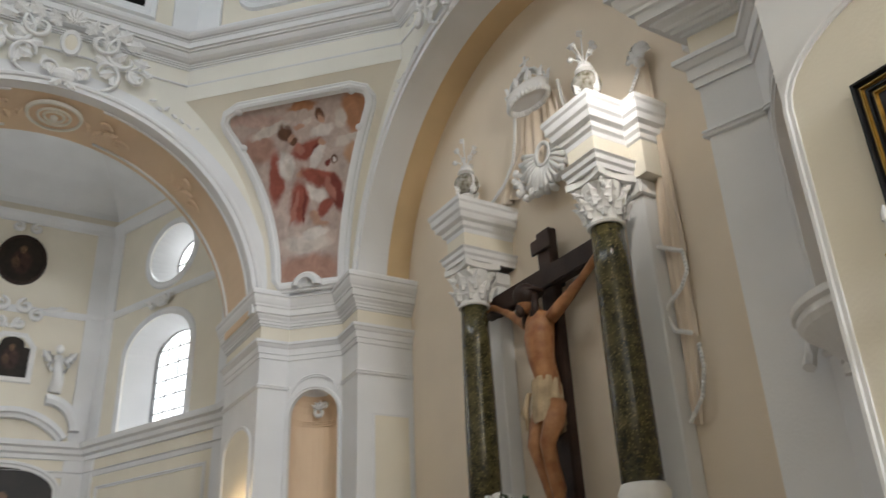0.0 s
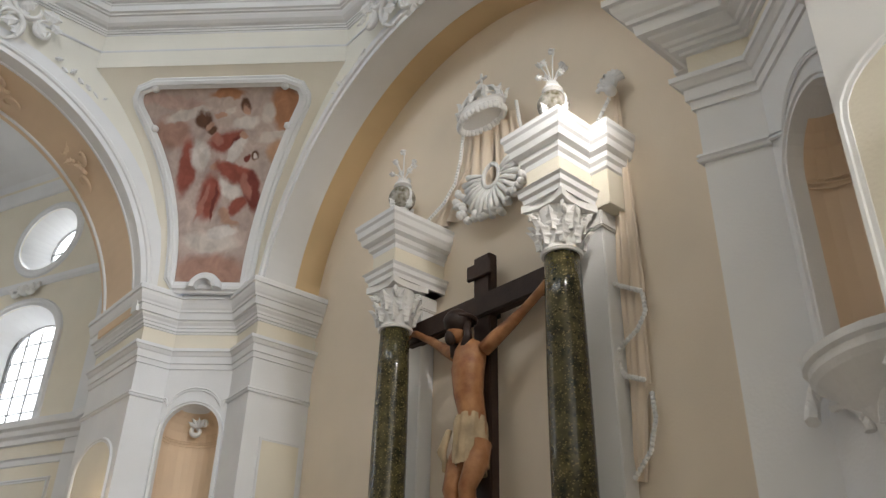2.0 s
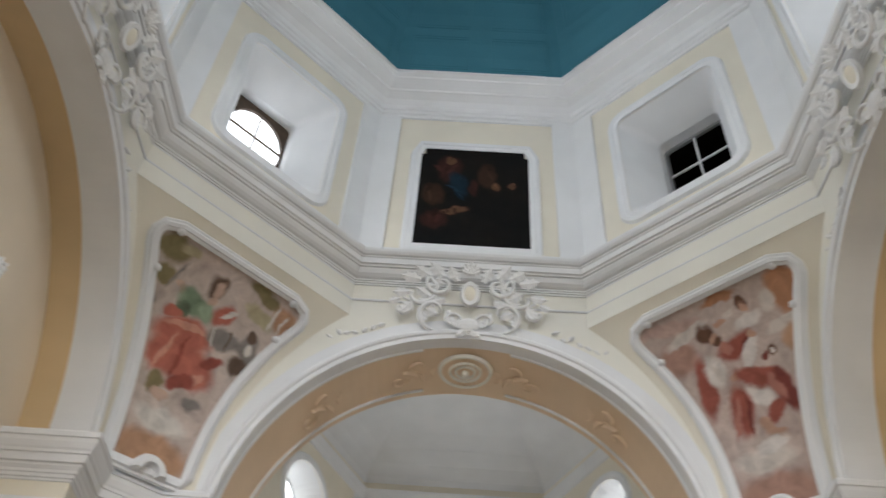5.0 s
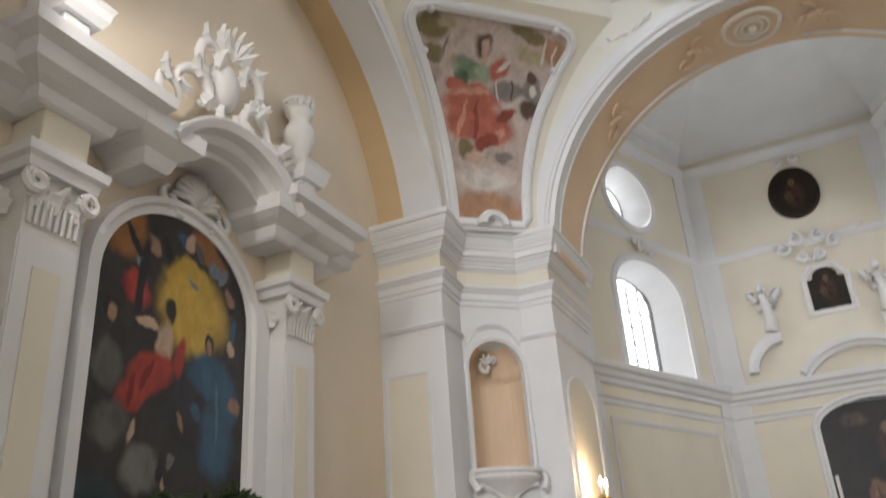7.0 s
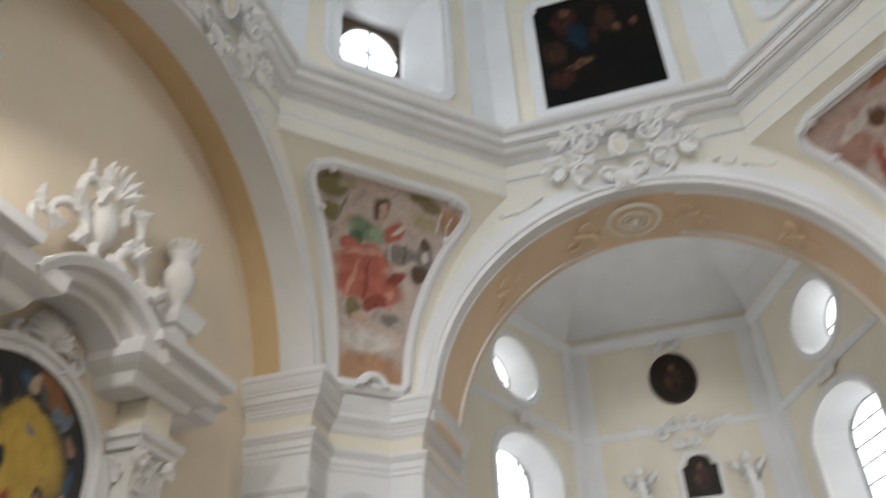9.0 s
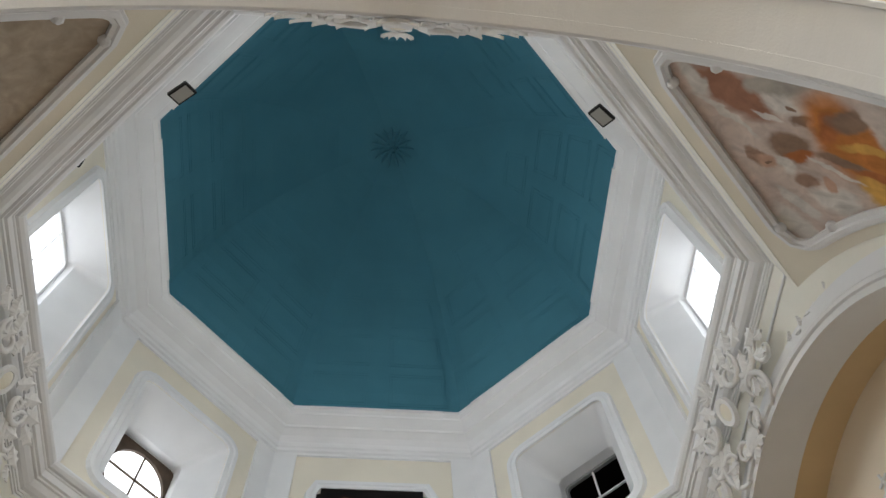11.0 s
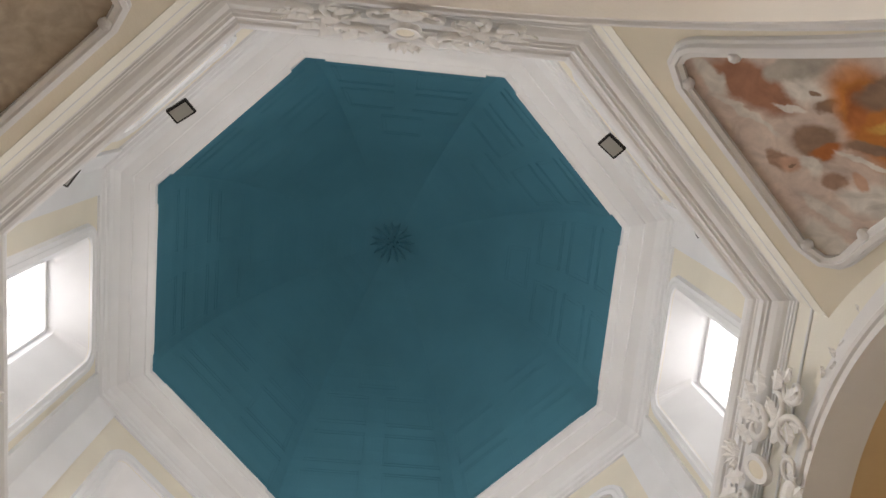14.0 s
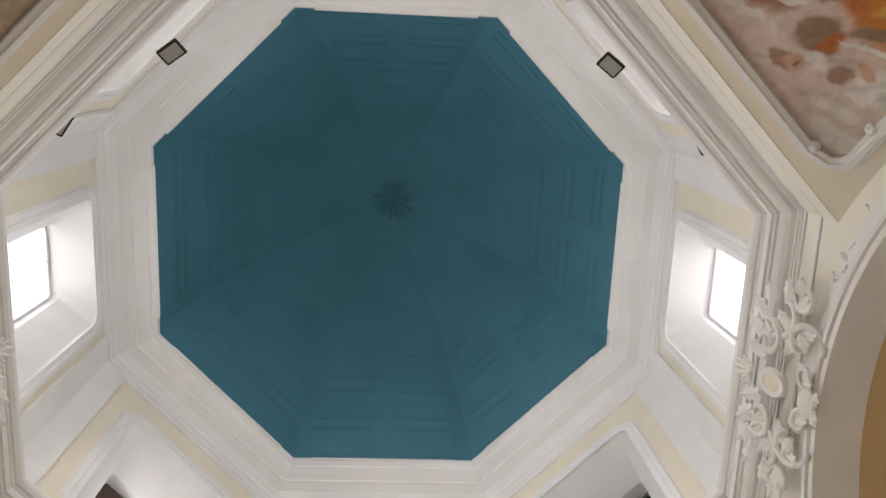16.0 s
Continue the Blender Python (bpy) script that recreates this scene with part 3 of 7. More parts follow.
for a, q in zip(rows, rows[1:]):
    for m in range(len(plan)):
        n = (m + 1) % len(plan)
        bm.faces.new((a[m], a[n], q[n], q[m]))
struct("ceiling_chancel", bm, WHITE, "white plastered chancel vault", "vault")
bm = bmesh.new()
box(bm, -4, 4, 4.2, 11, 10.35, 10.5)
struct("ceiling_chancel_roof", bm, WHITE, "plain roof above the chancel vault", "roof")

# nave: side walls and vault behind
for side, s in (("east", 1), ("west", -1)):
    bm = bmesh.new()
    box(bm, *sorted((s * 3.6, s * 3.9)), -20, -4.4, 0, 9.2)
    struct("wall_nave_" + side, bm, CREAM, "cream nave wall", "wall")
bm = bmesh.new()
box(bm, -4, 4, -20.3, -20, 0, 9.2)
struct("wall_south", bm, CREAM, "plain cream end wall of the nave", "wall")
bm = bmesh.new()
box(bm, -4, 4, -20.3, -4.4, 9.0, 9.2)
struct("ceiling_nave", bm, PALE, "plain pale nave vault", "vault")

# ---- daylight: lamps at the window openings, and added fill lamps in the nave behind the camera ----
for k in (1, 2, 3, 5, 6):
    M = turn(45 * k)
    area("window_light", M @ Vector((0, APO - 0.42, 10.85)), M @ Vector((0, 0, 9.7)), 1.4, 1.4, 23 if k in (1, 2, 3) else 13, (0.95, 0.98, 1.0))
for i in (2, 4):
    M, L = seg_pose(CH[i], CH[i + 1])
    area("window_light", M @ Vector((L / 2, -0.02, 5.8)), M @ Vector((L / 2, -3, 4.9)), 1.5, 1.7, 7, (0.93, 0.97, 1.0))
    area("window_light", M @ Vector((L / 2, -0.02, 8.08)), M @ Vector((L / 2, -3, 7.6)), 1.1, 1.2, 4.5, (0.93, 0.97, 1.0))
# fill added along the solid nave walls, stronger from the east
for y in (-8.5, -13):
    for s in (-1, 1):
        area("nave_fill_light", (s * 3.55, y, 6.2), (0, y + 1.5, 4.4), 1.6, 2.6, 45 if s > 0 else 6, (0.95, 0.97, 1.0))

# white overcast sky outside the windows; behind the north-east drum window the attic's shade is a near-black colour
ATTIC_SHADE = mat("attic_shade", (0.012, 0.009, 0.007), 1.0, vary=0.2, spec=0.0)
OVERCAST = bpy.data.materials.new("overcast_sky")
OVERCAST.use_nodes = True
OVERCAST.node_tree.nodes["Principled BSDF"].inputs["Emission Color"].default_value = (0.95, 0.98, 1, 1)
OVERCAST.node_tree.nodes["Principled BSDF"].inputs["Emission Strength"].default_value = 1.35
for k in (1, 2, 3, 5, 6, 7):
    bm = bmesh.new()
    # closed box whose black colour stands in for the unlit attic
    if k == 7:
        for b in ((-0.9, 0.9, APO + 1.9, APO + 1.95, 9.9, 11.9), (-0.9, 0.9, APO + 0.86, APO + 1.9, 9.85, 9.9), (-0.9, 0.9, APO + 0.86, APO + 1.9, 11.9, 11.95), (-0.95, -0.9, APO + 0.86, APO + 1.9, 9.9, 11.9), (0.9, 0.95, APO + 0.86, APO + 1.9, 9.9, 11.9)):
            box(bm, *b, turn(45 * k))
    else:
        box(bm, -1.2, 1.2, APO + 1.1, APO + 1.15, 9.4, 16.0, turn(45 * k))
    tagged(part("backdrop_sky" if k != 7 else "backdrop_attic_shade", bm, OVERCAST if k != 7 else ATTIC_SHADE), "plain white overcast sky" if k != 7 else "near-black box standing in for the unlit attic behind the window", "backdrop", "", "structure")
for i in (2, 4):
    M, L = seg_pose(CH[i], CH[i + 1])
    bm = bmesh.new()
    box(bm, -0.5, L + 0.5, 0.9, 0.95, 3, 11, M)
    tagged(part("backdrop_sky", bm, OVERCAST), "plain white overcast sky", "backdrop", "", "structure")


def spot(name, place, target, watts, degrees, colour):
    d = bpy.data.lights.new(name, "SPOT")
    d.energy, d.spot_size, d.spot_blend, d.shadow_soft_size, d.color = watts, radians(degrees), 0.6, 0.04, colour
    ob = new(name, d)
    ob.matrix_world = look(place, target)


# altar spotlights standing on the south piers' entablatures
spot("altar_spot", (3.05, -2.55, 5.56), (4.1, 0.9, 4.70), 60, 88, (1.0, 0.93, 0.84))
spot("altar_spot", (-3.05, -2.55, 5.56), (-4.0, 1.4, 3.9), 62, 90, (1.0, 0.93, 0.84))
# large fill lamp added before the end wall, brightens the south-facing surfaces
area("nave_fill_light", (0, -19.8, 6.5), (0, 0, 6.0), 3.0, 3.5, 720, (0.95, 0.97, 1.0))


def bulb_light(place):
    d = bpy.data.lights.new("sconce_light", "POINT")
    d.energy, d.shadow_soft_size, d.color = 5.0, 0.04, (1.0, 0.70, 0.38)
    new("sconce_light", d).location = place


bulb_light((-2.46, 3.98, 2.70))
bulb_light((2.46, 3.98, 2.70))

# ---- painted canvases: soft patches of colour, no figures ----
def canvas_mat(name, ground, patches, palette, rough=0.6, noise_amt=0.055, grad=None, spec=0.25):
    """patches: (cx, cy, rx, ry, turn, palette index) in 0..1 across the picture."""
    m = bpy.data.materials.new(name)
    m.use_nodes = True
    nt = m.node_tree
    b = nt.nodes["Principled BSDF"]
    b.inputs["Roughness"].default_value = rough
    b.inputs["Specular IOR Level"].default_value = spec
    uv = nt.nodes.new("ShaderNodeUVMap")
    nz = nt.nodes.new("ShaderNodeTexNoise")
    nz.inputs["Scale"].default_value, nz.inputs["Detail"].default_value = 10, 7
    nt.links.new(uv.outputs[0], nz.inputs["Vector"])
    sub = nt.nodes.new("ShaderNodeVectorMath")
    sub.operation = "MULTIPLY_ADD"
    sub.inputs[1].default_value = (noise_amt * 1.6,) * 3
    nt.links.new(nz.outputs["Color"], sub.inputs[0])
    off = nt.nodes.new("ShaderNodeVectorMath")
    off.operation = "SUBTRACT"
    off.inputs[1].default_value = (noise_amt * 0.8, noise_amt * 0.8, 0)
    nt.links.new(uv.outputs[0], off.inputs[0])
    nt.links.new(off.outputs[0], sub.inputs[2])
    n2 = nt.nodes.new("ShaderNodeTexNoise")
    n2.inputs["Scale"].default_value, n2.inputs["Detail"].default_value = 2.6, 7
    n2.inputs["Distortion"].default_value = 0.2
    nt.links.new(uv.outputs[0], n2.inputs["Vector"])
    cur = None
    mx = nt.nodes.new("ShaderNodeMix")
    mx.data_type = "RGBA"
    mx.inputs[6].default_value, mx.inputs[7].default_value = (*palette[ground[0]], 1), (*palette[ground[1]], 1)
    mr = nt.nodes.new("ShaderNodeMapRange")
    mr.inputs[1].default_value, mr.inputs[2].default_value = 0.25, 0.75
    nt.links.new(n2.outputs["Fac"], mr.inputs[0])
    nt.links.new(mr.outputs[0], mx.inputs[0])
    cur = mx.outputs[2]
    # each patch carries a few smaller strokes in lighter and darker tones of its colour
    rd = random.Random(len(name) + len(patches))
    strokes = []
    for cx, cy, rx, ry, rot, ci in patches:
        strokes.append((cx, cy, rx, ry, rot, palette[ci]))
        for i in range((3 if rx * ry > 0.006 else 1) if len(patches) < 30 else 0):
            a, d, sh = rd.uniform(0, 6.283), rd.uniform(0.2, 0.8), rd.choice((0.45, 0.6, 1.35, 1.6))
            strokes.append((cx + math.cos(a) * d * rx, cy + math.sin(a) * d * ry, rx * rd.uniform(0.10, 0.22), ry * rd.uniform(0.35, 0.6), rot + rd.uniform(-50, 50), tuple(min(v * sh, 0.85) for v in palette[ci])))
    for cx, cy, rx, ry, rot, c in strokes:
        mp = nt.nodes.new("ShaderNodeMapping")
        mp.vector_type = "TEXTURE"
        mp.inputs["Location"].default_value = (cx, cy, 0)
        mp.inputs["Rotation"].default_value = (0, 0, radians(rot))
        mp.inputs["Scale"].default_value = (rx, ry, 1)
        nt.links.new(sub.outputs[0], mp.inputs["Vector"])
        ln = nt.nodes.new("ShaderNodeVectorMath")
        ln.operation = "LENGTH"
        nt.links.new(mp.outputs[0], ln.inputs[0])
        r = nt.nodes.new("ShaderNodeMapRange")
        r.interpolation_type = "SMOOTHSTEP"
        r.inputs[1].default_value, r.inputs[2].default_value, r.inputs[3].default_value, r.inputs[4].default_value = 0.62, 1.10, 1, 0
        nt.links.new(ln.outputs["Value"], r.inputs[0])
        k = nt.nodes.new("ShaderNodeMix")
        k.data_type = "RGBA"
        nt.links.new(r.outputs[0], k.inputs[0])
        nt.links.new(cur, k.inputs[6])
        k.inputs[7].default_value = (*c, 1)
        cur = k.outputs[2]
    # brushwork: soft folds, and small facets of lighter and darker paint
    w = nt.nodes.new("ShaderNodeTexNoise")
    w.inputs["Scale"].default_value, w.inputs["Detail"].default_value, w.inputs["Distortion"].default_value = 11, 4, 0.8
    nt.links.new(uv.outputs[0], w.inputs["Vector"])
    vo = nt.nodes.new("ShaderNodeTexNoise")
    vo.inputs["Scale"].default_value, vo.inputs["Detail"].default_value = 42, 5
    nt.links.new(sub.outputs[0], vo.inputs["Vector"])
    ad = nt.nodes.new("ShaderNodeMath")
    ad.operation = "MULTIPLY_ADD"
    ad.inputs[1].default_value = 4.0
    nt.links.new(w.outputs["Fac"], ad.inputs[0])
    nt.links.new(vo.outputs["Fac"], ad.inputs[2])
    br = nt.nodes.new("ShaderNodeMapRange")
    br.inputs[1].default_value, br.inputs[2].default_value, br.inputs[3].default_value, br.inputs[4].default_value = 1.5, 3.5, 0.76, 1.24
    nt.links.new(ad.outputs[0], br.inputs[0])
    mu = nt.nodes.new("ShaderNodeVectorMath")
    mu.operation = "SCALE"
    nt.links.new(cur, mu.inputs[0])
    nt.links.new(br.outputs[0], mu.inputs["Scale"])
    nt.links.new(mu.outputs[0], b.inputs["Base Color"])
    bp = nt.nodes.new("ShaderNodeBump")
    bp.inputs["Strength"].default_value, bp.inputs["Distance"].default_value = 0.15, 0.004
    nt.links.new(n2.outputs["Fac"], bp.inputs["Height"])
    nt.links.new(bp.outputs[0], b.inputs["Normal"])
    return m


def canvas(name, ring_xz, y, material, parent, m, label=""):
    """A flat picture with a UV map over its own bounds."""
    bm = bmesh.new()
    vs = [bm.verts.new((x, y, z)) for x, z in ring_xz]
    f = bm.faces.new(vs)
    xs, zs = [p[0] for p in ring_xz], [p[1] for p in ring_xz]
    lay = bm.loops.layers.uv.new("UVMap")
    for lp in f.loops:
        lp[lay].uv = ((lp.vert.co.x - min(xs)) / (max(xs) - min(xs)), (lp.vert.co.z - min(zs)) / (max(zs) - min(zs)))
    g = bmesh.ops.extrude_face_region(bm, geom=[f])
    bmesh.ops.translate(bm, vec=(0, -0.012, 0), verts=[v for v in g["geom"] if isinstance(v, bmesh.types.BMVert)])
    bmesh.ops.transform(bm, matrix=m, verts=bm.verts)
    return part(name, bm, material, parent, label)


# frescoes in the pendentives
FRESCO = {
    "north_east": ((0, 1), [(0.20, 0.93, 0.22, 0.04, -8, 8), (0.18, 0.78, 0.12, 0.09, 0, 7), (0.28, 0.87, 0.16, 0.025, 10, 9), (0.92, 0.90, 0.10, 0.13, 0, 2), (0.55, 0.97, 0.12, 0.025, 0, 2), (0.80, 0.87, 0.05, 0.06, -20, 9), (0.56, 0.87, 0.05, 0.02, 40, 9), (0.66, 0.91, 0.036, 0.036, 0, 5), (0.66, 0.895, 0.026, 0.028, 0, 6),
                            (0.66, 0.82, 0.09, 0.035, 10, 3), (0.50, 0.855, 0.05, 0.013, -12, 6), (0.85, 0.755, 0.13, 0.03, 8, 9), (0.86, 0.67, 0.07, 0.07, 0, 10), (0.675, 0.645, 0.03, 0.02, 0, 11), (0.73, 0.65, 0.028, 0.034, 0, 5), (0.735, 0.645, 0.014, 0.02, 0, 3),
                            (0.285, 0.61, 0.06, 0.16, -8, 4), (0.38, 0.845, 0.06, 0.045, 0, 5), (0.425, 0.815, 0.03, 0.03, 0, 6), (0.445, 0.787, 0.03, 0.024, 0, 5), (0.53, 0.725, 0.14, 0.05, 14, 4), (0.47, 0.735, 0.04, 0.04, 30, 12), (0.60, 0.71, 0.03, 0.05, -30, 11), (0.36, 0.665, 0.06, 0.085, 8, 3), (0.37, 0.64, 0.02, 0.06, 25, 9), (0.60, 0.685, 0.03, 0.10, -42, 3), (0.645, 0.755, 0.03, 0.014, 0, 6), (0.47, 0.60, 0.045, 0.02, 10, 6),
                            (0.60, 0.57, 0.16, 0.045, -18, 4), (0.71, 0.47, 0.05, 0.11, 12, 11), (0.67, 0.50, 0.03, 0.08, 30, 12), (0.56, 0.485, 0.09, 0.045, -20, 3), (0.44, 0.45, 0.07, 0.13, -10, 4), (0.40, 0.42, 0.016, 0.10, -18, 12), (0.47, 0.42, 0.014, 0.10, -6, 11), (0.62, 0.40, 0.08, 0.04, 30, 4), (0.54, 0.345, 0.035, 0.05, 40, 6), (0.60, 0.315, 0.06, 0.018, -25, 6),
                            (0.48, 0.22, 0.18, 0.055, 0, 9), (0.55, 0.27, 0.10, 0.03, 10, 3), (0.51, 0.06, 0.25, 0.10, 0, 7)],
                   [(0.42, 0.32, 0.28), (0.52, 0.43, 0.38), (0.40, 0.20, 0.11), (0.62, 0.57, 0.53), (0.28, 0.085, 0.06), (0.13, 0.065, 0.04), (0.46, 0.28, 0.20), (0.37, 0.22, 0.17), (0.48, 0.34, 0.29), (0.56, 0.50, 0.45), (0.44, 0.27, 0.17), (0.17, 0.045, 0.035), (0.40, 0.17, 0.13)]),
    "north_west": ((0, 1), [(0.10, 0.92, 0.12, 0.07, 0, 2), (0.13, 0.80, 0.07, 0.05, 20, 2), (0.20, 0.95, 0.07, 0.03, 0, 8), (0.75, 0.96, 0.14, 0.035, -12, 2), (0.93, 0.90, 0.09, 0.07, -20, 10), (0.76, 0.86, 0.12, 0.045, -10, 8), (0.86, 0.89, 0.012, 0.07, -10, 9), (0.93, 0.88, 0.01, 0.06, -10, 9), (0.19, 0.82, 0.012, 0.09, -28, 7), (0.10, 0.67, 0.06, 0.035, 0, 7), (0.08, 0.58, 0.10, 0.06, 0, 8),
                            (0.45, 0.87, 0.062, 0.06, 0, 5), (0.465, 0.86, 0.034, 0.042, 0, 6), (0.46, 0.80, 0.03, 0.03, 0, 6), (0.25, 0.785, 0.05, 0.015, -30, 6), (0.38, 0.745, 0.13, 0.06, -14, 3), (0.46, 0.73, 0.05, 0.05, 20, 11), (0.33, 0.70, 0.05, 0.05, 0, 12), (0.57, 0.765, 0.08, 0.05, 28, 4), (0.60, 0.785, 0.06, 0.014, 32, 9), (0.28, 0.675, 0.06, 0.03, 0, 4),
                            (0.40, 0.60, 0.20, 0.075, 4, 4), (0.40, 0.635, 0.14, 0.016, 6, 13), (0.36, 0.50, 0.13, 0.11, 8, 4), (0.52, 0.48, 0.17, 0.10, -8, 4), (0.34, 0.50, 0.02, 0.10, -12, 13), (0.43, 0.50, 0.014, 0.11, -4, 14), (0.58, 0.44, 0.055, 0.028, 38, 13), (0.50, 0.40, 0.10, 0.04, 20, 14), (0.63, 0.55, 0.06, 0.03, 20, 14), (0.645, 0.665, 0.13, 0.05, 6, 7), (0.57, 0.66, 0.008, 0.055, 8, 9), (0.66, 0.675, 0.008, 0.05, 8, 5), (0.80, 0.69, 0.06, 0.085, 15, 7), (0.79, 0.75, 0.03, 0.03, 0, 5), (0.80, 0.69, 0.02, 0.03, 0, 9), (0.78, 0.59, 0.07, 0.04, 20, 5),
                            (0.36, 0.355, 0.05, 0.05, 20, 2), (0.42, 0.315, 0.055, 0.025, 0, 6), (0.60, 0.33, 0.07, 0.03, 0, 7), (0.48, 0.21, 0.17, 0.055, 0, 9), (0.50, 0.06, 0.25, 0.095, 0, 10)],
                   [(0.44, 0.35, 0.30), (0.53, 0.45, 0.40), (0.21, 0.17, 0.085), (0.20, 0.265, 0.175), (0.42, 0.135, 0.095), (0.13, 0.085, 0.06), (0.50, 0.35, 0.27), (0.23, 0.205, 0.185), (0.38, 0.33, 0.21), (0.58, 0.54, 0.49), (0.40, 0.235, 0.145), (0.29, 0.36, 0.25), (0.11, 0.14, 0.09), (0.54, 0.27, 0.20), (0.27, 0.075, 0.055)]),
    "south_east": ((0, 1), [(0.20, 0.76, 0.19, 0.12, -30, 2), (0.10, 0.90, 0.10, 0.05, 0, 7), (0.30, 0.86, 0.16, 0.02, -25, 7), (0.95, 0.90, 0.16, 0.07, -10, 7), (0.80, 0.82, 0.12, 0.03, -20, 7), (0.27, 0.555, 0.09, 0.085, 0, 3), (0.20, 0.58, 0.04, 0.10, 10, 8), (0.31, 0.52, 0.02, 0.02, 0, 9), (0.38, 0.50, 0.03, 0.05, 0, 9), (0.34, 0.66, 0.012, 0.08, 40, 3), (0.16, 0.45, 0.10, 0.10, 0, 8),
                            (0.50, 0.65, 0.09, 0.10, 10, 9), (0.55, 0.63, 0.03, 0.09, 0, 10), (0.52, 0.86, 0.06, 0.042, 10, 11), (0.56, 0.835, 0.045, 0.04, 0, 6), (0.59, 0.76, 0.05, 0.045, 0, 3), (0.57, 0.83, 0.012, 0.012, 0, 9), (0.68, 0.70, 0.05, 0.05, 0, 11), (0.80, 0.62, 0.09, 0.11, 0, 3), (0.77, 0.62, 0.014, 0.09, 20, 7), (0.84, 0.60, 0.012, 0.08, -15, 7), (0.71, 0.60, 0.045, 0.03, 0, 6), (0.42, 0.47, 0.04, 0.035, 0, 6),
                            (0.50, 0.33, 0.26, 0.17, 0, 4), (0.42, 0.40, 0.10, 0.04, 30, 10), (0.60, 0.42, 0.03, 0.13, 35, 9), (0.74, 0.34, 0.11, 0.10, 0, 5), (0.66, 0.30, 0.03, 0.12, 20, 10), (0.38, 0.26, 0.05, 0.12, -20, 9), (0.52, 0.28, 0.03, 0.12, 10, 5), (0.64, 0.50, 0.012, 0.12, 50, 3), (0.5, 0.10, 0.35, 0.07, 0, 1)],
                   [(0.50, 0.38, 0.32), (0.60, 0.51, 0.45), (0.33, 0.16, 0.10), (0.64, 0.60, 0.55), (0.46, 0.17, 0.04), (0.60, 0.34, 0.08), (0.50, 0.31, 0.22), (0.57, 0.53, 0.48), (0.42, 0.38, 0.33), (0.25, 0.16, 0.11), (0.38, 0.13, 0.04), (0.33, 0.21, 0.15)]),
    "south_west": ((0, 1), [(0.45, 0.62, 0.22, 0.14, 0, 2), (0.40, 0.5, 0.18, 0.12, 30, 3), (0.62, 0.58, 0.10, 0.12, 0, 4), (0.45, 0.76, 0.08, 0.06, 0, 2), (0.5, 0.34, 0.25, 0.1, 0, 2), (0.5, 0.15, 0.4, 0.08, 0, 1)],
                   [(0.36, 0.29, 0.21), (0.42, 0.35, 0.28), (0.40, 0.18, 0.07), (0.55, 0.33, 0.10), (0.55, 0.50, 0.46)]),
}

def pend_edge(n=40):
    """The picture's outline on a pendentive, in (u, t): a triangle standing on its tip, with round upper corners."""
    left, right = [], []
    for i in range(n + 1):
        t = T0 + (T1 - T0) * i / n
        l, r = pend_span(t)
        # the upper corners turn in
        k = max(0.0, (t - (T1 - 0.085)) / 0.085)
        pull = 0.10 * (1 - math.sqrt(max(0, 1 - k * k)))
        left.append((l + pull, t))
        right.append((r - pull, t))
    return left, right


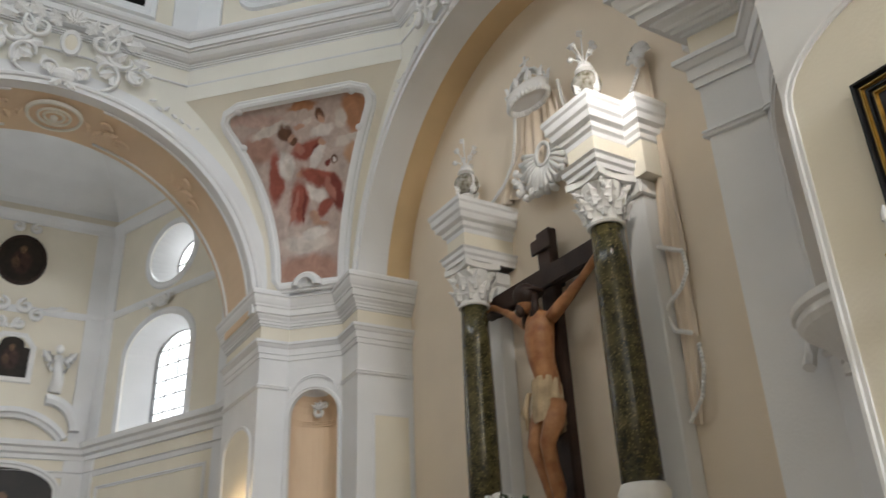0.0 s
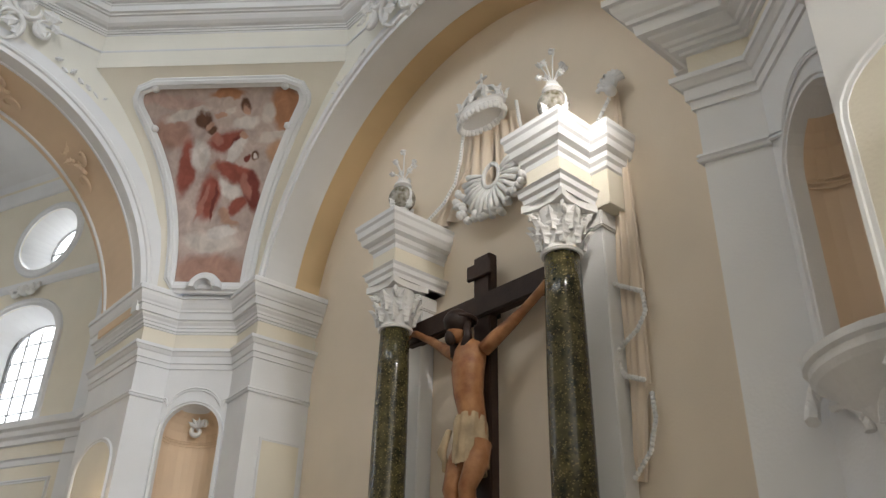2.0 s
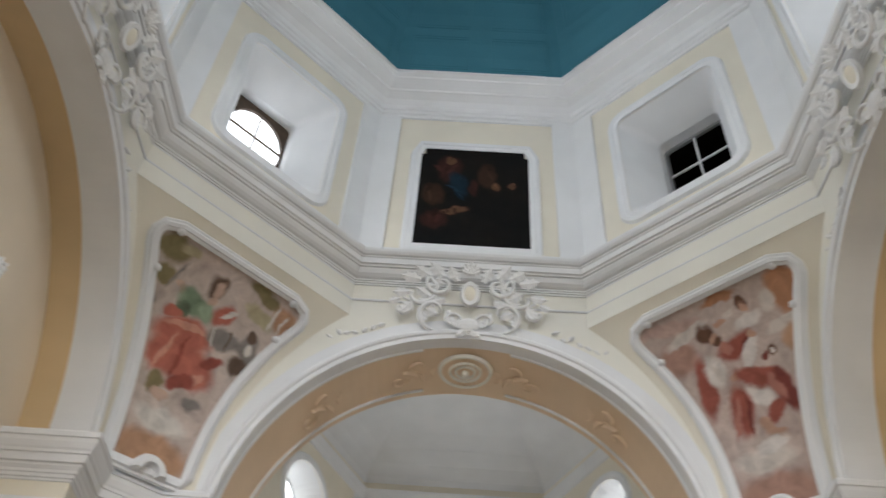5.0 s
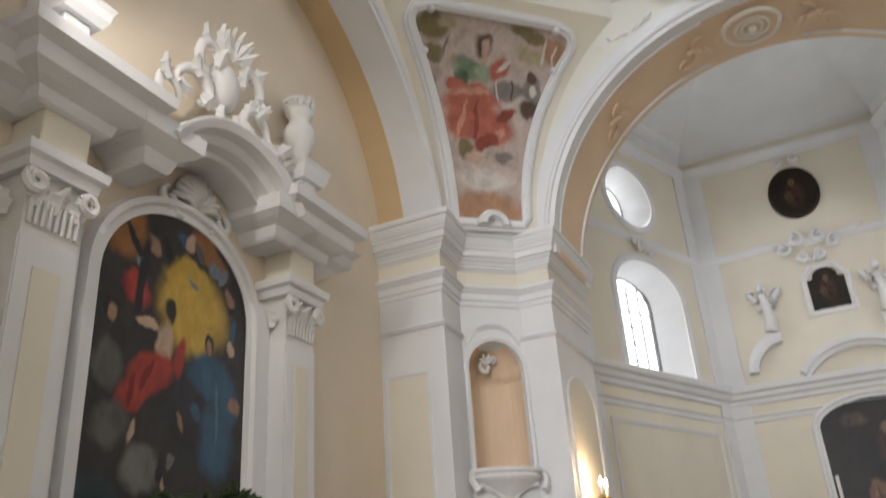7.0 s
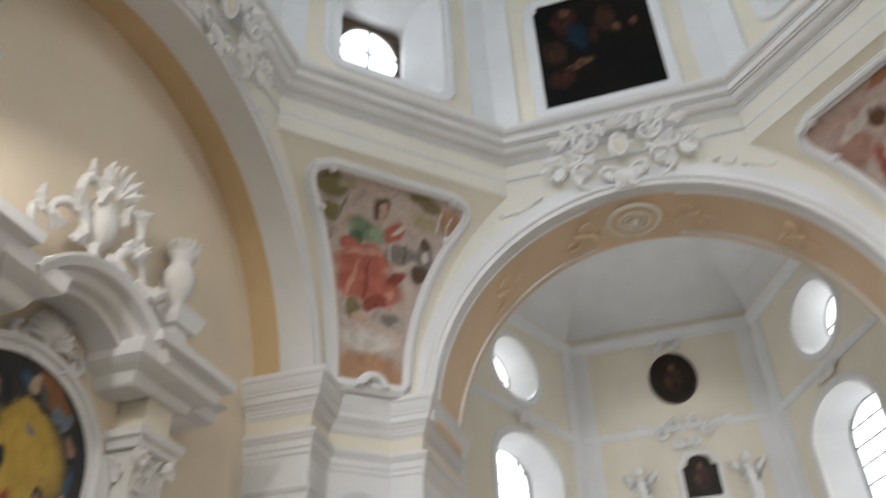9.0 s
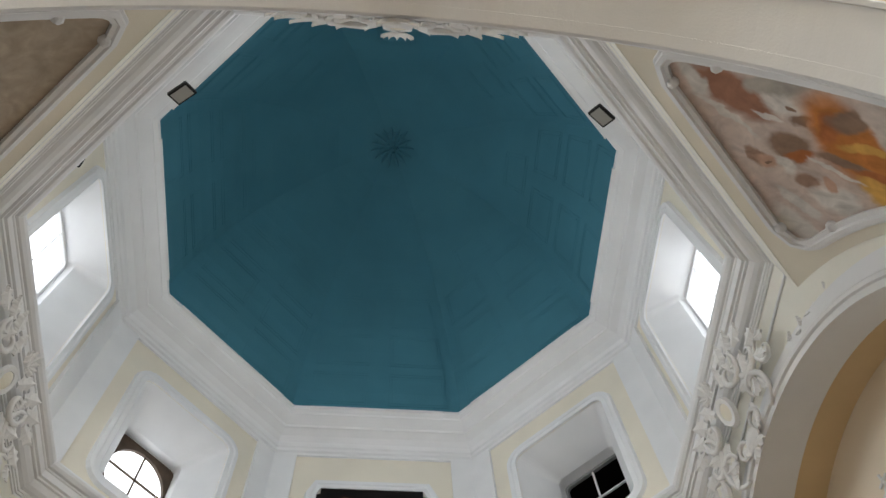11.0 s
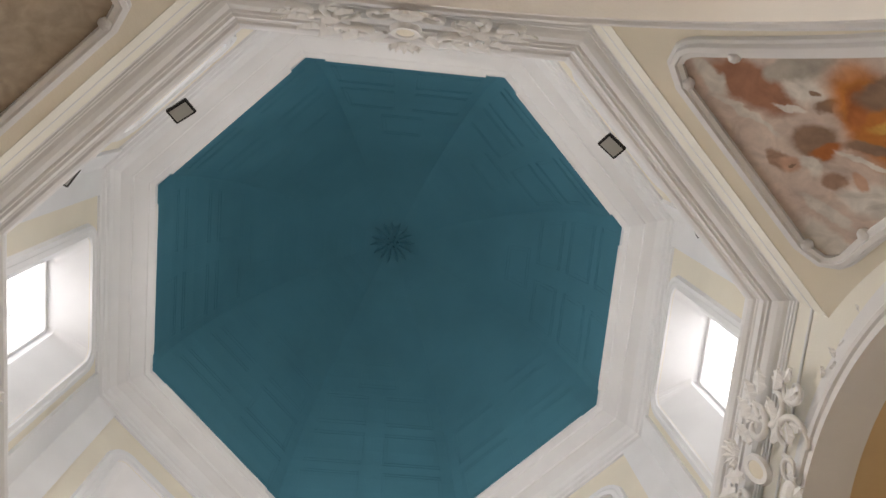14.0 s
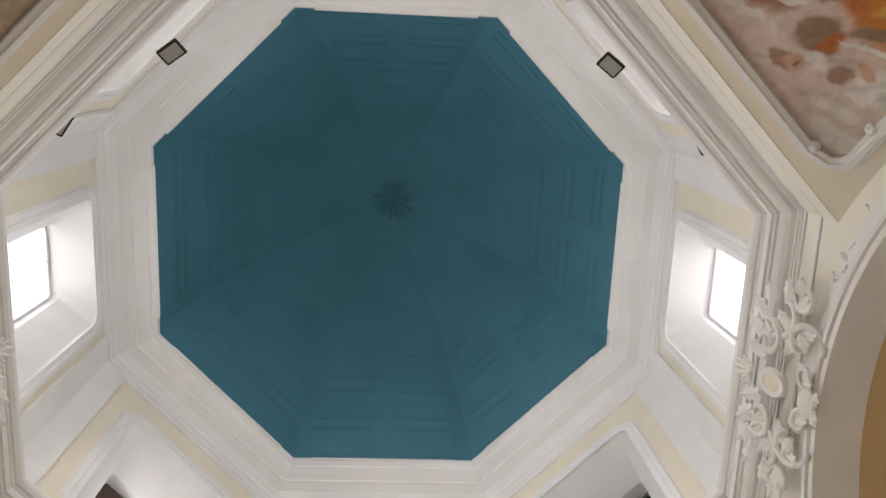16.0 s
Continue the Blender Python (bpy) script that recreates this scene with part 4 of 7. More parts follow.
for corner, cs in PENDS.items():
    owner = bpy.data.objects["pendentive_" + corner]
    left, right = pend_edge()
    bm = bmesh.new()
    lay = bm.loops.layers.uv.new("UVMap")
    cols = 16
    rows, uvs = [], {}
    for (ul, t), (ur, _) in zip(left, right):
        row = []
        for i in range(cols + 1):
            v = bm.verts.new(pend_off(cs, ul + (ur - ul) * i / cols, t, 0.012))
            wide = (pend(cs, 0, t) - pend(cs, 1, t)).length / (pend(cs, 0, T1) - pend(cs, 1, T1)).length
            uvs[v] = (0.5 + (ul + (ur - ul) * i / cols - 0.5) / 0.7 * wide, (t - T0) / (T1 - T0))
            row.append(v)
        rows.append(row)
    for a, b in zip(rows, rows[1:]):
        for i in range(cols):
            f = bm.faces.new((a[i], a[i + 1], b[i + 1], b[i]))
            for lp in f.loops:
                lp[lay].uv = uvs[lp.vert]
    ground, patches, palette = FRESCO[corner]
    flip = corner == "south_east"
    if flip:
        patches = [(x, 1 - (1 - y) * 0.72, rx, ry * 0.8, rot, ci) for x, y, rx, ry, rot, ci in patches]
    patches = [(1 - x if flip else x, y, rx * 1.08, ry * 1.08, -rot if flip else rot, ci) for x, y, rx, ry, rot, ci in patches]
    part("fresco", bm, canvas_mat("fresco_paint_" + corner, ground, patches, palette, 0.85), owner, "faded fresco in red, grey and earth colours", True)
    # frame: a stepped white moulding round the picture
    path = left + right[::-1]
    bm = bmesh.new()
    prof = ((0.0, 0.012), (-0.005, 0.045), (0.035, 0.05), (0.045, 0.07), (0.085, 0.065), (0.10, 0.035), (0.125, 0.03), (0.135, 0.0))
    P = [pend_off(cs, u, t, 0) for u, t in path]
    mid = sum(P, Vector()) / len(P)
    ringv = []
    for i, (u, t) in enumerate(path):
        p0, p1 = P[i - 1], P[(i + 1) % len(P)]
        tang = (p1 - p0).normalized()
        nrm = (pend_off(cs, u, t, 0.1) - P[i]).normalized()
        out = tang.cross(nrm).normalized()
        if i in (0, len(path) - 1):
            out = -Vector((0, 0, 1))
        if out.dot(P[i] - mid) < 0:
            out = -out
        ringv.append([bm.verts.new(P[i] + out * o + nrm * h) for o, h in prof])
    for i in range(len(ringv)):
        a, b = ringv[i], ringv[(i + 1) % len(ringv)]
        for j in range(len(prof) - 1):
            bm.faces.new((a[j], b[j], b[j + 1], a[j + 1]))
    part("picture_frame", bm, WHITE, owner, "moulded white stucco frame")
    # half-round boss at the foot, ears at the upper corners
    bm = bmesh.new()
    M = Matrix.Translation(pend_off(cs, 0.5, 0.0, 0.0) + Vector((0, 0, -0.02)))
    deg = math.degrees(math.atan2(-M.translation.x, M.translation.y))
    ring(bm, 0.0, [(0.10, -0.10), (0.10, -0.16), (0.15, -0.17), (0.19, -0.12), (0.20, 0.05), (0.05, 0.05)], 0, math.pi, 16, M @ turn(deg))
    part("boss", bm, WHITE, owner)
    for u, t in (left[-9], right[-9], left[-1], right[-1]):
        bm = bmesh.new()
        p = pend_off(cs, u, t, 0.035)
        blob(bm, p, 0.05, 0.05, 0.045, None, 8)
        part("ear", bm, WHITE, owner)


# ---- stucco ornament ----
def scroll_part(parent, *a, material=None, **k):
    b = bmesh.new()
    cscroll(b, *a, **k)
    return part("scroll", b, material or STUCCO, parent, "", True)


def leaf_part(parent, *a, material=None, **k):
    b = bmesh.new()
    leaf(b, *a, **k)
    return part("leaf", b, material or STUCCO, parent)


def cartouche(side):
    """The stucco cartouche over the crown of a crossing arch, hanging over the cornice."""
    deg, cz, r = SIDES[side]
    M = turn(deg) @ Matrix.Translation((0, HALF - 0.03, 7.66)) @ Matrix.Rotation(radians(12), 4, "X") @ Matrix.Translation((0, 0, -7.66)) @ Matrix.Diagonal((1, 0.62, 1, 1))
    ob = thing("cartouche", "white stucco cartouche with scrolls and leaves over the arch", "cartouche", None, "arch cartouches")
    bm = bmesh.new()
    ring(bm, 0, [(0.10, -0.06), (0.12, -0.16), (0.18, -0.17), (0.20, -0.06)], 0, 2 * math.pi, 24, M @ Matrix.Translation((0, -0.05, 8.22)) @ Matrix.Diagonal((0.62, 0.6, 0.92, 1)))
    part("oval_ring", bm, STUCCO, ob)
    bm = bmesh.new()
    blob(bm, (0, 0, 0), 1, 1, 1, M @ Matrix.Translation((0, -0.10, 8.22)) @ Matrix.Diagonal((0.10, 0.05, 0.14, 1)), 14)
    part("oval_field", bm, CREAM, ob)
    rng = random.Random(5)
    for s in (-1, 1):
        scroll_part(ob, M, s * 0.36, 8.34, 0.19, 90 - s * 60, -s * 0.85, 0.024, -0.10)
        scroll_part(ob, M, s * 0.64, 8.22, 0.27, 90 + s * 20, s * 0.72, 0.026, -0.06)
        scroll_part(ob, M, s * 0.82, 8.00, 0.14, 90, s * 0.9, 0.020, -0.05)
        scroll_part(ob, M, s * 0.42, 7.95, 0.24, 270, s * 0.75, 0.023, -0.07)
        scroll_part(ob, M, s * 0.20, 7.84, 0.12, 200 if s > 0 else -20, -s * 0.9, 0.018, -0.09)
        for x, z, a, l, w in ((0.16, 8.40, 62, 0.26, 0.07), (0.34, 8.46, 48, 0.28, 0.08), (0.50, 8.46, 30, 0.26, 0.08), (0.62, 8.40, 8, 0.28, 0.08), (0.74, 8.22, -10, 0.24, 0.07), (0.70, 8.08, -50, 0.24, 0.07), (0.54, 7.96, -80, 0.2, 0.06), (0.30, 8.14, -20, 0.28, 0.08), (0.26, 7.98, -110, 0.26, 0.06), (0.48, 8.16, 30, 0.24, 0.07), (0.86, 8.12, -30, 0.18, 0.05), (0.12, 7.88, -70, 0.16, 0.05), (0.40, 8.30, 100, 0.18, 0.06), (0.58, 8.26, 160, 0.18, 0.06), (0.62, 8.12, -150, 0.18, 0.05), (0.38, 7.92, 20, 0.2, 0.06)):
            leaf_part(ob, M, s * x, z, a if s > 0 else 180 - a, l, w, -0.06, 0.05)
        for k in range(7):
            leaf_part(ob, M, s * (1.02 + 0.10 * k), 7.76 - 0.04 * k + 0.05 * rng.random(), rng.uniform(-60, 60) if s > 0 else rng.uniform(120, 240), 0.10, 0.03, 0.045, 0.02)
    for k in range(7):
        leaf_part(ob, M, 0, 8.48, 90 + (k - 3) * 24, 0.22 - abs(k - 3) * 0.02, 0.04, -0.14, 0.05)
    bm = bmesh.new()
    blob(bm, (0, 0, 0), 1, 1, 1, M @ Matrix.Translation((0, -0.12, 7.78)) @ Matrix.Diagonal((0.13, 0.07, 0.10, 1)))
    for s in (-1, 1):
        leaf(bm, M, 0, 7.74, 90 + s * 130, 0.22, 0.05, -0.12, 0.05)
    part("keystone_drop", bm, STUCCO, ob)


for side in SIDES:
    cartouche(side)

# soffit medallions and scrolls
for side in ("north", "south"):
    deg, cz, r = SIDES[side]
    M = turn(deg)
    for a, nm in ((90, "rosette"), (70, "scroll_panel"), (110, "scroll_panel"), (42, "scroll_panel"), (138, "scroll_panel")):
        aa = radians(a)
        yy = HALF + (0.50 if side == "south" else 0.58)
        R = M @ Matrix.Translation((r * math.cos(aa), yy, cz + r * math.sin(aa))) @ Matrix.Rotation(aa - math.pi / 2, 4, "Y").inverted() @ Matrix.Rotation(radians(90), 4, "X")
        # local frame: x along the arch, z across, -y into the room
        R = M @ Matrix.Translation((r * math.cos(aa), yy, cz + r * math.sin(aa))) @ Matrix(((math.sin(aa), math.cos(aa), 0, 0), (0, 0, 1, 0), (-math.cos(aa), math.sin(aa), 0, 0), (0, 0, 0, 1)))
        if nm == "rosette":
            ob = thing("soffit_rosette", "round white stucco rosette on a peach disc in the arch soffit", "rosette", None, "arch rosettes")
            bm = bmesh.new()
            lathe(bm, [(0.33, 0.0), (0.33, 0.02), (0.30, 0.03), (0.02, 0.03)], 36, R @ Matrix.Rotation(radians(90), 4, "X"))
            part("disc", bm, PEACH, ob)
            bm = bmesh.new()
            ring(bm, 0, [(0.29, -0.02), (0.30, -0.05), (0.33, -0.05), (0.345, -0.01)], 0, 2 * math.pi, 40, R)
            part("rim", bm, PALE, ob)
            bm = bmesh.new()
            for q in ((0.10, 0.17) if side == "north" else ()):
                ring(bm, 0, [(q, -0.03), (q + 0.01, -0.055), (q + 0.03, -0.055), (q + 0.04, -0.03)], 0, 2 * math.pi, 32, R)
            for k in range(14 if side == "south" else 0):
                leaf(bm, R, 0.05 * math.cos(k * 0.4488), 0.05 * math.sin(k * 0.4488), math.degrees(k * 0.4488), 0.18, 0.035, -0.04, 0.06)
            blob(bm, R @ Vector((0, -0.06, 0)), 0.05, 0.05, 0.05)
            part("petals" if side == "south" else "rings", bm, STUCCO if side == "south" else PALE, ob)
        else:
            s = 1 if a > 90 else -1
            ob = thing("soffit_scroll", "low stucco scroll ornament on the arch soffit", "scroll", None, "arch scrolls")
            bm = bmesh.new()
            w = 0.32
            for k in range(3):
                cscroll(bm, R, s * (0.05 + 0.24 * k), 0.12 * (-1) ** k, 0.13, 90 * k, s * 0.85, 0.014, -0.008)
                leaf(bm, R, s * (0.1 + 0.22 * k), -0.05 * (-1) ** k, 20 + 50 * k if s > 0 else 160 - 50 * k, 0.2, 0.045, -0.01, 0.03)
            part("scrollwork", bm, STUCCO if side == "south" else PEACH, ob)
    # white borders of the soffit panels
    for rr in ((HALF + 0.36,) if side == "south" else (HALF + 0.15, HALF + 1.0)):
        bm = bmesh.new()
        a0 = math.asin((ZCAP - cz) / r)
        ring(bm, cz, [(r + 0.02, rr - 0.02), (r - 0.012, rr - 0.015), (r - 0.012, rr + 0.015), (r + 0.02, rr + 0.02)], a0, radians(78), 30, M)
        ring(bm, cz, [(r + 0.02, rr - 0.02), (r - 0.012, rr - 0.015), (r - 0.012, rr + 0.015), (r + 0.02, rr + 0.02)], radians(102), math.pi - a0, 30, M)
        struct("trim_soffit_" + side, bm, WHITE, "thin white border of the soffit panels", "moulding")
for side in ("south",):
    deg, cz, r = SIDES[side]
    bm = bmesh.new()
    ring(bm, cz, [(r + 0.006, HALF + 0.33), (r + 0.006, HALF + 0.9), (r + 0.03, HALF + 0.9), (r + 0.03, HALF + 0.33)], radians(80), radians(100), 12, turn(deg))
    struct("trim_soffit_crown", bm, WHITE, "white crown field of the arch soffit", "moulding")

# ---- drum picture, floodlights ----
pic = thing("painting", "dark old oil painting in a white moulded frame on the drum", "painting")
M = Matrix.Translation((0, APO, 0))
DARK = canvas_mat("drum_painting_paint", (0, 1), [(0.27, 0.78, 0.14, 0.16, 0, 2), (0.28, 0.87, 0.05, 0.05, 0, 3), (0.36, 0.62, 0.08, 0.16, 20, 4), (0.14, 0.50, 0.12, 0.12, 0, 5), (0.32, 0.34, 0.16, 0.04, 10, 3), (0.62, 0.72, 0.10, 0.14, 0, 5), (0.5, 0.58, 0.05, 0.10, 0, 2), (0.7, 0.60, 0.05, 0.05, 0, 3), (0.16, 0.24, 0.14, 0.10, 0, 2), (0.84, 0.62, 0.04, 0.05, 0, 3)],
                  [(0.003, 0.003, 0.003), (0.010, 0.007, 0.005), (0.03, 0.011, 0.008), (0.11, 0.055, 0.03), (0.008, 0.02, 0.03), (0.035, 0.018, 0.01)], 0.5, spec=0.15)
canvas("canvas", [(-0.82, 9.42), (0.82, 9.42), (0.82, 11.38), (0.76, 11.40), (0.76, 11.52), (-0.76, 11.52), (-0.76, 11.40), (-0.82, 11.38)], -0.01, DARK, pic, M)
bm = bmesh.new()
frame_ring(bm, [(-0.82, 9.42), (0.82, 9.42), (0.82, 11.38), (0.76, 11.52), (-0.76, 11.52), (-0.82, 11.38)], 0.17, -0.055, 0.0, M)
part("frame", bm, WHITE, pic)

flood = thing("floodlight", "small black floodlight with a glass front on a window sill", "floodlight", None, "drum floodlights")
bm = boxed(-0.105, 0.105, -0.03, 0.005, 0, 0.155, 0.006)
part("housing", bm, BLACK, flood)
part("glass", boxed(-0.085, 0.085, -0.036, -0.031, 0.02, 0.135), mat("lamp_glass", (0.45, 0.45, 0.42), 0.2), flood, "grey glass front")
part("bracket", boxed(-0.03, 0.03, 0.002, 0.05, 0.04, 0.10), BLACK, flood)
for n, (x, y) in enumerate(((-1.93, -2.62), (1.96, -2.68), (2.90, -2.02), (-2.92, -1.96))):
    m = Matrix.Translation((x, y, 8.97)) @ turn(math.degrees(math.atan2(-x, y))) @ pose(0, 0, 0, 60, 0, 0)
    if n == 0:
        flood.matrix_basis = m
    else:
        copy_thing(flood, m)

# ---- blue vault: coffers and rosette ----
bm = bmesh.new()
for k in range(8):
    for i, (e0, e1) in enumerate(((0.05, 0.17), (0.20, 0.31), (0.34, 0.44), (0.47, 0.56))):
        for c in (-0.5, 0.5) if i < 3 else (0.0,):
            hw = 0.36
            for (ea, sa), (eb, sb) in (((e0, c - hw), (e0, c + hw)), ((e1, c - hw), (e1, c + hw)), ((e0, c - hw), (e1, c - hw)), ((e0, c + hw), (e1, c + hw))):
                pa, pb = vault(ea, k, sa), vault(eb, k, sb)
                inn = Vector((0, 0, 13.5))
                for d in (0.0, 0.06):
                    q0, q1 = pa.lerp(inn, 0.004 + d * 0.0), pb.lerp(inn, 0.004)
                    shift = (vault((e0 + e1) / 2, k, c) - (pa + pb) / 2).normalized() * d
                    tube(bm, [q0 + shift, q1 + shift], 0.003, 4)
part("coffers", bm, BLUE, ceiling)
bm = bmesh.new()
top = Vector((0, 0, 12.70 + DZ - 0.03))
rng = random.Random(5)
PETAL = Matrix(((1, 0, 0, 0), (0, 0, 1, 0), (0, 1, 0, top.z), (0, 0, 0, 1)))
for k in range(15):
    a = 360 * k / 15 + rng.uniform(-2, 2)
    leaf(bm, PETAL, 0.15 * math.cos(radians(a)), 0.15 * math.sin(radians(a)), a, rng.uniform(0.27, 0.33), 0.036, -0.012, 0.02)
for k in range(5):
    a = 2 * math.pi * k / 5
    blob(bm, top + Vector((math.cos(a) * 0.10, math.sin(a) * 0.10, -0.10)), 0.035, 0.035, 0.06, None, 6)
blob(bm, top + Vector((0.0, 0.0, -0.12)), 0.04, 0.04, 0.06, None, 8)
lathe(bm, [(0.015, -0.03), (0.05, -0.03), (0.28, 0.0), (0.30, 0.05), (0.015, 0.06)], 28, Matrix.Translation(top))
part("rosette", bm, BLUE, ceiling)

# ---- pier panels on the jambs, with sconces ----
def sconce(m, lit):
    ob = thing("wall_sconce", "two-armed gilt brass wall sconce with candle bulbs", "sconce", m, "pier sconces")
    bm = bmesh.new()
    lathe(bm, [(0.02, 0.0), (0.06, 0.01), (0.05, 0.03), (0.02, 0.04)], 14, pose(0, 0, 0, 90, 0, 0))
    part("wall_plate", bm, GOLD, ob)
    for s in (-1, 1):
        bm = bmesh.new()
        tube(bm, [Vector((s * 0.10 * math.sin(f * 1.57), -0.02 - 0.16 * f, -0.10 * math.sin(f * 3.14) + 0.02 * f)) for f in [k / 9 for k in range(10)]], 0.011, 6)
        cscroll(bm, Matrix(), s * 0.05, -0.06, 0.05, 90, s * 1.2, 0.008, -0.06)
        lathe(bm, [(0.01, 0.0), (0.035, 0.015), (0.04, 0.025), (0.016, 0.03), (0.016, 0.045)], 12, Matrix.Translation((s * 0.10, -0.18, 0.01)))
        arm = part("arm", bm, GOLD, ob)
        bm = bmesh.new()
        lathe(bm, [(0.012, 0), (0.012, 0.09)], 10, Matrix.Translation((s * 0.10, -0.18, 0.055)))
        part("candle_sleeve", bm, STUCCO, arm)
        bm = bmesh.new()
        lathe(bm, [(0.008, 0), (0.018, 0.02), (0.016, 0.045), (0.003, 0.08)], 10, Matrix.Translation((s * 0.10, -0.18, 0.145)))
        part("bulb", bm, BULB if lit else STUCCO, arm, "glowing candle bulb" if lit else "candle-shaped bulb")
    return ob


BULB = bpy.data.materials.new("lit_bulb")
BULB.use_nodes = True
BULB.node_tree.nodes["Principled BSDF"].inputs["Emission Color"].default_value = (1, 0.72, 0.38, 1)
BULB.node_tree.nodes["Principled BSDF"].inputs["Emission Strength"].default_value = 60
for sx, sy in ((1, 1), (-1, 1), (1, -1), (-1, -1)):
    # local x runs along the jamb away from the crossing
    M = Matrix.Translation((sx * (2.685 if sy > 0 else 2.60), sy * (3.36 if sy > 0 else 3.64), 0)) @ Matrix(((0, sx, 0, 0), (sy, 0, 0, 0), (0, 0, 1, 0), (0, 0, 0, 1)))
    top = 3.80 if sy > 0 else 3.74
    rg = arched(0.42, 1.42, 0.9, top, 0.28) if sy > 0 else arched(0.26, 1.5, 0.9, 3.86, 0.34)
    ob = tagged(new("trim_jamb_panel"), "cream recessed panel with a white moulded edge", "panel", "", "structure")
    bm = bmesh.new()
    f = bm.faces.new([bm.verts.new(M @ Vector((x, -0.004, z))) for x, z in rg])
    part("field", bm, CREAM, ob)
    bm = bmesh.new()
    frame_ring(bm, rg, 0.05, -0.022, 0.0, M)
    part("edge", bm, WHITE, ob)
sconce(Matrix.Translation((-2.677, 3.98, 2.48)) @ turn(90), True)
sconce(Matrix.Translation((2.677, 3.98, 2.48)) @ turn(-90), True)
sconce(Matrix.Translation((2.592, -4.34, 2.60)) @ turn(-90), False)

# ---- east chapel: the altar of the cross ----
MARBLE = mat("green_marble", (0.11, 0.092, 0.038), 0.2, vary=0.2, scale=11, bump=0.04, second=(0.020, 0.022, 0.012), spec=0.5)
nt = MARBLE.node_tree
tc = nt.nodes.new("ShaderNodeTexCoord")
warp = nt.nodes.new("ShaderNodeTexNoise")
warp.inputs["Scale"].default_value, warp.inputs["Detail"].default_value = 7, 3
nt.links.new(tc.outputs["Object"], warp.inputs["Vector"])
wadd = nt.nodes.new("ShaderNodeVectorMath")
wadd.operation = "MULTIPLY_ADD"
wadd.inputs[1].default_value = (0.09, 0.09, 0.09)
nt.links.new(warp.outputs["Color"], wadd.inputs[0])
nt.links.new(tc.outputs["Object"], wadd.inputs[2])
bsdf = nt.nodes["Principled BSDF"]
# dark pebbles in clusters, and fine gold-green specks between them
for scale, lo, hi, colour in ((22, 0.16, 0.34, (0.016, 0.018, 0.010)), (48, 0.14, 0.33, (0.27, 0.215, 0.085))):
    vor = nt.nodes.new("ShaderNodeTexVoronoi")
    vor.inputs["Scale"].default_value = scale
    nt.links.new(wadd.outputs[0], vor.inputs["Vector"])
    vr = nt.nodes.new("ShaderNodeMapRange")
    vr.inputs[1].default_value, vr.inputs[2].default_value, vr.inputs[3].default_value, vr.inputs[4].default_value = lo, hi, 0.9, 0
    nt.links.new(vor.outputs["Distance"], vr.inputs[0])
    vm = nt.nodes.new("ShaderNodeMix")
    vm.data_type = "RGBA"
    nt.links.new(bsdf.inputs["Base Color"].links[0].from_socket, vm.inputs[6])
    vm.inputs[7].default_value = (*colour, 1)
    nt.links.new(vr.outputs[0], vm.inputs[0])
    nt.links.new(vm.outputs[2], bsdf.inputs["Base Color"])
ROSY = mat("rosy_plaster", (0.80, 0.68, 0.545), 0.85, vary=0.05)
MIRROR = mat("orb_marble", (0.10, 0.085, 0.04), 0.12, vary=0.4, scale=18, spec=0.8, second=(0.5, 0.47, 0.42))
FLESH = mat("painted_wood_body", (0.43, 0.215, 0.095), 0.42, vary=0.28, scale=9, second=(0.22, 0.085, 0.035), bump=0.4, grain=28)
CLOTH = mat("gilt_cloth", (0.56, 0.43, 0.27), 0.65, vary=0.2, scale=9)
GREEN = mat("leaf_green", (0.035, 0.07, 0.02), 0.5, vary=0.3, scale=12)
TERRA = mat("pot_clay", (0.42, 0.38, 0.27), 0.7, vary=0.15, scale=6)
E = face_in(BACK, -0.42, 0, 270)      # local x to the south, -y into the crossing


def capital(parent, M, r, h, name="capital"):
    """A Corinthian capital: bell, two rows of leaves, corner volutes and a hollow-sided slab."""
    bm = bmesh.new()
    lathe(bm, [(r * 1.12, 0), (r * 1.18, 0.02), (r * 1.05, 0.04), (r * 0.98, 0.06), (r * 1.0, h * 0.5), (r * 1.22, h * 0.84)], 20, M)
    part(name + "_bell", bm, STUCCO, parent)
    bm = bmesh.new()
    for row, (z, l, n0, ph) in enumerate(((0.05, h * 0.42, 8, 0), (h * 0.34, h * 0.42, 8, 0.39))):
        for k in range(n0):
            a = 2 * math.pi * k / n0 + ph
            F = M @ Matrix.Rotation(a, 4, "Z") @ Matrix.Translation((0, -r * (1.0 + 0.06 * row), 0))
            leaf(bm, F, 0, z, 90, l, r * 0.34, -0.01, r * 0.55)
    part(name + "_leaves", bm, STUCCO, parent)
    for k in range(4):
        a = math.pi / 4 + k * math.pi / 2
        F = M @ Matrix.Rotation(a, 4, "Z") @ Matrix.Translation((0, -r * 1.2, 0)) @ Matrix.Rotation(math.pi / 2, 4, "Z")
        bm = bmesh.new()
        cscroll(bm, F, -r * 0.12, h * 0.74, r * 0.34, 200, -1.4, r * 0.12, 0.0)
        part(name + "_volute", bm, STUCCO, parent)
    bm = bmesh.new()
    w = r * 1.5
    pts = []
    for k in range(4):
        c, d = math.cos(k * math.pi / 2), math.sin(k * math.pi / 2)
        for x, y in ((-w, -w), (-w * 0.5, -w * 0.86), (0, -w * 0.82), (w * 0.5, -w * 0.86)):
            pts.append((x * c - y * d, x * d + y * c))
    prism(bm, pts, h * 0.86, h)
    bmesh.ops.transform(bm, matrix=M, verts=bm.verts)
    part(name + "_slab", bm, STUCCO, parent)


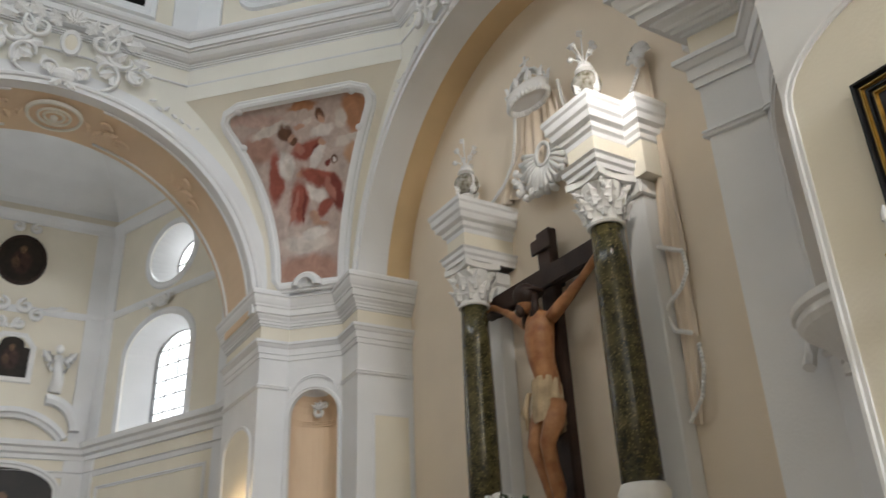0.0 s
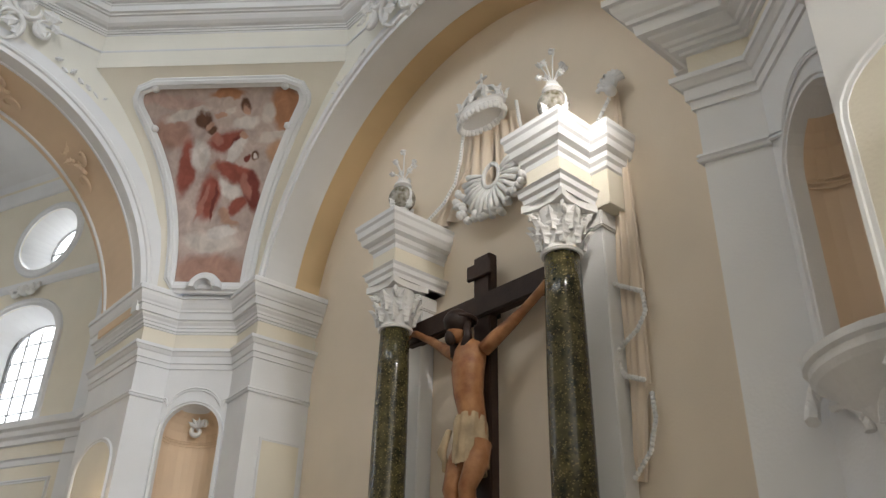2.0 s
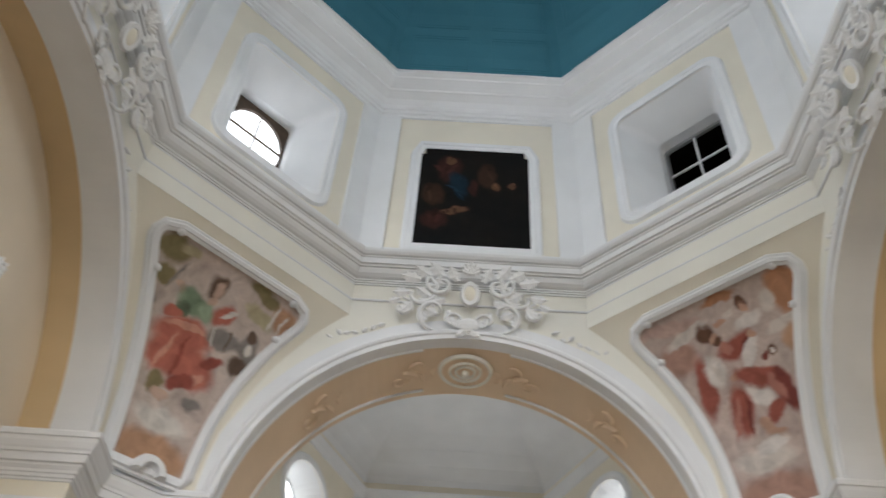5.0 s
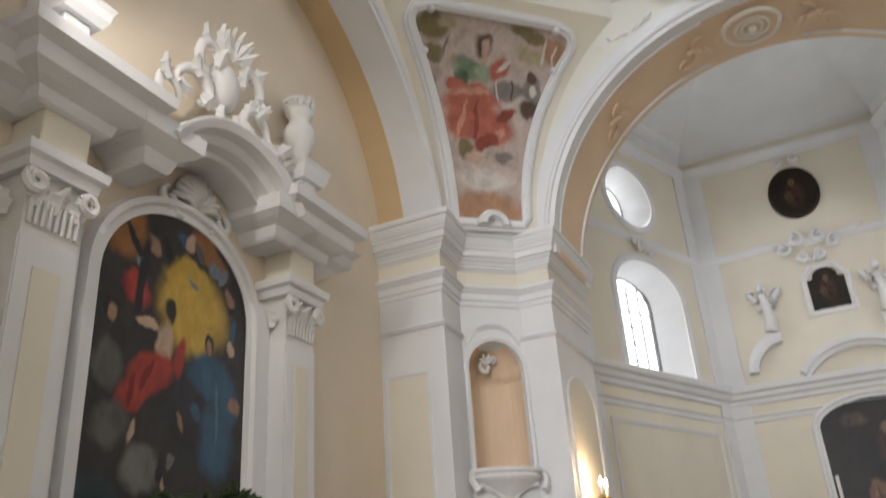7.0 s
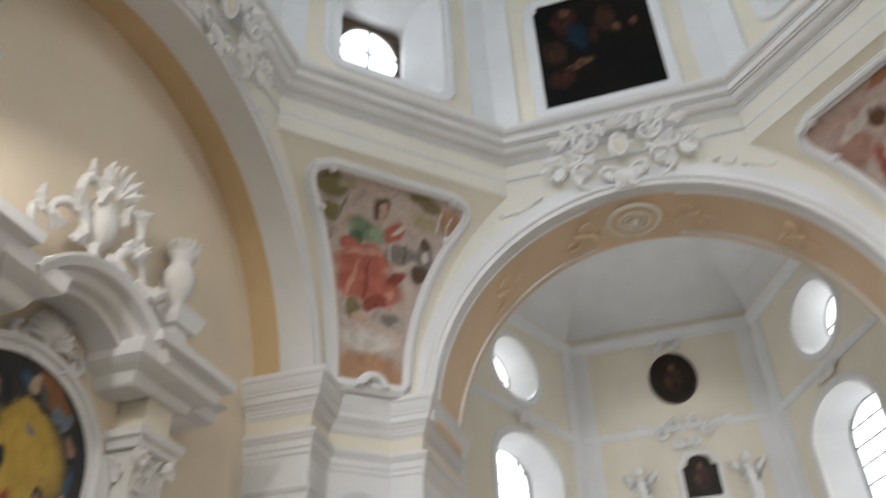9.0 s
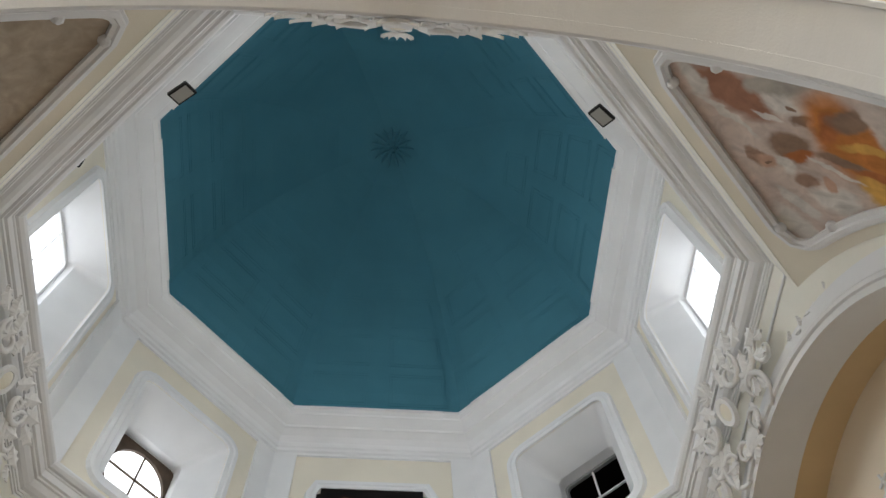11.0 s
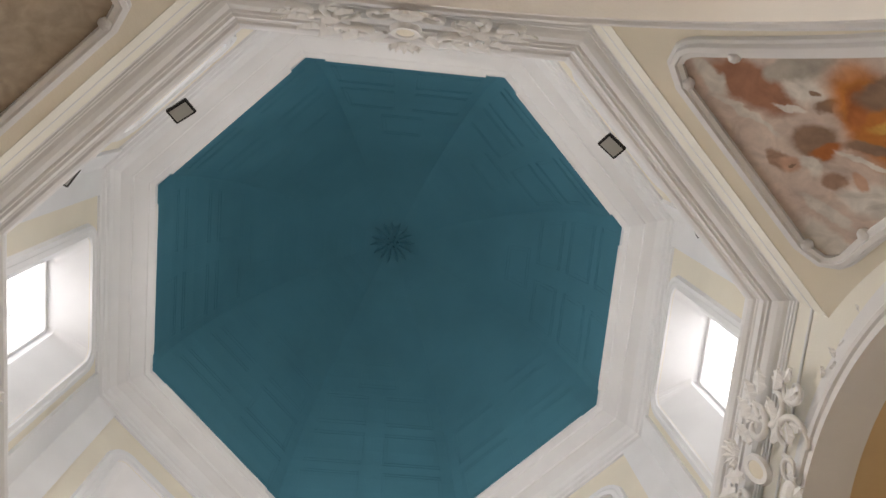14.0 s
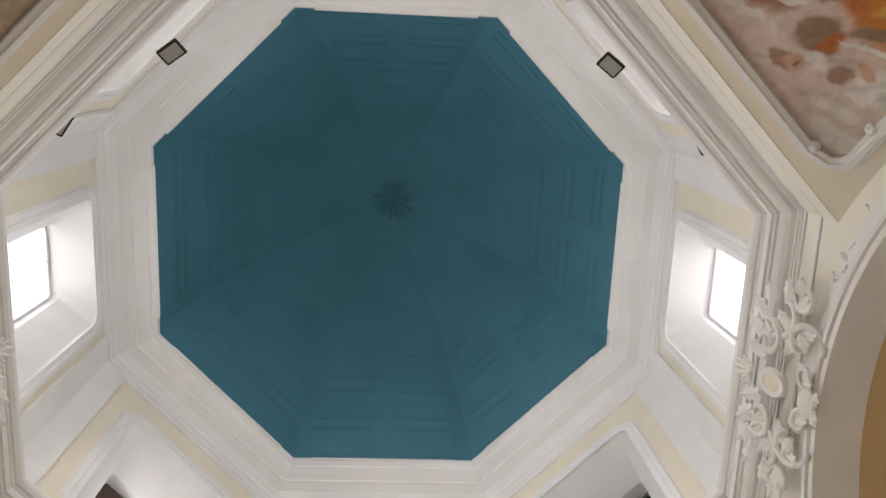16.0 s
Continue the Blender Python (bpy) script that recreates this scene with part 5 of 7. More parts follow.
def step_block(parent, name, M, half, ly0, ly1, prof, material):
    """An entablature block: the profile swept round a block that stands out from the wall."""
    bm = bmesh.new()
    sweep(bm, [(-half, ly1), (-half, ly0), (half, ly0), (half, ly1)], [(-o, z) for o, z in prof])
    zt = prof[-1][1]
    vs = [bm.verts.new((x, y, zt)) for x, y in ((-half - 0.02, ly1), (half + 0.02, ly1), (half + 0.02, ly0 - 0.02), (-half - 0.02, ly0 - 0.02))]
    bm.faces.new(vs)
    zb = prof[0][1]
    bm.faces.new([bm.verts.new((x, y, zb)) for x, y in ((-half, ly1), (half, ly1), (half, ly0), (-half, ly0))])
    bmesh.ops.transform(bm, matrix=M, verts=bm.verts)
    return part(name, bm, material, parent)


altar = thing("altar_surround", "white stucco altar surround with green marble columns and broken entablature", "altar")
COLS = (-0.98, 0.98)
for s, cx in zip((-1, 1), COLS):
    C = E @ Matrix.Translation((cx, -0.42, 0))
    part("pedestal", boxed(cx - 0.27, cx + 0.27, -0.70, 0.0, 0, 2.05, 0.02), WHITE, altar, m=E)
    bm = bmesh.new()
    lathe(bm, [(0.24, 2.05), (0.24, 2.11), (0.22, 2.12), (0.225, 2.17), (0.20, 2.21), (0.175, 2.23), (0.185, 2.27), (0.165, 2.31), (0.15, 2.34)], 28, C)
    base_bm = bm
    bm = bmesh.new()
    lathe(bm, [(0.150, 2.34), (0.150, 2.9), (0.147, 3.4), (0.139, 3.95), (0.130, 4.32)], 32, C)
    shaft = part("column", bm, MARBLE, altar, "dark green speckled marble shaft", True)
    part("column_base", base_bm, STUCCO, shaft, "white moulded column base", True)
    capital(shaft, C @ Matrix.Translation((0, 0, 4.32)), 0.135, 0.44)
    # pilaster behind the column
    for px, w in ((cx + s * 0.07, 0.12),):
        part("rear_pilaster", boxed(px - w, px + w, -0.16, 0.0, 1.9, 4.72, 0.008), WHITE, altar, m=E)
        part("rear_capital", boxed(px - w - 0.03, px + w + 0.03, -0.20, 0.0, 4.60, 4.74, 0.012), STUCCO, altar, m=E)
    # impost with cream face, architrave, and the projecting cornice
    M = E @ Matrix.Translation((cx, 0, 0))
    step_block(altar, "architrave", M, 0.17, -0.60, 0, [(0, 4.76), (0.015, 4.76), (0.02, 4.80), (0.04, 4.82), (0.045, 4.86), (0.065, 4.88), (0.0, 4.895)], WHITE)
    part("frieze_block", boxed(cx - 0.165, cx + 0.165, -0.595, 0.0, 4.76, 5.08, 0.004), CREAM, altar, m=E)
    prof = [(0, 5.12), (0.03, 5.13), (0.04, 5.17), (0.09, 5.19), (0.10, 5.23), (0.18, 5.25), (0.20, 5.30), (0.24, 5.32), (0.25, 5.38), (0.28, 5.40), (0.28, 5.44), (-0.16, 5.45)]
    prof = [(o * 0.55, 5.05 + (z - 5.12) * 1.06) for o, z in prof]
    step_block(altar, "cornice", M, 0.15, -0.58, 0, prof, WHITE)
    M2 = E @ Matrix.Translation((cx + s * 0.22, 0, 0))
    step_block(altar, "rear_cornice", M2, 0.10, -0.22, 0, [(o * 0.9, z - 0.004) for o, z in prof], WHITE)
    part("rear_frieze", boxed(cx + s * 0.22 - 0.10, cx + s * 0.22 + 0.10, -0.215, 0.0, 4.74, 5.06, 0.004), CREAM, altar, m=E)

for cx in COLS:
    C = E @ Matrix.Translation((cx, -0.42, 5.40))
    orb = thing("orb_finial", "marbled ball finial on a white foot with stucco flowers", "finial", C, "altar ball finials")
    bm = bmesh.new()
    lathe(bm, [(0.10, 0), (0.10, 0.05), (0.07, 0.07), (0.045, 0.12), (0.06, 0.17), (0.075, 0.19)], 18)
    part("foot", bm, STUCCO, orb, smooth=True)
    bm = bmesh.new()
    blob(bm, (0, 0, 0.32), 0.132, 0.132, 0.132, None, 24)
    part("ball", bm, MIRROR, orb, "glossy marbled ball", True)
    bm = bmesh.new()
    ring(bm, 0.32, [(0.131, -0.012), (0.139, -0.012), (0.139, 0.012), (0.131, 0.012)], 0, 2 * math.pi, 28)
    for k in range(4):
        leaf(bm, Matrix.Rotation(k * math.pi / 2, 4, "Z") @ Matrix.Translation((0, -0.10, 0)), 0, 0.18, 90, 0.10, 0.04, 0, 0.02)
    part("ball_mount", bm, STUCCO, orb)
    bm = bmesh.new()
    lathe(bm, [(0.05, 0.44), (0.09, 0.46), (0.08, 0.49), (0.05, 0.51), (0.055, 0.54)], 14)
    part("flower_cup", bm, STUCCO, orb)
    for k in range(9):
        a = k * 0.7
        tip = Vector((math.cos(a) * 0.11, math.sin(a) * 0.11, 0.60 + 0.10 * (k % 3)))
        bm = bmesh.new()
        tube(bm, [(0, 0, 0.53), Vector((tip.x * 0.5, tip.y * 0.5, tip.z * 0.5 + 0.29)), tip], 0.007, 5)
        for j in range(5):
            b = j * 1.257
            leaf(bm, Matrix.Translation(tip) @ Matrix.Rotation(a, 4, "Z"), 0, 0, j * 72, 0.032, 0.012, 0, -0.012)
        blob(bm, tip, 0.012, 0.012, 0.012, None, 6)
        part("flower", bm, STUCCO, orb)

# crown, canopy folds and shells in relief on the back wall
def fringe(bm, M, pts, n, r=0.03):
    """A scalloped edge along a line of points."""
    P = [Vector(p) for p in pts]
    L = [0.0]
    for a, b in zip(P, P[1:]):
        L.append(L[-1] + (b - a).length)
    n = max(3, int(L[-1] / (r * 1.65)))
    for i in range(n):
        d = L[-1] * (i + 0.5) / n
        k = max(j for j in range(len(L) - 1) if L[j] <= d)
        p = P[k].lerp(P[k + 1], (d - L[k]) / (L[k + 1] - L[k]))
        blob(bm, M @ p, r, r, r * 1.15, None, 7)


def fold(bm, M, top, bottom, depth, n=5, rows=12):
    """A hanging cloth: from the line top to the line bottom, with folds standing out."""
    (xa, za), (xb, zb) = top
    (xc, zc), (xd, zd) = bottom
    m = n * 6
    grid = []
    for j in range(rows + 1):
        f = j / rows
        row = []
        for i in range(m + 1):
            g = i / m
            x = (xa + (xb - xa) * g) * (1 - f) + (xc + (xd - xc) * g) * f
            z = (za + (zb - za) * g) * (1 - f) + (zc + (zd - zc) * g) * f
            y = -depth * (0.45 + 0.35 * math.cos(g * n * 2 * math.pi + f) * (0.4 + 0.6 * f)) * (0.6 + 0.4 * math.sin(math.pi * g))
            row.append(bm.verts.new(M @ Vector((x, y, z))))
        grid.append(row)
    for a, b in zip(grid, grid[1:]):
        for i in range(m):
            bm.faces.new((a[i], a[i + 1], b[i + 1], b[i]))


canopy = thing("stucco_canopy", "stucco crown and draped canopy with scalloped white edges on the wall", "relief")
bm = bmesh.new()
CR = E @ Matrix.Translation((-0.10, -0.19, 6.34))
CR = CR @ Matrix.Diagonal((1.02, 0.52, 0.74, 1))
lathe(bm, [(0.26, 0), (0.28, 0.03), (0.26, 0.06), (0.27, 0.10), (0.29, 0.12), (0.24, 0.13)], 24, CR)
for k in range(10):
    a = 2 * math.pi * k / 10
    F = CR @ Matrix.Rotation(a, 4, "Z") @ Matrix.Translation((0, -0.27, 0))
    leaf(bm, F, 0, 0.12, 90, 0.17, 0.05, 0, 0.03)
    tube(bm, [CR @ Vector((math.sin(a) * 0.26 * math.cos(t), math.cos(a) * 0.26 * math.cos(t), 0.14 + 0.30 * math.sin(t))) for t in (0, 0.4, 0.8, 1.2, 1.55)], 0.018, 5)
blob(bm, CR @ Vector((0, 0, 0.48)), 0.05, 0.05, 0.05)
tube(bm, [CR @ Vector((0, 0, 0.5)), CR @ Vector((0, 0, 0.72))], 0.014, 5)
tube(bm, [CR @ Vector((-0.07, 0, 0.63)), CR @ Vector((0.07, 0, 0.63))], 0.014, 5)
fringe(bm, CR, [(0.27 * math.cos(a * 0.3), 0.27 * math.sin(a * 0.3), -0.03) for a in range(22)], 24, 0.032)
part("crown", bm, STUCCO, canopy, "white stucco crown with a cross")
SW = [(-0.36, 6.34), (-0.40, 6.05), (-0.47, 5.82), (-0.64, 5.66), (-0.86, 5.57), (-1.04, 5.54)]
for s in (-1, 1):
    bm = bmesh.new()
    fold(bm, E, ((s * 0.0 - 0.08, 6.34), (s * 0.35 - 0.08, 6.34)), ((s * 0.03 - 0.06, 5.46), (s * 0.50 - 0.06, 5.62)), 0.13, 3)
    fold(bm, E, ((s * 0.30 - 0.06, 5.98), (s * 0.42 - 0.06, 5.94)), ((s * 0.55, 5.46), (s * 1.0, 5.50)), 0.14, 3)
    part("cloth", bm, ROSY, canopy, "rose cream stucco cloth", True)
    bm = bmesh.new()
    fringe(bm, E, [(s * abs(x) - 0.06, -0.13, z) for x, z in SW], 34, 0.019)
    part("cloth_edge", bm, STUCCO, canopy, "scalloped white stucco edge")
# cloud with rays: a fan of flat rays round an oval, puffs of cloud round its foot
G = E @ Matrix.Translation((-0.03, -0.12, 5.66)) @ Matrix.Diagonal((1, 0.35, 1, 1))
for k in range(19):
    a = radians(-112 + 224 * k / 18)
    l = 0.40 + 0.04 * (k % 2) - 0.06 * abs(math.sin(a))
    bm = bmesh.new()
    tube(bm, [G @ Vector((0.09 * math.sin(a), -0.03, -0.11 * math.cos(a))), G @ Vector((l * 0.6 * math.sin(a), -0.08, -l * 0.6 * math.cos(a))), G @ Vector((l * math.sin(a), -0.02, -l * math.cos(a)))], 0.024, 6, lambda f: 0.45 + f * 0.95)
    part("ray", bm, STUCCO, canopy, "", True)
bm = bmesh.new()
tube(bm, [G @ Vector((0.10 * math.sin(k * 0.3), -0.06, 0.12 * math.cos(k * 0.3))) for k in range(22)], 0.022, 6)
part("ray_oval", bm, STUCCO, canopy, "oval stucco ring among the rays", True)
rng = random.Random(8)
for k in range(16):
    a = -1.5 + 3.0 * k / 15
    d = rng.uniform(0.40, 0.47)
    bm = bmesh.new()
    for j in range(3):
        blob(bm, G @ Vector((d * math.sin(a) + rng.uniform(-0.03, 0.03), -0.06 - 0.03 * j, -d * math.cos(a) * 0.95 + rng.uniform(-0.03, 0.03))), rng.uniform(0.03, 0.055), 0.035, rng.uniform(0.025, 0.045), None, 8)
    part("cloud_puff", bm, STUCCO, canopy, "", True)
for s in (-1, 1):
    bm = bmesh.new()
    sh = E @ Matrix.Translation((s * 1.33, -0.08, 5.86))
    for k in range(9):
        a = radians(20 + 140 * k / 8)
        tube(bm, [sh @ Vector((0, 0, 0)), sh @ Vector((0.08 * math.cos(a), -0.05, 0.10 * math.sin(a))), sh @ Vector((0.14 * math.cos(a), -0.02, 0.17 * math.sin(a)))], 0.024, 6)
    blob(bm, sh @ Vector((0, -0.03, -0.02)), 0.06, 0.05, 0.05)
    part("shell", bm, STUCCO, canopy, "white stucco shell", True)
    bm = bmesh.new()
    fold(bm, E, ((s * 1.30, 5.86), (s * 1.36, 5.86)), ((s * 1.16, 4.15), (s * 1.40, 4.02)), 0.09, 3)
    fold(bm, E, ((s * 1.18, 4.14), (s * 1.38, 4.05)), ((s * 1.18, 3.45), (s * 1.36, 3.36)), 0.07, 3)
    fold(bm, E, ((s * 1.20, 3.44), (s * 1.34, 3.38)), ((s * 1.16, 2.75), (s * 1.26, 2.72)), 0.08, 2)
    part("hanging_cloth", bm, ROSY, canopy, "rose cream stucco cloth hanging from the shell", True)
    for line, n in ((((1.15, 4.16), (1.41, 4.01)), 8), (((1.41, 4.0), (1.42, 3.85), (1.34, 3.74), (1.20, 3.66), (1.15, 3.60)), 12), (((1.16, 3.56), (1.20, 3.44), (1.36, 3.37)), 8), (((1.40, 3.28), (1.41, 3.1), (1.35, 2.9), (1.20, 2.74)), 14), (((1.30, 5.8), (1.10, 5.55), (0.95, 5.45)), 8)):
        bm = bmesh.new()
        fringe(bm, E, [(s * x, -0.09, z) for x, z in line], n * 2, 0.018)
        part("cloth_edge", bm, STUCCO, canopy, "scalloped white stucco edge")

# the cross and its carved figure
XC = -0.10
crucifix = thing("cross", "large dark wooden cross hung on the wall", "cross")
part("upright", boxed(XC - 0.10, XC + 0.10, -0.20, -0.10, 2.05, 4.84, 0.012), WOODDARK, crucifix, m=E)
part("crossbeam", boxed(XC - 0.96, XC + 0.96, -0.235, -0.13, 4.25, 4.45, 0.012), WOODDARK, crucifix, m=E)
part("title_board", boxed(XC - 0.15, XC + 0.15, -0.235, -0.20, 4.62, 4.76, 0.008), WOODDARK, crucifix, m=E)
part("wall_hook", boxed(XC - 0.03, XC + 0.03, -0.11, 0.01, 4.3, 4.4), BLACK, crucifix, m=E)

bm = bmesh.new()
B = E @ Matrix.Translation((XC, -0.30, 0))


def limb(pts, r, tp=None, n=10):
    tube(bm, [B @ Vector(p) for p in pts], r, n, tp)


limb([(0.02, 0.02, 3.20), (0.03, -0.02, 3.36), (0.01, -0.05, 3.55), (0.0, -0.05, 3.74), (0.0, -0.02, 3.90), (0.0, 0.0, 3.97)], 0.112, lambda f: 0.86 + 0.34 * math.sin(f * 2.6) * (1 if f < 0.85 else 0.55) - 0.18 * math.exp(-((f - 0.30) / 0.14) ** 2), 14)
for s in (-1, 1):
    limb([(s * 0.13, 0.0, 3.90), (s * 0.24, 0.02, 3.97), (s * 0.40, 0.05, 4.07), (s * 0.52, 0.07, 4.15), (s * 0.68, 0.09, 4.26), (s * 0.80, 0.09, 4.33), (s * 0.88, 0.08, 4.36)], 0.052, lambda f: 1.15 - 0.55 * f + 0.14 * math.sin(f * 9), 9)
    blob(bm, B @ Vector((s * 0.90, 0.06, 4.37)), 0.05, 0.03, 0.06, E.to_3x3().to_4x4(), 8)
    limb([(s * 0.085, 0.0, 3.16), (s * 0.10, -0.05, 3.0), (s * 0.085, -0.13, 2.82), (s * 0.06, -0.09, 2.66), (s * 0.045, -0.03, 2.46), (s * 0.03, -0.02, 2.33)], 0.085, lambda f: 1.1 - 0.55 * f + 0.10 * math.sin(f * 10), 10)
    limb([(s * 0.03, -0.02, 2.35), (s * 0.025, -0.08, 2.27), (s * 0.02, -0.12, 2.20)], 0.042, lambda f: 1.1 - 0.4 * f, 8)
limb([(0.0, -0.02, 3.95), (-0.04, -0.05, 4.03)], 0.06)
blob(bm, B @ Vector((-0.08, -0.09, 4.12)), 0.085, 0.10, 0.125, E.to_3x3().to_4x4(), 12)
figure_flesh = len(bm.faces)
# hair, then the loincloth
blob(bm, B @ Vector((-0.075, -0.095, 4.17)), 0.115, 0.125, 0.115, E.to_3x3().to_4x4(), 12)
limb([(-0.12, -0.06, 4.12), (-0.15, -0.06, 4.00), (-0.14, -0.06, 3.90)], 0.04)
tube(bm, [B @ Vector((-0.08 + 0.125 * math.cos(k * 0.5), -0.06 + 0.125 * math.sin(k * 0.5), 4.20)) for k in range(14)], 0.022, 6)
blob(bm, B @ Vector((-0.10, -0.15, 4.03)), 0.05, 0.05, 0.07, E.to_3x3().to_4x4(), 8)
limb([(0.02, -0.08, 4.14), (0.04, -0.09, 4.02), (0.02, -0.11, 3.92)], 0.035)
figure_hair = len(bm.faces)
cl = []
for j in range(9):
    f = j / 8
    row = []
    for i in range(40):
        a = 2 * math.pi * i / 40
        rr = 0.128 + 0.010 * f + 0.016 * math.sin(a * 9 + f * 4) + 0.01 * math.sin(a * 17)
        row.append(bm.verts.new(B @ Vector((0.01 + rr * math.cos(a), -0.03 + rr * 0.85 * math.sin(a), 3.34 - 0.38 * f + 0.05 * math.cos(a + 1)))))
    cl.append(row)
for a, b in zip(cl, cl[1:]):
    for i in range(40):
        bm.faces.new((a[i], a[(i + 1) % 40], b[(i + 1) % 40], b[i]))
for k in range(5):
    tube(bm, [B @ Vector((-0.17, -0.08, 3.30)), B @ Vector((-0.21 - 0.012 * k, -0.10, 3.14)), B @ Vector((-0.19 + 0.01 * k, -0.10 + 0.02 * k, 2.98 - 0.02 * k))], 0.025, 6)
me = finish("carved_figure", bm, FLESH, True)
me.materials.append(WOODDARK)
me.materials.append(CLOTH)
for i, p in enumerate(me.polygons):
    p.material_index = 0 if i < figure_flesh else (1 if i < figure_hair else 2)
tagged(new("carved_figure", me), "painted wooden statue fixed on the dark cross", "statue")

# plants on the altar
def leafy(name, label, M, spread, height, leaves, pot_r=0.10, pot_h=0.17, flowers=0, seed=1, leaf_l=0.12):
    ob = thing(name, label, "plant", M)
    bm = bmesh.new()
    lathe(bm, [(pot_r * 0.72, 0), (pot_r * 0.9, pot_h * 0.8), (pot_r, pot_h * 0.82), (pot_r * 1.02, pot_h), (pot_r * 0.9, pot_h), (pot_r * 0.85, pot_h * 0.88)], 20)
    part("pot", bm, TERRA, ob, "pale patterned flower pot")
    r = random.Random(seed)
    bm, bs = bmesh.new(), bmesh.new()
    for k in range(leaves):
        a, e = r.uniform(0, 6.283), r.uniform(0.35, 1.0)
        d = spread * math.sqrt(r.random())
        tip = Vector((math.cos(a) * d, math.sin(a) * d, pot_h + height * e))
        tube(bs, [(0, 0, pot_h * 0.9), (tip.x * 0.4, tip.y * 0.4, pot_h + height * e * 0.6), tip], 0.005, 4)
        R = Matrix.Translation(tip) @ Matrix.Rotation(a + r.uniform(-0.8, 0.8), 4, "Z") @ Matrix.Rotation(r.uniform(-0.6, 0.5), 4, "X")
        leaf(bm, R, 0, 0, r.uniform(-60, 60), leaf_l * r.uniform(0.7, 1.2), leaf_l * 0.27, 0, 0.03)
        if k < flowers:
            bf = bmesh.new()
            for j in range(6):
                leaf(bf, R @ Matrix.Translation((0, -0.03, 0.03)), 0, 0, j * 60, 0.05, 0.016, 0, -0.02)
            part("flower", bf, STUCCO, ob, "small pale flower")
    tagged(part("stem_cluster", bs, GREEN, ob), kind="stuff")
    tagged(part("foliage", bm, GREEN, ob), kind="stuff")
    return ob


mensa = tagged(part("altar_table", boxed(-1.25, 1.25, -1.1, -0.72, 0, 1.95, 0.02), WHITE, None, "", False, E), "plain white stone side altar table", "altar table")
leafy("flower_vase", "leafy green plant with pale flowers on the altar", E @ Matrix.Translation((0.0, -0.88, 1.95)), 0.16, 0.24, 40, 0.08, 0.14, 12, 3, 0.09)

# ---- west chapel: altar with the arched painting ----
W = face_in(-BACK, -0.28, 0, 90)      # local x to the north, -y into the crossing
altar2 = thing("altar_surround", "white stucco altar surround with pilasters and a curved broken pediment", "altar")
RG = arched(-0.81, 0.64, 2.00, 4.30, 0.62, 20)
pic2 = thing("altar_painting", "large arched oil painting in reds, blue and gold over the altar", "painting")
FORMS = [(0.60, 0.71, 0.27, 0.16, 0, 2), (0.55, 0.82, 0.18, 0.06, 0, 2), (0.12, 0.90, 0.15, 0.11, 0, 3), (0.70, 0.93, 0.16, 0.05, -20, 3)]
# wreath of small clouds and blue scraps along the arched top
WREATH = []
rng = random.Random(4)
for k in range(12):
    a = radians(150 - 165 * k / 11)
    WREATH.append((0.56 + 0.35 * math.cos(a) + rng.uniform(-0.035, 0.035), 0.70 + 0.225 * math.sin(a) + rng.uniform(-0.015, 0.015), rng.uniform(0.035, 0.06), rng.uniform(0.02, 0.035), rng.uniform(-50, 50), (4, 5, 0, 9, 6, 10, 4)[k % 7]))
FORMS2 = [(0.58, 0.795, 0.045, 0.010, -20, 4), (0.22, 0.72, 0.10, 0.06, -15, 7), (0.25, 0.745, 0.032, 0.17, -7, 0), (0.20, 0.855, 0.14, 0.018, -38, 0), (0.09, 0.625, 0.05, 0.045, 0, 0), (0.095, 0.615, 0.026, 0.032, 0, 5), 
          (0.44, 0.675, 0.045, 0.045, 0, 0), (0.425, 0.57, 0.065, 0.075, 8, 6), (0.31, 0.625, 0.08, 0.016, -10, 6), (0.53, 0.55, 0.04, 0.075, -12, 7), (0.36, 0.495, 0.16, 0.06, 8, 7), (0.29, 0.43, 0.15, 0.055, 18, 7), (0.33, 0.47, 0.02, 0.07, -35, 13), (0.24, 0.43, 0.018, 0.06, -25, 13), (0.26, 0.31, 0.022, 0.05, -20, 6),
          (0.74, 0.52, 0.17, 0.075, -4, 9), (0.86, 0.45, 0.11, 0.11, 0, 9), (0.80, 0.33, 0.13, 0.14, 0, 9), (0.73, 0.615, 0.036, 0.042, 0, 0), (0.73, 0.605, 0.022, 0.028, 0, 5), (0.80, 0.42, 0.014, 0.12, 8, 14), (0.92, 0.45, 0.055, 0.035, 0, 5)]
LOW = [(0.60, 0.43, 0.14, 0.085, 0, 8), (0.10, 0.47, 0.10, 0.07, 0, 10), (0.14, 0.32, 0.11, 0.07, 10, 10), (0.33, 0.21, 0.12, 0.08, 0, 15), (0.10, 0.11, 0.16, 0.09, 0, 11)]
for k in range(5):
    LOW.append((rng.uniform(0.44, 0.74), rng.uniform(0.16, 0.42), rng.uniform(0.012, 0.028), rng.uniform(0.02, 0.05), rng.uniform(-60, 60), (5, 6, 15, 9, 0)[k % 5]))
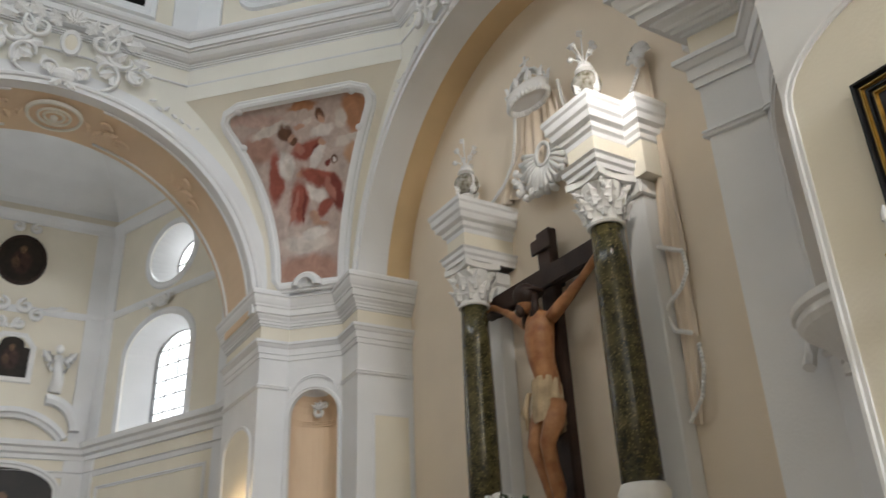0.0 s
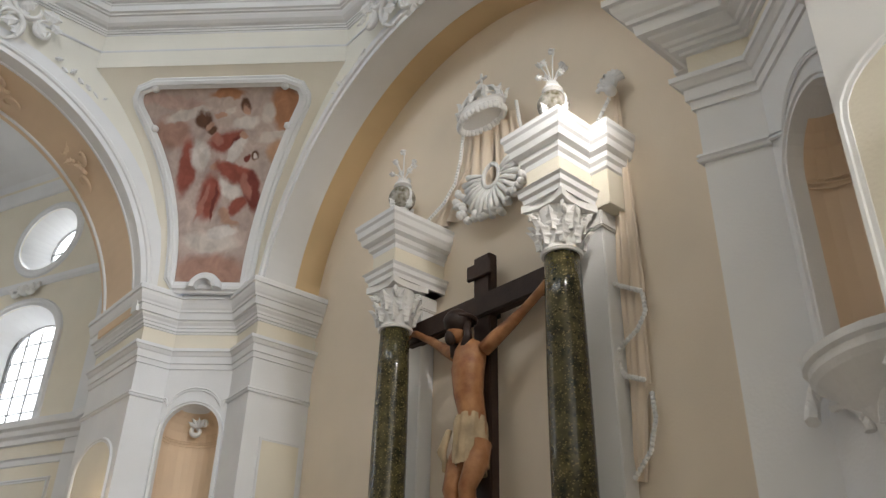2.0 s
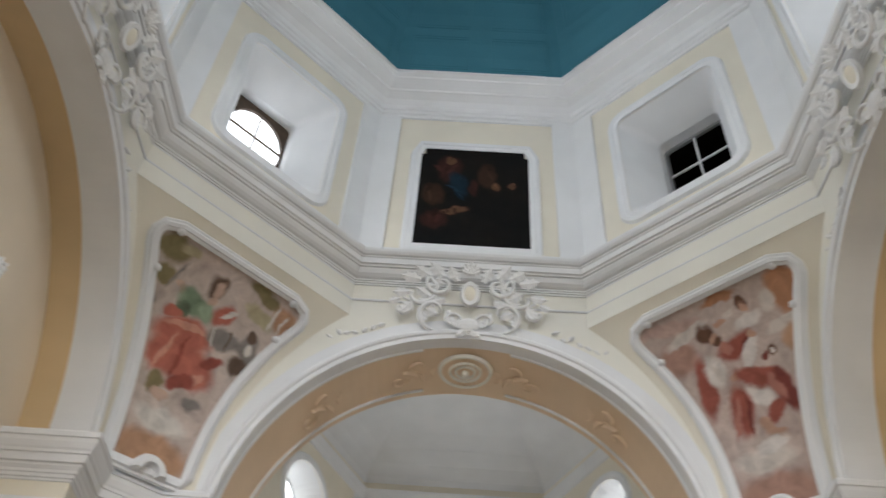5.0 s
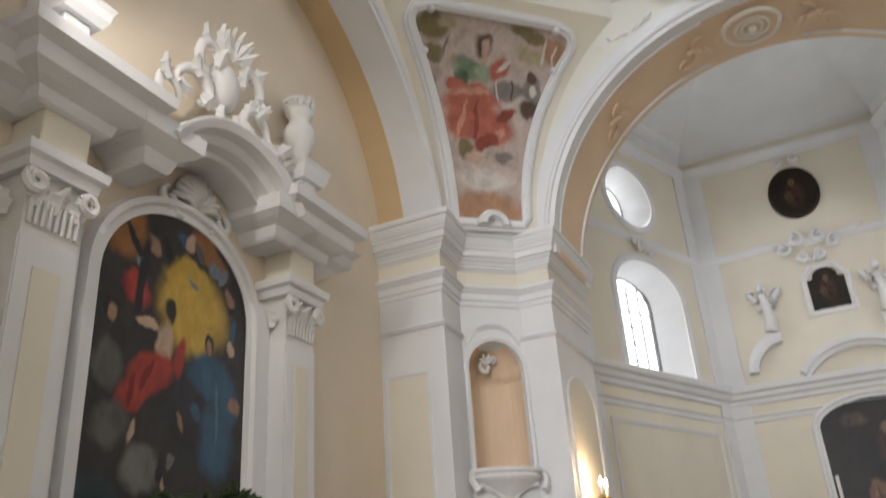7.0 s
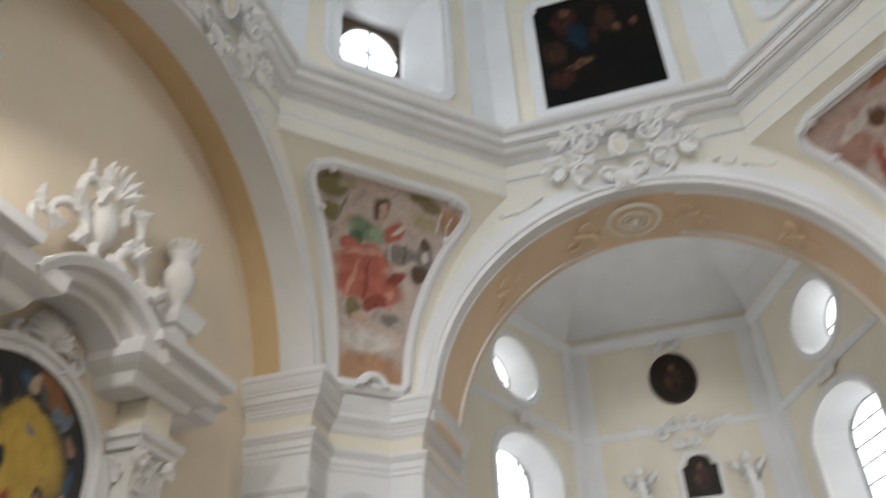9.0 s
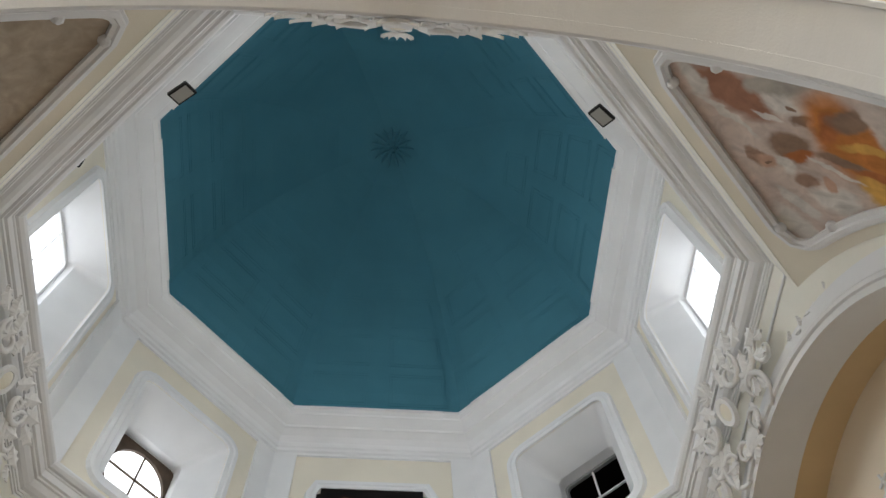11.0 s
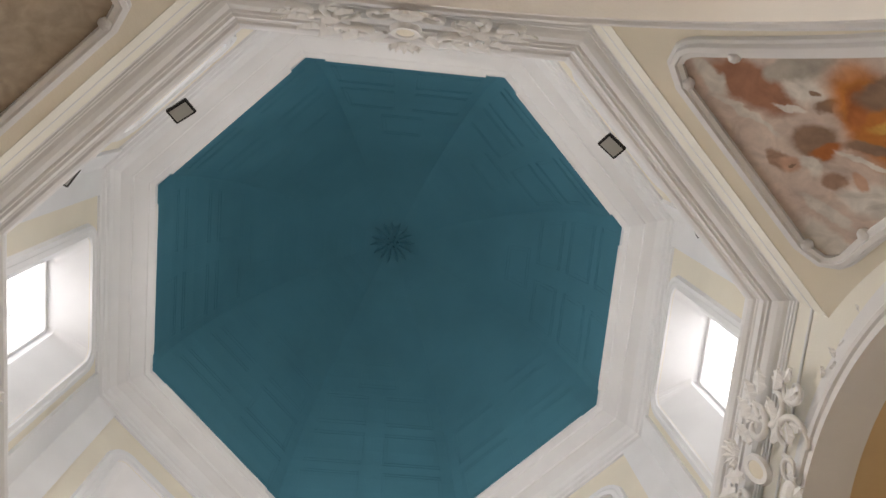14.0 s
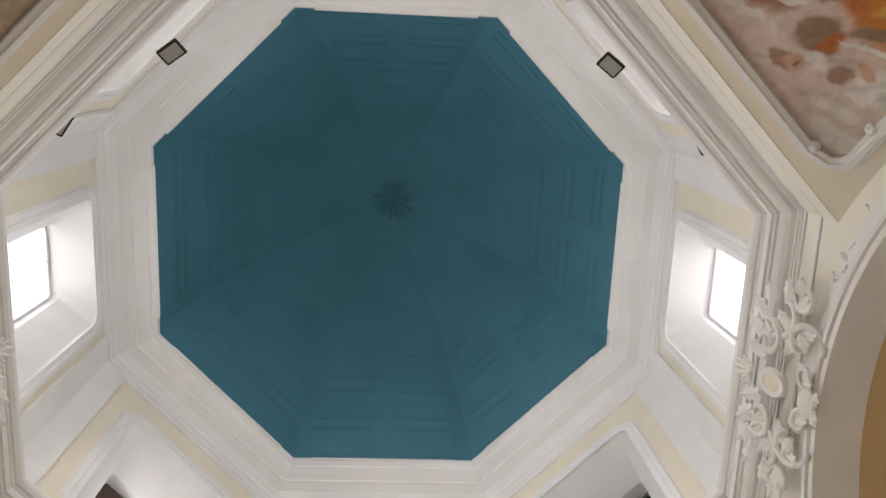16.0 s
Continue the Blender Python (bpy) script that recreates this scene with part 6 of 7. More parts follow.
PAINT = canvas_mat("altar_painting_paint", (0, 1), FORMS + WREATH + LOW[:1] + FORMS2 + LOW[1:],
                   [(0.020, 0.020, 0.020), (0.040, 0.036, 0.032), (0.44, 0.29, 0.05), (0.24, 0.105, 0.035), (0.14, 0.17, 0.20), (0.26, 0.155, 0.095), (0.42, 0.30, 0.21), (0.27, 0.035, 0.025), (0.03, 0.028, 0.035), (0.035, 0.085, 0.14), (0.085, 0.08, 0.07), (0.022, 0.04, 0.045), (0.22, 0.09, 0.03), (0.15, 0.018, 0.014), (0.075, 0.15, 0.19), (0.15, 0.14, 0.125)], 0.4, 0.05)
canvas("canvas", RG, -0.04, PAINT, pic2, W)
bm = bmesh.new()
frame_ring(bm, RG, 0.14, -0.10, 0.0, W)
part("frame", bm, WHITE, pic2, "white moulded stucco frame")
bm = bmesh.new()
part("sill", boxed(-0.92, 0.92, -0.14, 0.0, 1.84, 1.92, 0.012), WHITE, pic2, m=W)

for s in (-1, 1):
    cx = 1.08 if s > 0 else -1.34
    part("pilaster", boxed(cx - 0.20, cx + 0.20, -0.26, 0.0, 1.9, 3.60, 0.01), WHITE, altar2, m=W)
    part("pilaster_panel", boxed(cx + 0.0 - 0.09, cx + 0.09, -0.268, -0.262, 2.15, 3.42), CREAM, altar2, m=W)
    part("side_strip", boxed(*sorted((cx - s * 0.34, cx - s * 0.20)), -0.10, 0.0, 1.9, 3.9, 0.006), WHITE, altar2, m=W)
    part("pilaster_base", boxed(cx - 0.25, cx + 0.25, -0.31, 0.0, 1.72, 1.90, 0.02), WHITE, altar2, m=W)
    part("pedestal", boxed(cx - 0.32, cx + 0.32, -0.40, 0.0, 0, 1.72, 0.02), WHITE, altar2, m=W)
    # capital: fluted neck, leaves and volutes
    bm = bmesh.new()
    box(bm, cx - 0.19, cx + 0.19, -0.25, 0, 3.60, 3.98)
    for k in range(8):
        x = cx - 0.16 + 0.045 * k
        fl = bmesh.new()
        tube(fl, [W @ Vector((x, -0.262, 3.66)), W @ Vector((x, -0.275, 3.82))], 0.014, 6)
        part("flute", fl, STUCCO, altar2)
    bmesh.ops.transform(bm, matrix=W, verts=bm.verts)
    part("capital_block", bm, STUCCO, altar2)
    bm = bmesh.new()
    for k in (-1, 0, 1):
        leaf(bm, W @ Matrix.Translation((cx, -0.25, 0)), k * 0.14, 3.76, 90, 0.18, 0.06, 0, 0.09)
    for k in (-1, 1):
        cscroll(bm, W @ Matrix.Translation((cx, -0.25, 0)), k * 0.18, 3.90, 0.075, 90, -k * 1.6, 0.022, -0.04)
        leaf(bm, W @ Matrix.Translation((cx + k * 0.2, -0.12, 0)) @ turn(90 * k), 0, 3.72, 90, 0.20, 0.07, 0, 0.09)
    part("capital_leaves", bm, STUCCO, altar2)
    M = W @ Matrix.Translation((cx, 0, 0))
    step_block(altar2, "architrave", M, 0.20, -0.27, 0, [(0, 3.98), (0.04, 3.98), (0.05, 4.04), (0.08, 4.06), (0.09, 4.12), (0.0, 4.14)], WHITE)
    part("frieze_block", boxed(cx - 0.17, cx + 0.17, -0.27, 0.0, 4.12, 4.46, 0.006), CREAM, altar2, m=W)
    step_block(altar2, "cornice", M, 0.24, -0.30, 0, [(0, 4.40), (0.03, 4.41), (0.05, 4.48), (0.12, 4.50), (0.20, 4.54), (0.22, 4.64), (0.30, 4.68), (0.31, 4.76), (-0.2, 4.78)], WHITE)
    step_block(altar2, "end_cornice", W @ Matrix.Translation((cx + s * 0.34, 0, 0)), 0.14, -0.10, 0, [(0, 4.38), (0.04, 4.40), (0.12, 4.46), (0.22, 4.50), (0.23, 4.60), (0.30, 4.66), (-0.1, 4.67)], WHITE)
    # curved wing of the pediment and pedestal of the urn
    bm = bmesh.new()
    ring(bm, 4.62, [(0.34, -0.02), (0.34, -0.20), (0.40, -0.24), (0.44, -0.24), (0.46, -0.02)], *((0.0, 1.55) if s > 0 else (math.pi - 1.55, math.pi)), 14, W @ Matrix.Translation((cx + s * 0.10, 0, 0)))
    part("pediment_wing", bm, WHITE, altar2)
    part("urn_pedestal", boxed(cx + s * 0.06 - 0.10, cx + s * 0.06 + 0.10, -0.30, -0.06, 4.76, 5.15, 0.012), WHITE, altar2, m=W)
    step_block(altar2, "urn_pedestal_cap", W @ Matrix.Translation((cx + s * 0.06, 0, 0)), 0.13, -0.32, -0.04, [(0, 5.13), (0.02, 5.13), (0.05, 5.19), (0.06, 5.25), (0.08, 5.29), (-0.1, 5.30)], WHITE)
    urn = thing("urn", "white stucco urn with a flowered rim on the altar", "urn", W @ Matrix.Translation((cx + s * 0.06, -0.18, 5.30)), "altar urns")
    bm = bmesh.new()
    lathe(bm, [(0.09, 0), (0.09, 0.04), (0.05, 0.08), (0.045, 0.12), (0.10, 0.17), (0.15, 0.28), (0.16, 0.38), (0.12, 0.46), (0.09, 0.50), (0.10, 0.56), (0.13, 0.60), (0.13, 0.64), (0.03, 0.64)], 22)
    part("body", bm, STUCCO, urn, smooth=True)
    bm = bmesh.new()
    for k in range(12):
        a = k * 0.5236
        cscroll(bm, Matrix.Rotation(a, 4, "Z") @ Matrix.Translation((0, -0.11, 0)), 0, 0.68, 0.05, 270, 1.2, 0.012, 0)
        leaf(bm, Matrix.Rotation(a + 0.26, 4, "Z") @ Matrix.Translation((0, -0.10, 0)), 0, 0.62, 90, 0.14, 0.03, 0, 0.02)
    part("flower_rim", bm, STUCCO, urn)

# centre: raised arch of the cornice with a shell under it and a stucco crest on it
bm = bmesh.new()
ring(bm, 4.10, [(0.66, -0.02), (0.66, -0.30), (0.70, -0.31), (0.72, -0.40), (0.78, -0.43), (0.80, -0.52), (0.86, -0.55), (0.88, -0.55), (0.90, -0.02)], radians(33), radians(147), 32, W)
part("cornice_arch", bm, WHITE, altar2)
for s in (-1, 1):
    bm = bmesh.new()
    M = W @ Matrix.Translation((s * 0.70, 0, 0))
    step_block(altar2, "cornice_return", M, 0.10, -0.34, 0, [(0, 4.36), (0.02, 4.38), (0.05, 4.46), (0.12, 4.50), (0.17, 4.54), (0.18, 4.66), (-0.1, 4.67)], WHITE)
for k in range(11):
    a = radians(8 + 164 * k / 10)
    bm = bmesh.new()
    tube(bm, [W @ Vector((0.03 * math.cos(a), -0.06, 4.44)), W @ Vector((0.13 * math.cos(a), -0.11, 4.44 + 0.15 * math.sin(a))), W @ Vector((0.25 * math.cos(a), -0.06, 4.44 + 0.27 * math.sin(a)))], 0.026, 6)
    part("shell_rib", bm, STUCCO, altar2, "", True)
for s in (-1, 1):
    scroll_part(altar2, W, s * 0.28, 4.42, 0.09, 90, -s * 1.0, 0.026, -0.05)
    leaf_part(altar2, W, s * 0.30, 4.42, 270 - s * 50, 0.22, 0.05, -0.03, 0.03)
K = W @ Matrix.Translation((0.04, -0.20, 0.16))
bm = bmesh.new()
blob(bm, K @ Vector((0, 0, 5.36)), 0.13, 0.17, 0.24, None, 14)
part("crest_boss", bm, STUCCO, altar2, "", True)
for s in (-1, 1):
    scroll_part(altar2, K, s * 0.32, 5.10, 0.24, 90 - s * 100, s * 0.75, 0.034, -0.05)
    scroll_part(altar2, K, s * 0.22, 5.48, 0.19, 270, s * 0.8, 0.032, -0.08)
    scroll_part(altar2, K, s * 0.62, 4.98, 0.14, 180 if s > 0 else 0, -s * 0.8, 0.028, -0.03)
    for x, z, a, l in ((0.10, 5.60, 70, 0.26), (0.22, 5.55, 40, 0.24), (0.26, 5.34, 0, 0.22), (0.20, 5.12, -50, 0.26), (0.42, 5.06, -20, 0.24), (0.64, 5.02, 50, 0.20), (0.08, 5.10, -80, 0.24), (0.16, 5.42, 100, 0.2), (0.34, 5.22, 60, 0.2)):
        leaf_part(altar2, K, s * x, z, a if s > 0 else 180 - a, l, 0.07, -0.08, 0.06)
for k in range(5):
    leaf_part(altar2, K, 0, 5.58, 90 + (k - 2) * 26, 0.28, 0.05, -0.10, 0.10)

tagged(part("altar_table", boxed(-1.2, 1.2, -1.0, -0.55, 0, 1.30, 0.02), WHITE, None, "", False, W), "plain white stone side altar table", "altar table")
tagged(part("altar_shelf", boxed(-1.15, 1.15, -0.55, -0.26, 0, 1.62, 0.015), WHITE, None, "", False, W), "white stepped shelf behind the side altar", "shelf")
tagged(part("flower_block", boxed(-0.30, 0.08, -0.50, -0.28, 1.62, 1.76, 0.015), WHITE, None, "", False, W), "small white block under the flower pot", "block")
leafy("potted_plant", "potted plant with dark green leaves before the painting", W @ Matrix.Translation((-0.13, -0.40, 1.76)), 0.26, 0.36, 60, 0.12, 0.19, 0, 11, 0.13)
leafy("flower_vase", "bunch of pale flowers on the side altar", W @ Matrix.Translation((-0.62, -0.72, 1.30)), 0.18, 0.22, 40, 0.08, 0.12, 16, 12, 0.09)
for x, h in ((-0.93, 0.36), (-0.36, 0.36), (0.66, 0.30)):
    c = thing("candle", "white altar candle on a small gilt foot", "candle", W @ Matrix.Translation((x, -0.42, 1.62)), "side altar candles")
    bm = bmesh.new()
    lathe(bm, [(0.05, 0), (0.05, 0.02), (0.02, 0.04), (0.03, 0.06)], 14)
    part("foot", bm, GOLD, c)
    bm = bmesh.new()
    lathe(bm, [(0.022, 0.06), (0.022, 0.06 + h), (0.004, 0.065 + h)], 12)
    part("wax", bm, STUCCO, c)
tagged(part("grey_box", boxed(2.28, 2.40, -0.30, -0.18, 1.80, 2.28, 0.01), GREY, None, "", False, W), "grey upright loudspeaker box beside the altar", "loudspeaker")
tagged(part("side_cabinet", boxed(2.0, 2.55, -0.45, 0.0, 0, 1.80, 0.03), WHITE, None, "", False, W), "white cabinet standing by the chapel wall", "cabinet")

# ---- chancel: cornice, strips, pictures, statue niches, high altar ----
CHX = 0.14
path = CH[1:-1]
bm = bmesh.new()
sweep(bm, path, [(0, 4.14), (0.02, 4.15), (0.03, 4.22), (0.06, 4.24), (0.0, 4.26)])
struct("trim_chancel_architrave", bm, WHITE, "white moulding round the chancel", "moulding")
bm = bmesh.new()
sweep(bm, path, [(0, 4.44), (0.05, 4.45), (0.06, 4.52), (0.12, 4.55), (0.14, 4.62), (0.20, 4.65), (0.22, 4.74), (0.0, 4.76)])
struct("cornice_chancel", bm, WHITE, "white cornice running round the chancel walls", "cornice")
bm = bmesh.new()
sweep(bm, path, [(0, 7.08), (0.02, 7.09), (0.05, 7.14), (0.06, 7.20), (0.0, 7.22)])
struct("trim_chancel_upper", bm, WHITE, "upper white moulding round the chancel", "moulding")
bm = bmesh.new()
sweep(bm, path, [(0, 8.90), (0.03, 8.91), (0.06, 8.98), (0.10, 9.04), (0.12, 9.10), (0.0, 9.14)])
struct("trim_chancel_top", bm, WHITE, "white moulding below the chancel vault", "moulding")
for i in range(1, 6):
    M, L = seg_pose(CH[i], CH[i + 1])
    for a, b in ((0.0, 0.34), (L - 0.34, L)):
        bm = bmesh.new()
        box(bm, a, b, -0.035, 0.002, 0, 9.0, M)
        struct("trim_strip", bm, WHITE, "flat white pilaster strip on the chancel wall", "pilaster")
    if i in (2, 4):
        c = L / 2
        ca = c + CHIN * (1 if i == 2 else -1)
        for rg in (arched(ca - 0.95, ca + 0.95, 4.78, 6.76, 0.62), ellipse(c, 7.98, 0.66, 0.57)):
            bm = bmesh.new()
            frame_ring(bm, rg, 0.14, -0.03, 0.0, M)
            struct("trim_window_surround", bm, WHITE, "white moulded window surround", "moulding")
        bm = bmesh.new()
        for s in (-1, 1):
            cscroll(bm, M, ca + s * 0.18, 7.02, 0.10, 90, s * 1.3, 0.03, -0.06)
            leaf(bm, M, ca + s * 0.2, 7.02, 90 - s * 70, 0.24, 0.06, -0.04, 0.04)
        blob(bm, M @ Vector((ca, -0.06, 7.03)), 0.09, 0.09, 0.10)
        tagged(part("window_crest", bm, STUCCO), "small stucco crest over the chancel window", "ornament", "chancel window crests")
        lead = [(ca + x - 0.008, ca + x + 0.008, 4.86, 6.52) for x in (-0.32, 0.0, 0.32)] + [(ca - 0.64, ca + 0.64, z - 0.008, z + 0.008) for z in (5.15, 5.44, 5.73, 6.02, 6.31)]
        for rg, bars in ((arched(ca - 0.64, ca + 0.64, 4.86, 6.60, 0.46), lead), (ellipse(c, 7.98, 0.46, 0.43), ((c - 0.010, c + 0.010, 7.55, 8.41), (c - 0.46, c + 0.46, 7.97, 7.99)))):
            win = tagged(new("window_chancel"), "white daylit chancel window with thin bars", "window", "", "structure")
            bm = bmesh.new()
            frame_ring(bm, rg, 0.05, 0.44, 0.5, M)
            wf = part("window_frame", bm, GREY, win)
            for x0, x1, z0, z1 in bars:
                bm = bmesh.new()
                box(bm, x0, x1, 0.45, 0.475, z0, z1, M)
                part("glazing_bar", bm, GREY, wf)
        # panel on the lower wall
        bm = bmesh.new()
        frame_ring(bm, [(0.55, 0.8), (L - 0.55, 0.8), (L - 0.55, 3.9), (0.55, 3.9)], 0.06, -0.03, 0.0, M)
        struct("trim_wall_panel", bm, WHITE, "white moulded wall panel edge", "moulding")

N = Matrix.Translation((CHX, 10.3, 0))
OLD = canvas_mat("old_portrait_paint", (0, 1), [(0.5, 0.45, 0.26, 0.30, 0, 2), (0.5, 0.72, 0.09, 0.10, 0, 3), (0.38, 0.42, 0.10, 0.14, 20, 4)], [(0.010, 0.008, 0.006), (0.03, 0.022, 0.014), (0.05, 0.025, 0.018), (0.14, 0.08, 0.045), (0.09, 0.05, 0.03)], 0.4)
HIGH = canvas_mat("high_altar_paint", (0, 1), [(0.55, 0.62, 0.12, 0.16, 0, 2), (0.55, 0.76, 0.05, 0.05, 0, 3), (0.35, 0.30, 0.10, 0.12, 0, 3), (0.62, 0.32, 0.16, 0.10, 0, 2), (0.30, 0.85, 0.12, 0.06, 0, 4)], [(0.008, 0.007, 0.006), (0.022, 0.017, 0.012), (0.05, 0.02, 0.016), (0.16, 0.09, 0.05), (0.06, 0.04, 0.025)], 0.4)
o = thing("oval_painting", "dark oval portrait painting high on the chancel wall", "painting")
canvas("canvas", ellipse(0, 8.12, 0.38, 0.45), -0.03, OLD, o, N)
bm = bmesh.new()
frame_ring(bm, ellipse(0, 8.12, 0.38, 0.45), 0.06, -0.06, 0.0, N)
part("frame", bm, WOODDARK, o)
o = thing("small_painting", "small dark painting with an arched top on the chancel wall", "painting")
N2 = N @ Matrix.Translation((0.12, 0, 0))
rg = [(-0.30, 5.86), (0.30, 5.86), (0.30, 6.40), (0.20, 6.42)] + [(0.20 * math.cos(math.pi * k / 8), 6.45 + 0.15 * math.sin(math.pi * k / 8)) for k in range(9)] + [(-0.20, 6.42), (-0.30, 6.40)]
canvas("canvas", rg, -0.03, OLD, o, N2)
bm = bmesh.new()
frame_ring(bm, [(-0.30, 5.86), (0.30, 5.86), (0.30, 6.42), (0.16, 6.60), (-0.16, 6.60), (-0.30, 6.42)], 0.10, -0.05, 0.0, N2)
part("frame", bm, STUCCO, o)
o = thing("high_altar_painting", "large dark arched painting above the high altar", "painting")
N3 = N @ Matrix.Translation((0.30, 0, 0))
rg = arched(-0.86, 0.86, 2.15, 4.28, 0.40, 18)
canvas("canvas", rg, -0.04, HIGH, o, N3)
bm = bmesh.new()
frame_ring(bm, rg, 0.13, -0.09, 0.0, N3)
part("frame", bm, WHITE, o)
# arched cornice, side scrolls, stucco figures in relief as plain shapes
bm = bmesh.new()
ring(bm, 4.10, [(1.02, -0.02), (1.02, -0.16), (1.08, -0.18), (1.10, -0.26), (1.18, -0.28), (1.20, -0.02)], radians(38), radians(142), 26, N3)
struct("trim_altar_arch", bm, WHITE, "curved white cornice over the high altar painting", "moulding")
for s in (-1, 1):
    bm = bmesh.new()
    ring(bm, 4.94, [(0.46, -0.02), (0.46, -0.20), (0.54, -0.24), (0.62, -0.24), (0.64, -0.02)], *((math.pi * 0.5, math.pi) if s < 0 else (0, math.pi * 0.5)), 14, N @ Matrix.Translation((s * 0.80, 0, 0)))
    bmesh.ops.recalc_face_normals(bm, faces=bm.faces)
    struct("trim_pediment_scroll", bm, WHITE, "curved half pediment of white plaster", "moulding")
    bm = bmesh.new()
    F = N @ Matrix.Translation((s * 0.92, -0.12, 5.62))
    tube(bm, [F @ Vector(p) for p in ((0, 0, 0), (0.03, -0.03, 0.25), (0, -0.02, 0.5), (-0.02, -0.02, 0.68))], 0.11, 9, lambda f: 1.1 - 0.45 * f)
    blob(bm, F @ Vector((-0.02, -0.04, 0.80)), 0.075, 0.08, 0.09)
    for q in (-1, 1):
        tube(bm, [F @ Vector((q * 0.06, -0.03, 0.62)), F @ Vector((q * 0.17, -0.08, 0.48)), F @ Vector((q * 0.10, -0.12, 0.36))], 0.035, 6)
        leaf(bm, F, q * 0.1, 0.55, 90 - q * 40, 0.34, 0.08, 0.04, 0.02)
    tagged(part("stucco_statue", bm, STUCCO, None, "", True), "small white stucco statue on the pediment", "statue", "pediment statues")
crest = thing("wall_crest", "stucco scrolls between the chancel pictures", "ornament")
for s in (-1, 1):
    for x, z, r in ((0.2, 7.2, 0.14), (0.42, 7.05, 0.12), (0.16, 6.85, 0.10)):
        scroll_part(crest, N, s * x, z, r, 90, s * 1.2, 0.035, -0.06)
    leaf_part(crest, N, s * 0.5, 7.16, 90 - s * 80, 0.5, 0.06, -0.05, 0.04)
    leaf_part(crest, N, s * 0.15, 6.9, 270 - s * 40, 0.24, 0.06, -0.05, 0.04)
    scroll_part(crest, N, s * 0.16, 8.78, 0.10, 90, s * 1.2, 0.03, -0.06)

# high altar with candlesticks, vases and greenery
H = Matrix.Translation((0.1, 7.6, 0))
bm = bmesh.new()
for x0, x1, y0, y1, z0, z1 in ((-2.6, 2.6, -0.6, 1.2, 0, 0.18), (-2.3, 2.3, -0.3, 1.2, 0.18, 0.36), (-1.75, 1.75, 0.0, 0.9, 0.36, 1.40), (-1.75, 1.75, 0.35, 0.9, 1.40, 1.62)):
    box(bm, x0, x1, y0, y1, z0, z1, H)
tagged(part("high_altar", bm, WHITE), "white marble high altar on steps", "altar")


def candlestick(x, y, z, h, candle):
    c = thing("candlestick", "tall gilt brass altar candlestick", "candlestick", H @ Matrix.Translation((x, y, z)), "high altar candlesticks")
    bm = bmesh.new()
    lathe(bm, [(0.08, 0), (0.085, 0.03), (0.035, 0.06), (0.018, 0.12), (0.045, h * 0.20), (0.018, h * 0.27), (0.012, h * 0.36), (0.034, h * 0.44), (0.012, h * 0.52), (0.012, h * 0.78), (0.028, h * 0.84), (0.011, h * 0.88), (0.055, h * 0.95), (0.062, h), (0.02, h)], 16)
    part("stem", bm, GOLD, c, smooth=True)
    bm = bmesh.new()
    lathe(bm, [(0.022, h), (0.022, h + candle), (0.004, h + candle + 0.01)], 10)
    part("candle", bm, STUCCO, c)


for x, cd in ((-1.42, 0.05), (-0.95, 0.05), (-0.45, 0.42), (0.55, 0.42), (1.05, 0.05), (1.5, 0.05)):
    candlestick(x, 0.55, 1.62, 0.86, cd)
for x in (-1.15, -0.68, -0.22):
    candlestick(x, 0.15, 1.40, 0.36, 0.36)
v = thing("planter", "dark copper pot on a carved white pedestal", "planter", H @ Matrix.Translation((-1.82, -0.05, 0.36)))
bm = bmesh.new()
lathe(bm, [(0.20, 0), (0.20, 0.10), (0.13, 0.16), (0.12, 0.9), (0.17, 1.0), (0.20, 1.2), (0.22, 1.25), (0.22, 1.32)], 18)
for s in (-1, 1):
    cscroll(bm, Matrix.Translation((0, -0.14, 0)), s * 0.12, 1.08, 0.09, 90, s * 1.3, 0.03, 0)
part("pedestal", bm, STUCCO, v)
bm = bmesh.new()
lathe(bm, [(0.11, 1.32), (0.17, 1.40), (0.185, 1.52), (0.175, 1.60), (0.19, 1.62), (0.19, 1.65), (0.15, 1.65)], 22)
part("pot", bm, mat("copper_pot", (0.10, 0.035, 0.02), 0.45, 0.6, vary=0.3, scale=14), v, "dark copper pot", True)
for x in (-1.3, -0.8, -0.3, 0.25):
    leafy("altar_greenery", "low green leaf arrangement on the high altar", H @ Matrix.Translation((x, 0.12, 1.40)), 0.24, 0.10, 60, 0.07, 0.08, 8, 20 + int(x * 10), 0.09)
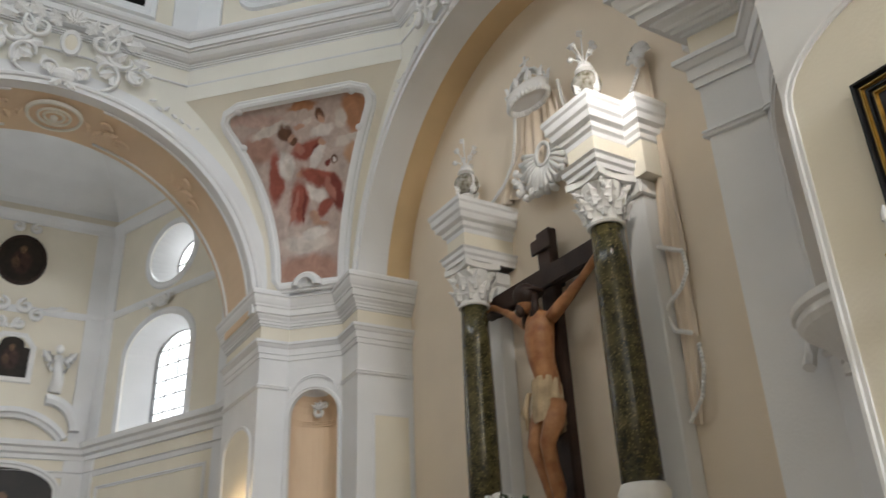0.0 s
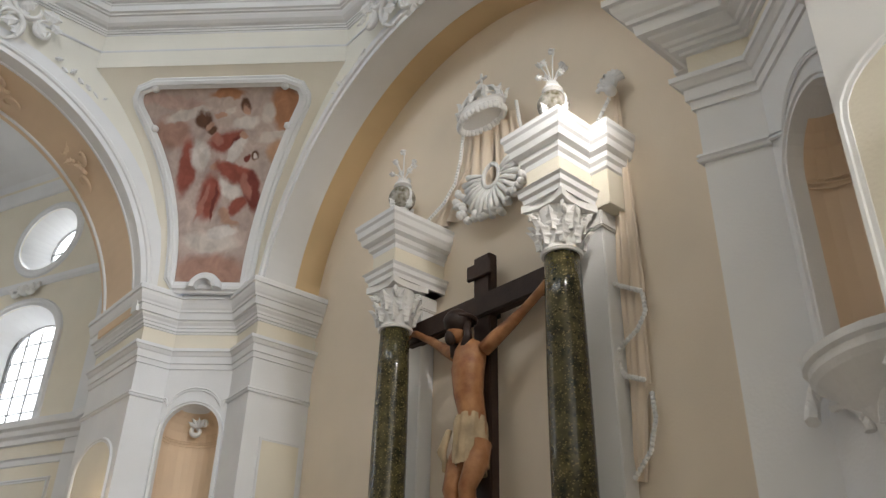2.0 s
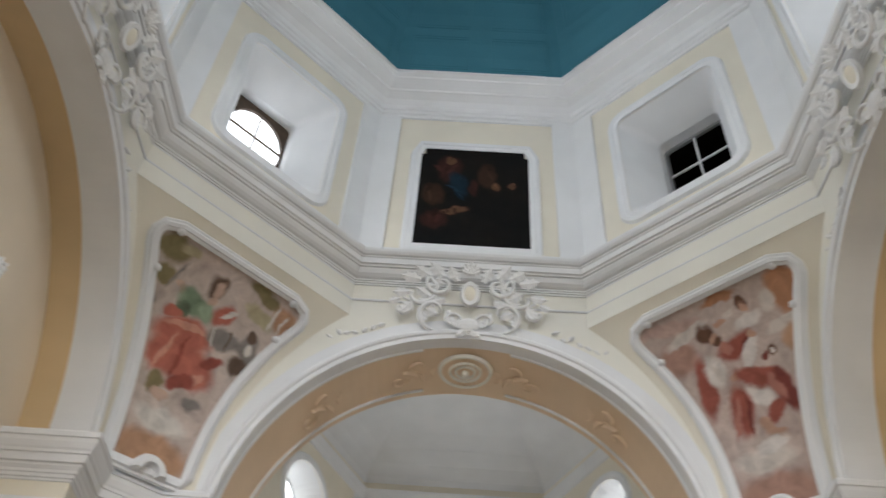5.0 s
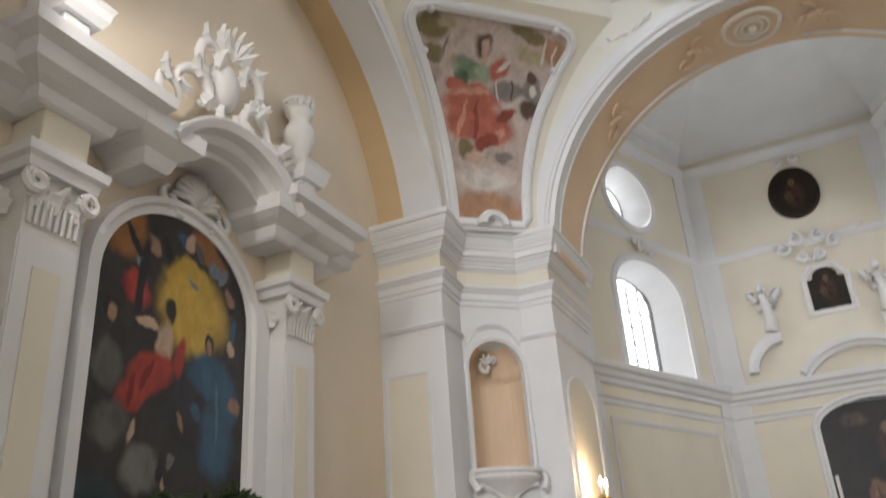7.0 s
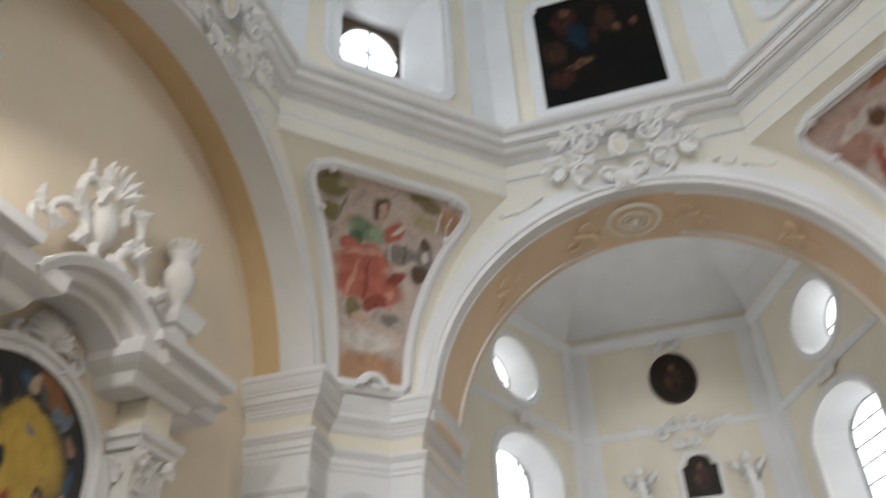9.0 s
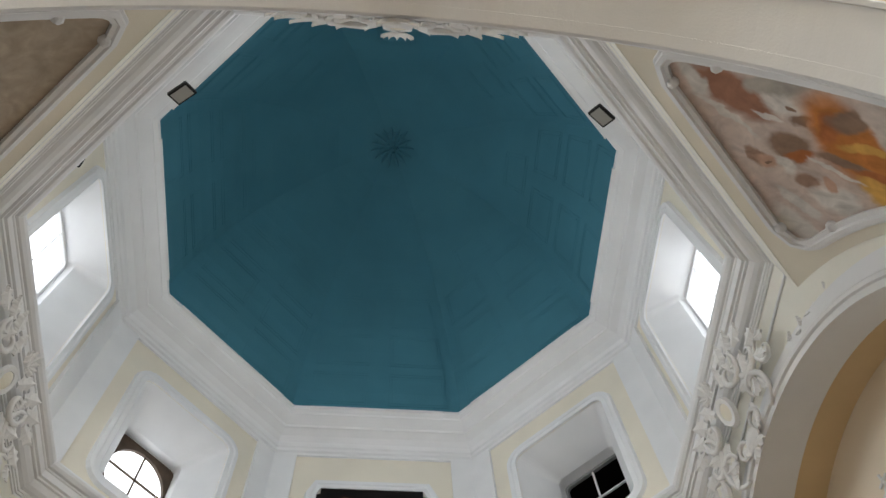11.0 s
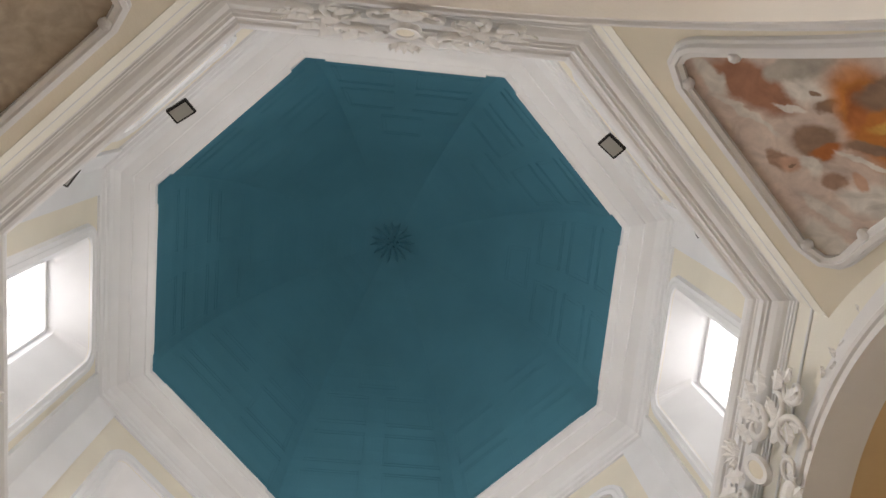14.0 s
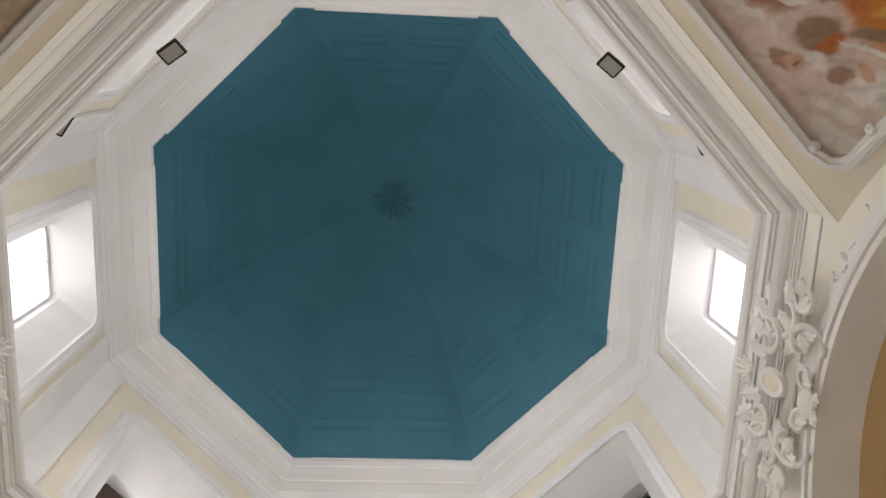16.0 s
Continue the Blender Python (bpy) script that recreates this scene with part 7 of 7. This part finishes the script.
# standing draped statue beside the altar, one plain shape
bm = bmesh.new()
S = H @ Matrix.Translation((0.32, -0.9, 0.36))
prof = [(0.30, 0.0), (0.34, 0.3), (0.32, 0.8), (0.26, 1.3), (0.22, 1.6), (0.19, 1.75), (0.12, 1.86), (0.13, 1.95), (0.12, 2.03)]
lathe(bm, prof, 24, S)
body_n = len(bm.faces)
lathe(bm, [(0.11, 2.03), (0.13, 2.08), (0.16, 2.18), (0.09, 2.24), (0.03, 2.28)], 16, S)
for k in range(8):
    a = k * 0.785
    tube(bm, [S @ Vector((0.13 * math.cos(a), 0.13 * math.sin(a), 2.1)), S @ Vector((0.16 * math.cos(a), 0.16 * math.sin(a), 2.22)), S @ Vector((0.02 * math.cos(a), 0.02 * math.sin(a), 2.36))], 0.018, 5)
me = finish("draped_statue", bm, mat("black_gold_cloth", (0.012, 0.011, 0.012), 0.6, vary=0.2, scale=14, second=(0.20, 0.13, 0.03)), True)
me.materials.append(GOLD)
for i, p in enumerate(me.polygons):
    p.material_index = 0 if i < body_n else 1
tagged(new("draped_statue", me), "statue in a black and gold cloak with a gilt crown", "statue")

# ---- nave side: framed painting on the south-east pier ----
J = face_in(2.59, -4.52, -0.10, 270)
o = thing("framed_painting", "dark painting in a black and gilt frame with gilt cross", "painting")
canvas("canvas", [(-0.24, 2.93), (0.24, 2.93), (0.24, 3.44), (-0.24, 3.44)], -0.02, canvas_mat("pier_painting_paint", (0, 1), [(0.45, 0.5, 0.2, 0.3, 0, 2), (0.45, 0.8, 0.09, 0.09, 0, 3), (0.75, 0.6, 0.2, 0.3, 0, 4)], [(0.01, 0.012, 0.016), (0.03, 0.03, 0.035), (0.06, 0.06, 0.07), (0.16, 0.10, 0.05), (0.02, 0.035, 0.05)], 0.35), o, J)
bm = bmesh.new()
sq = lambda w, z0, z1: [(-w, z0), (w, z0), (w, z1), (-w, z1)]
frame_ring(bm, sq(0.24, 2.93, 3.44), 0.015, -0.045, -0.01, J)
part("gilt_slip", bm, GOLD, o, "gilt inner slip")
bm = bmesh.new()
frame_ring(bm, sq(0.256, 2.914, 3.456), 0.032, -0.04, -0.01, J)
part("inner_frame", bm, BLACK, o)
bm = bmesh.new()
frame_ring(bm, sq(0.289, 2.881, 3.489), 0.014, -0.045, -0.01, J)
part("gilt_band", bm, GOLD, o, "gilt band")
bm = bmesh.new()
frame_ring(bm, sq(0.304, 2.866, 3.504), 0.03, -0.055, 0.0, J)
part("outer_frame", bm, BLACK, o)
bm = bmesh.new()
box(bm, -0.008, 0.008, -0.04, -0.025, 3.53, 3.62, J)
box(bm, -0.03, 0.03, -0.04, -0.025, 3.58, 3.596, J)
part("gilt_cross", bm, GOLD, o, "small gilt cross")
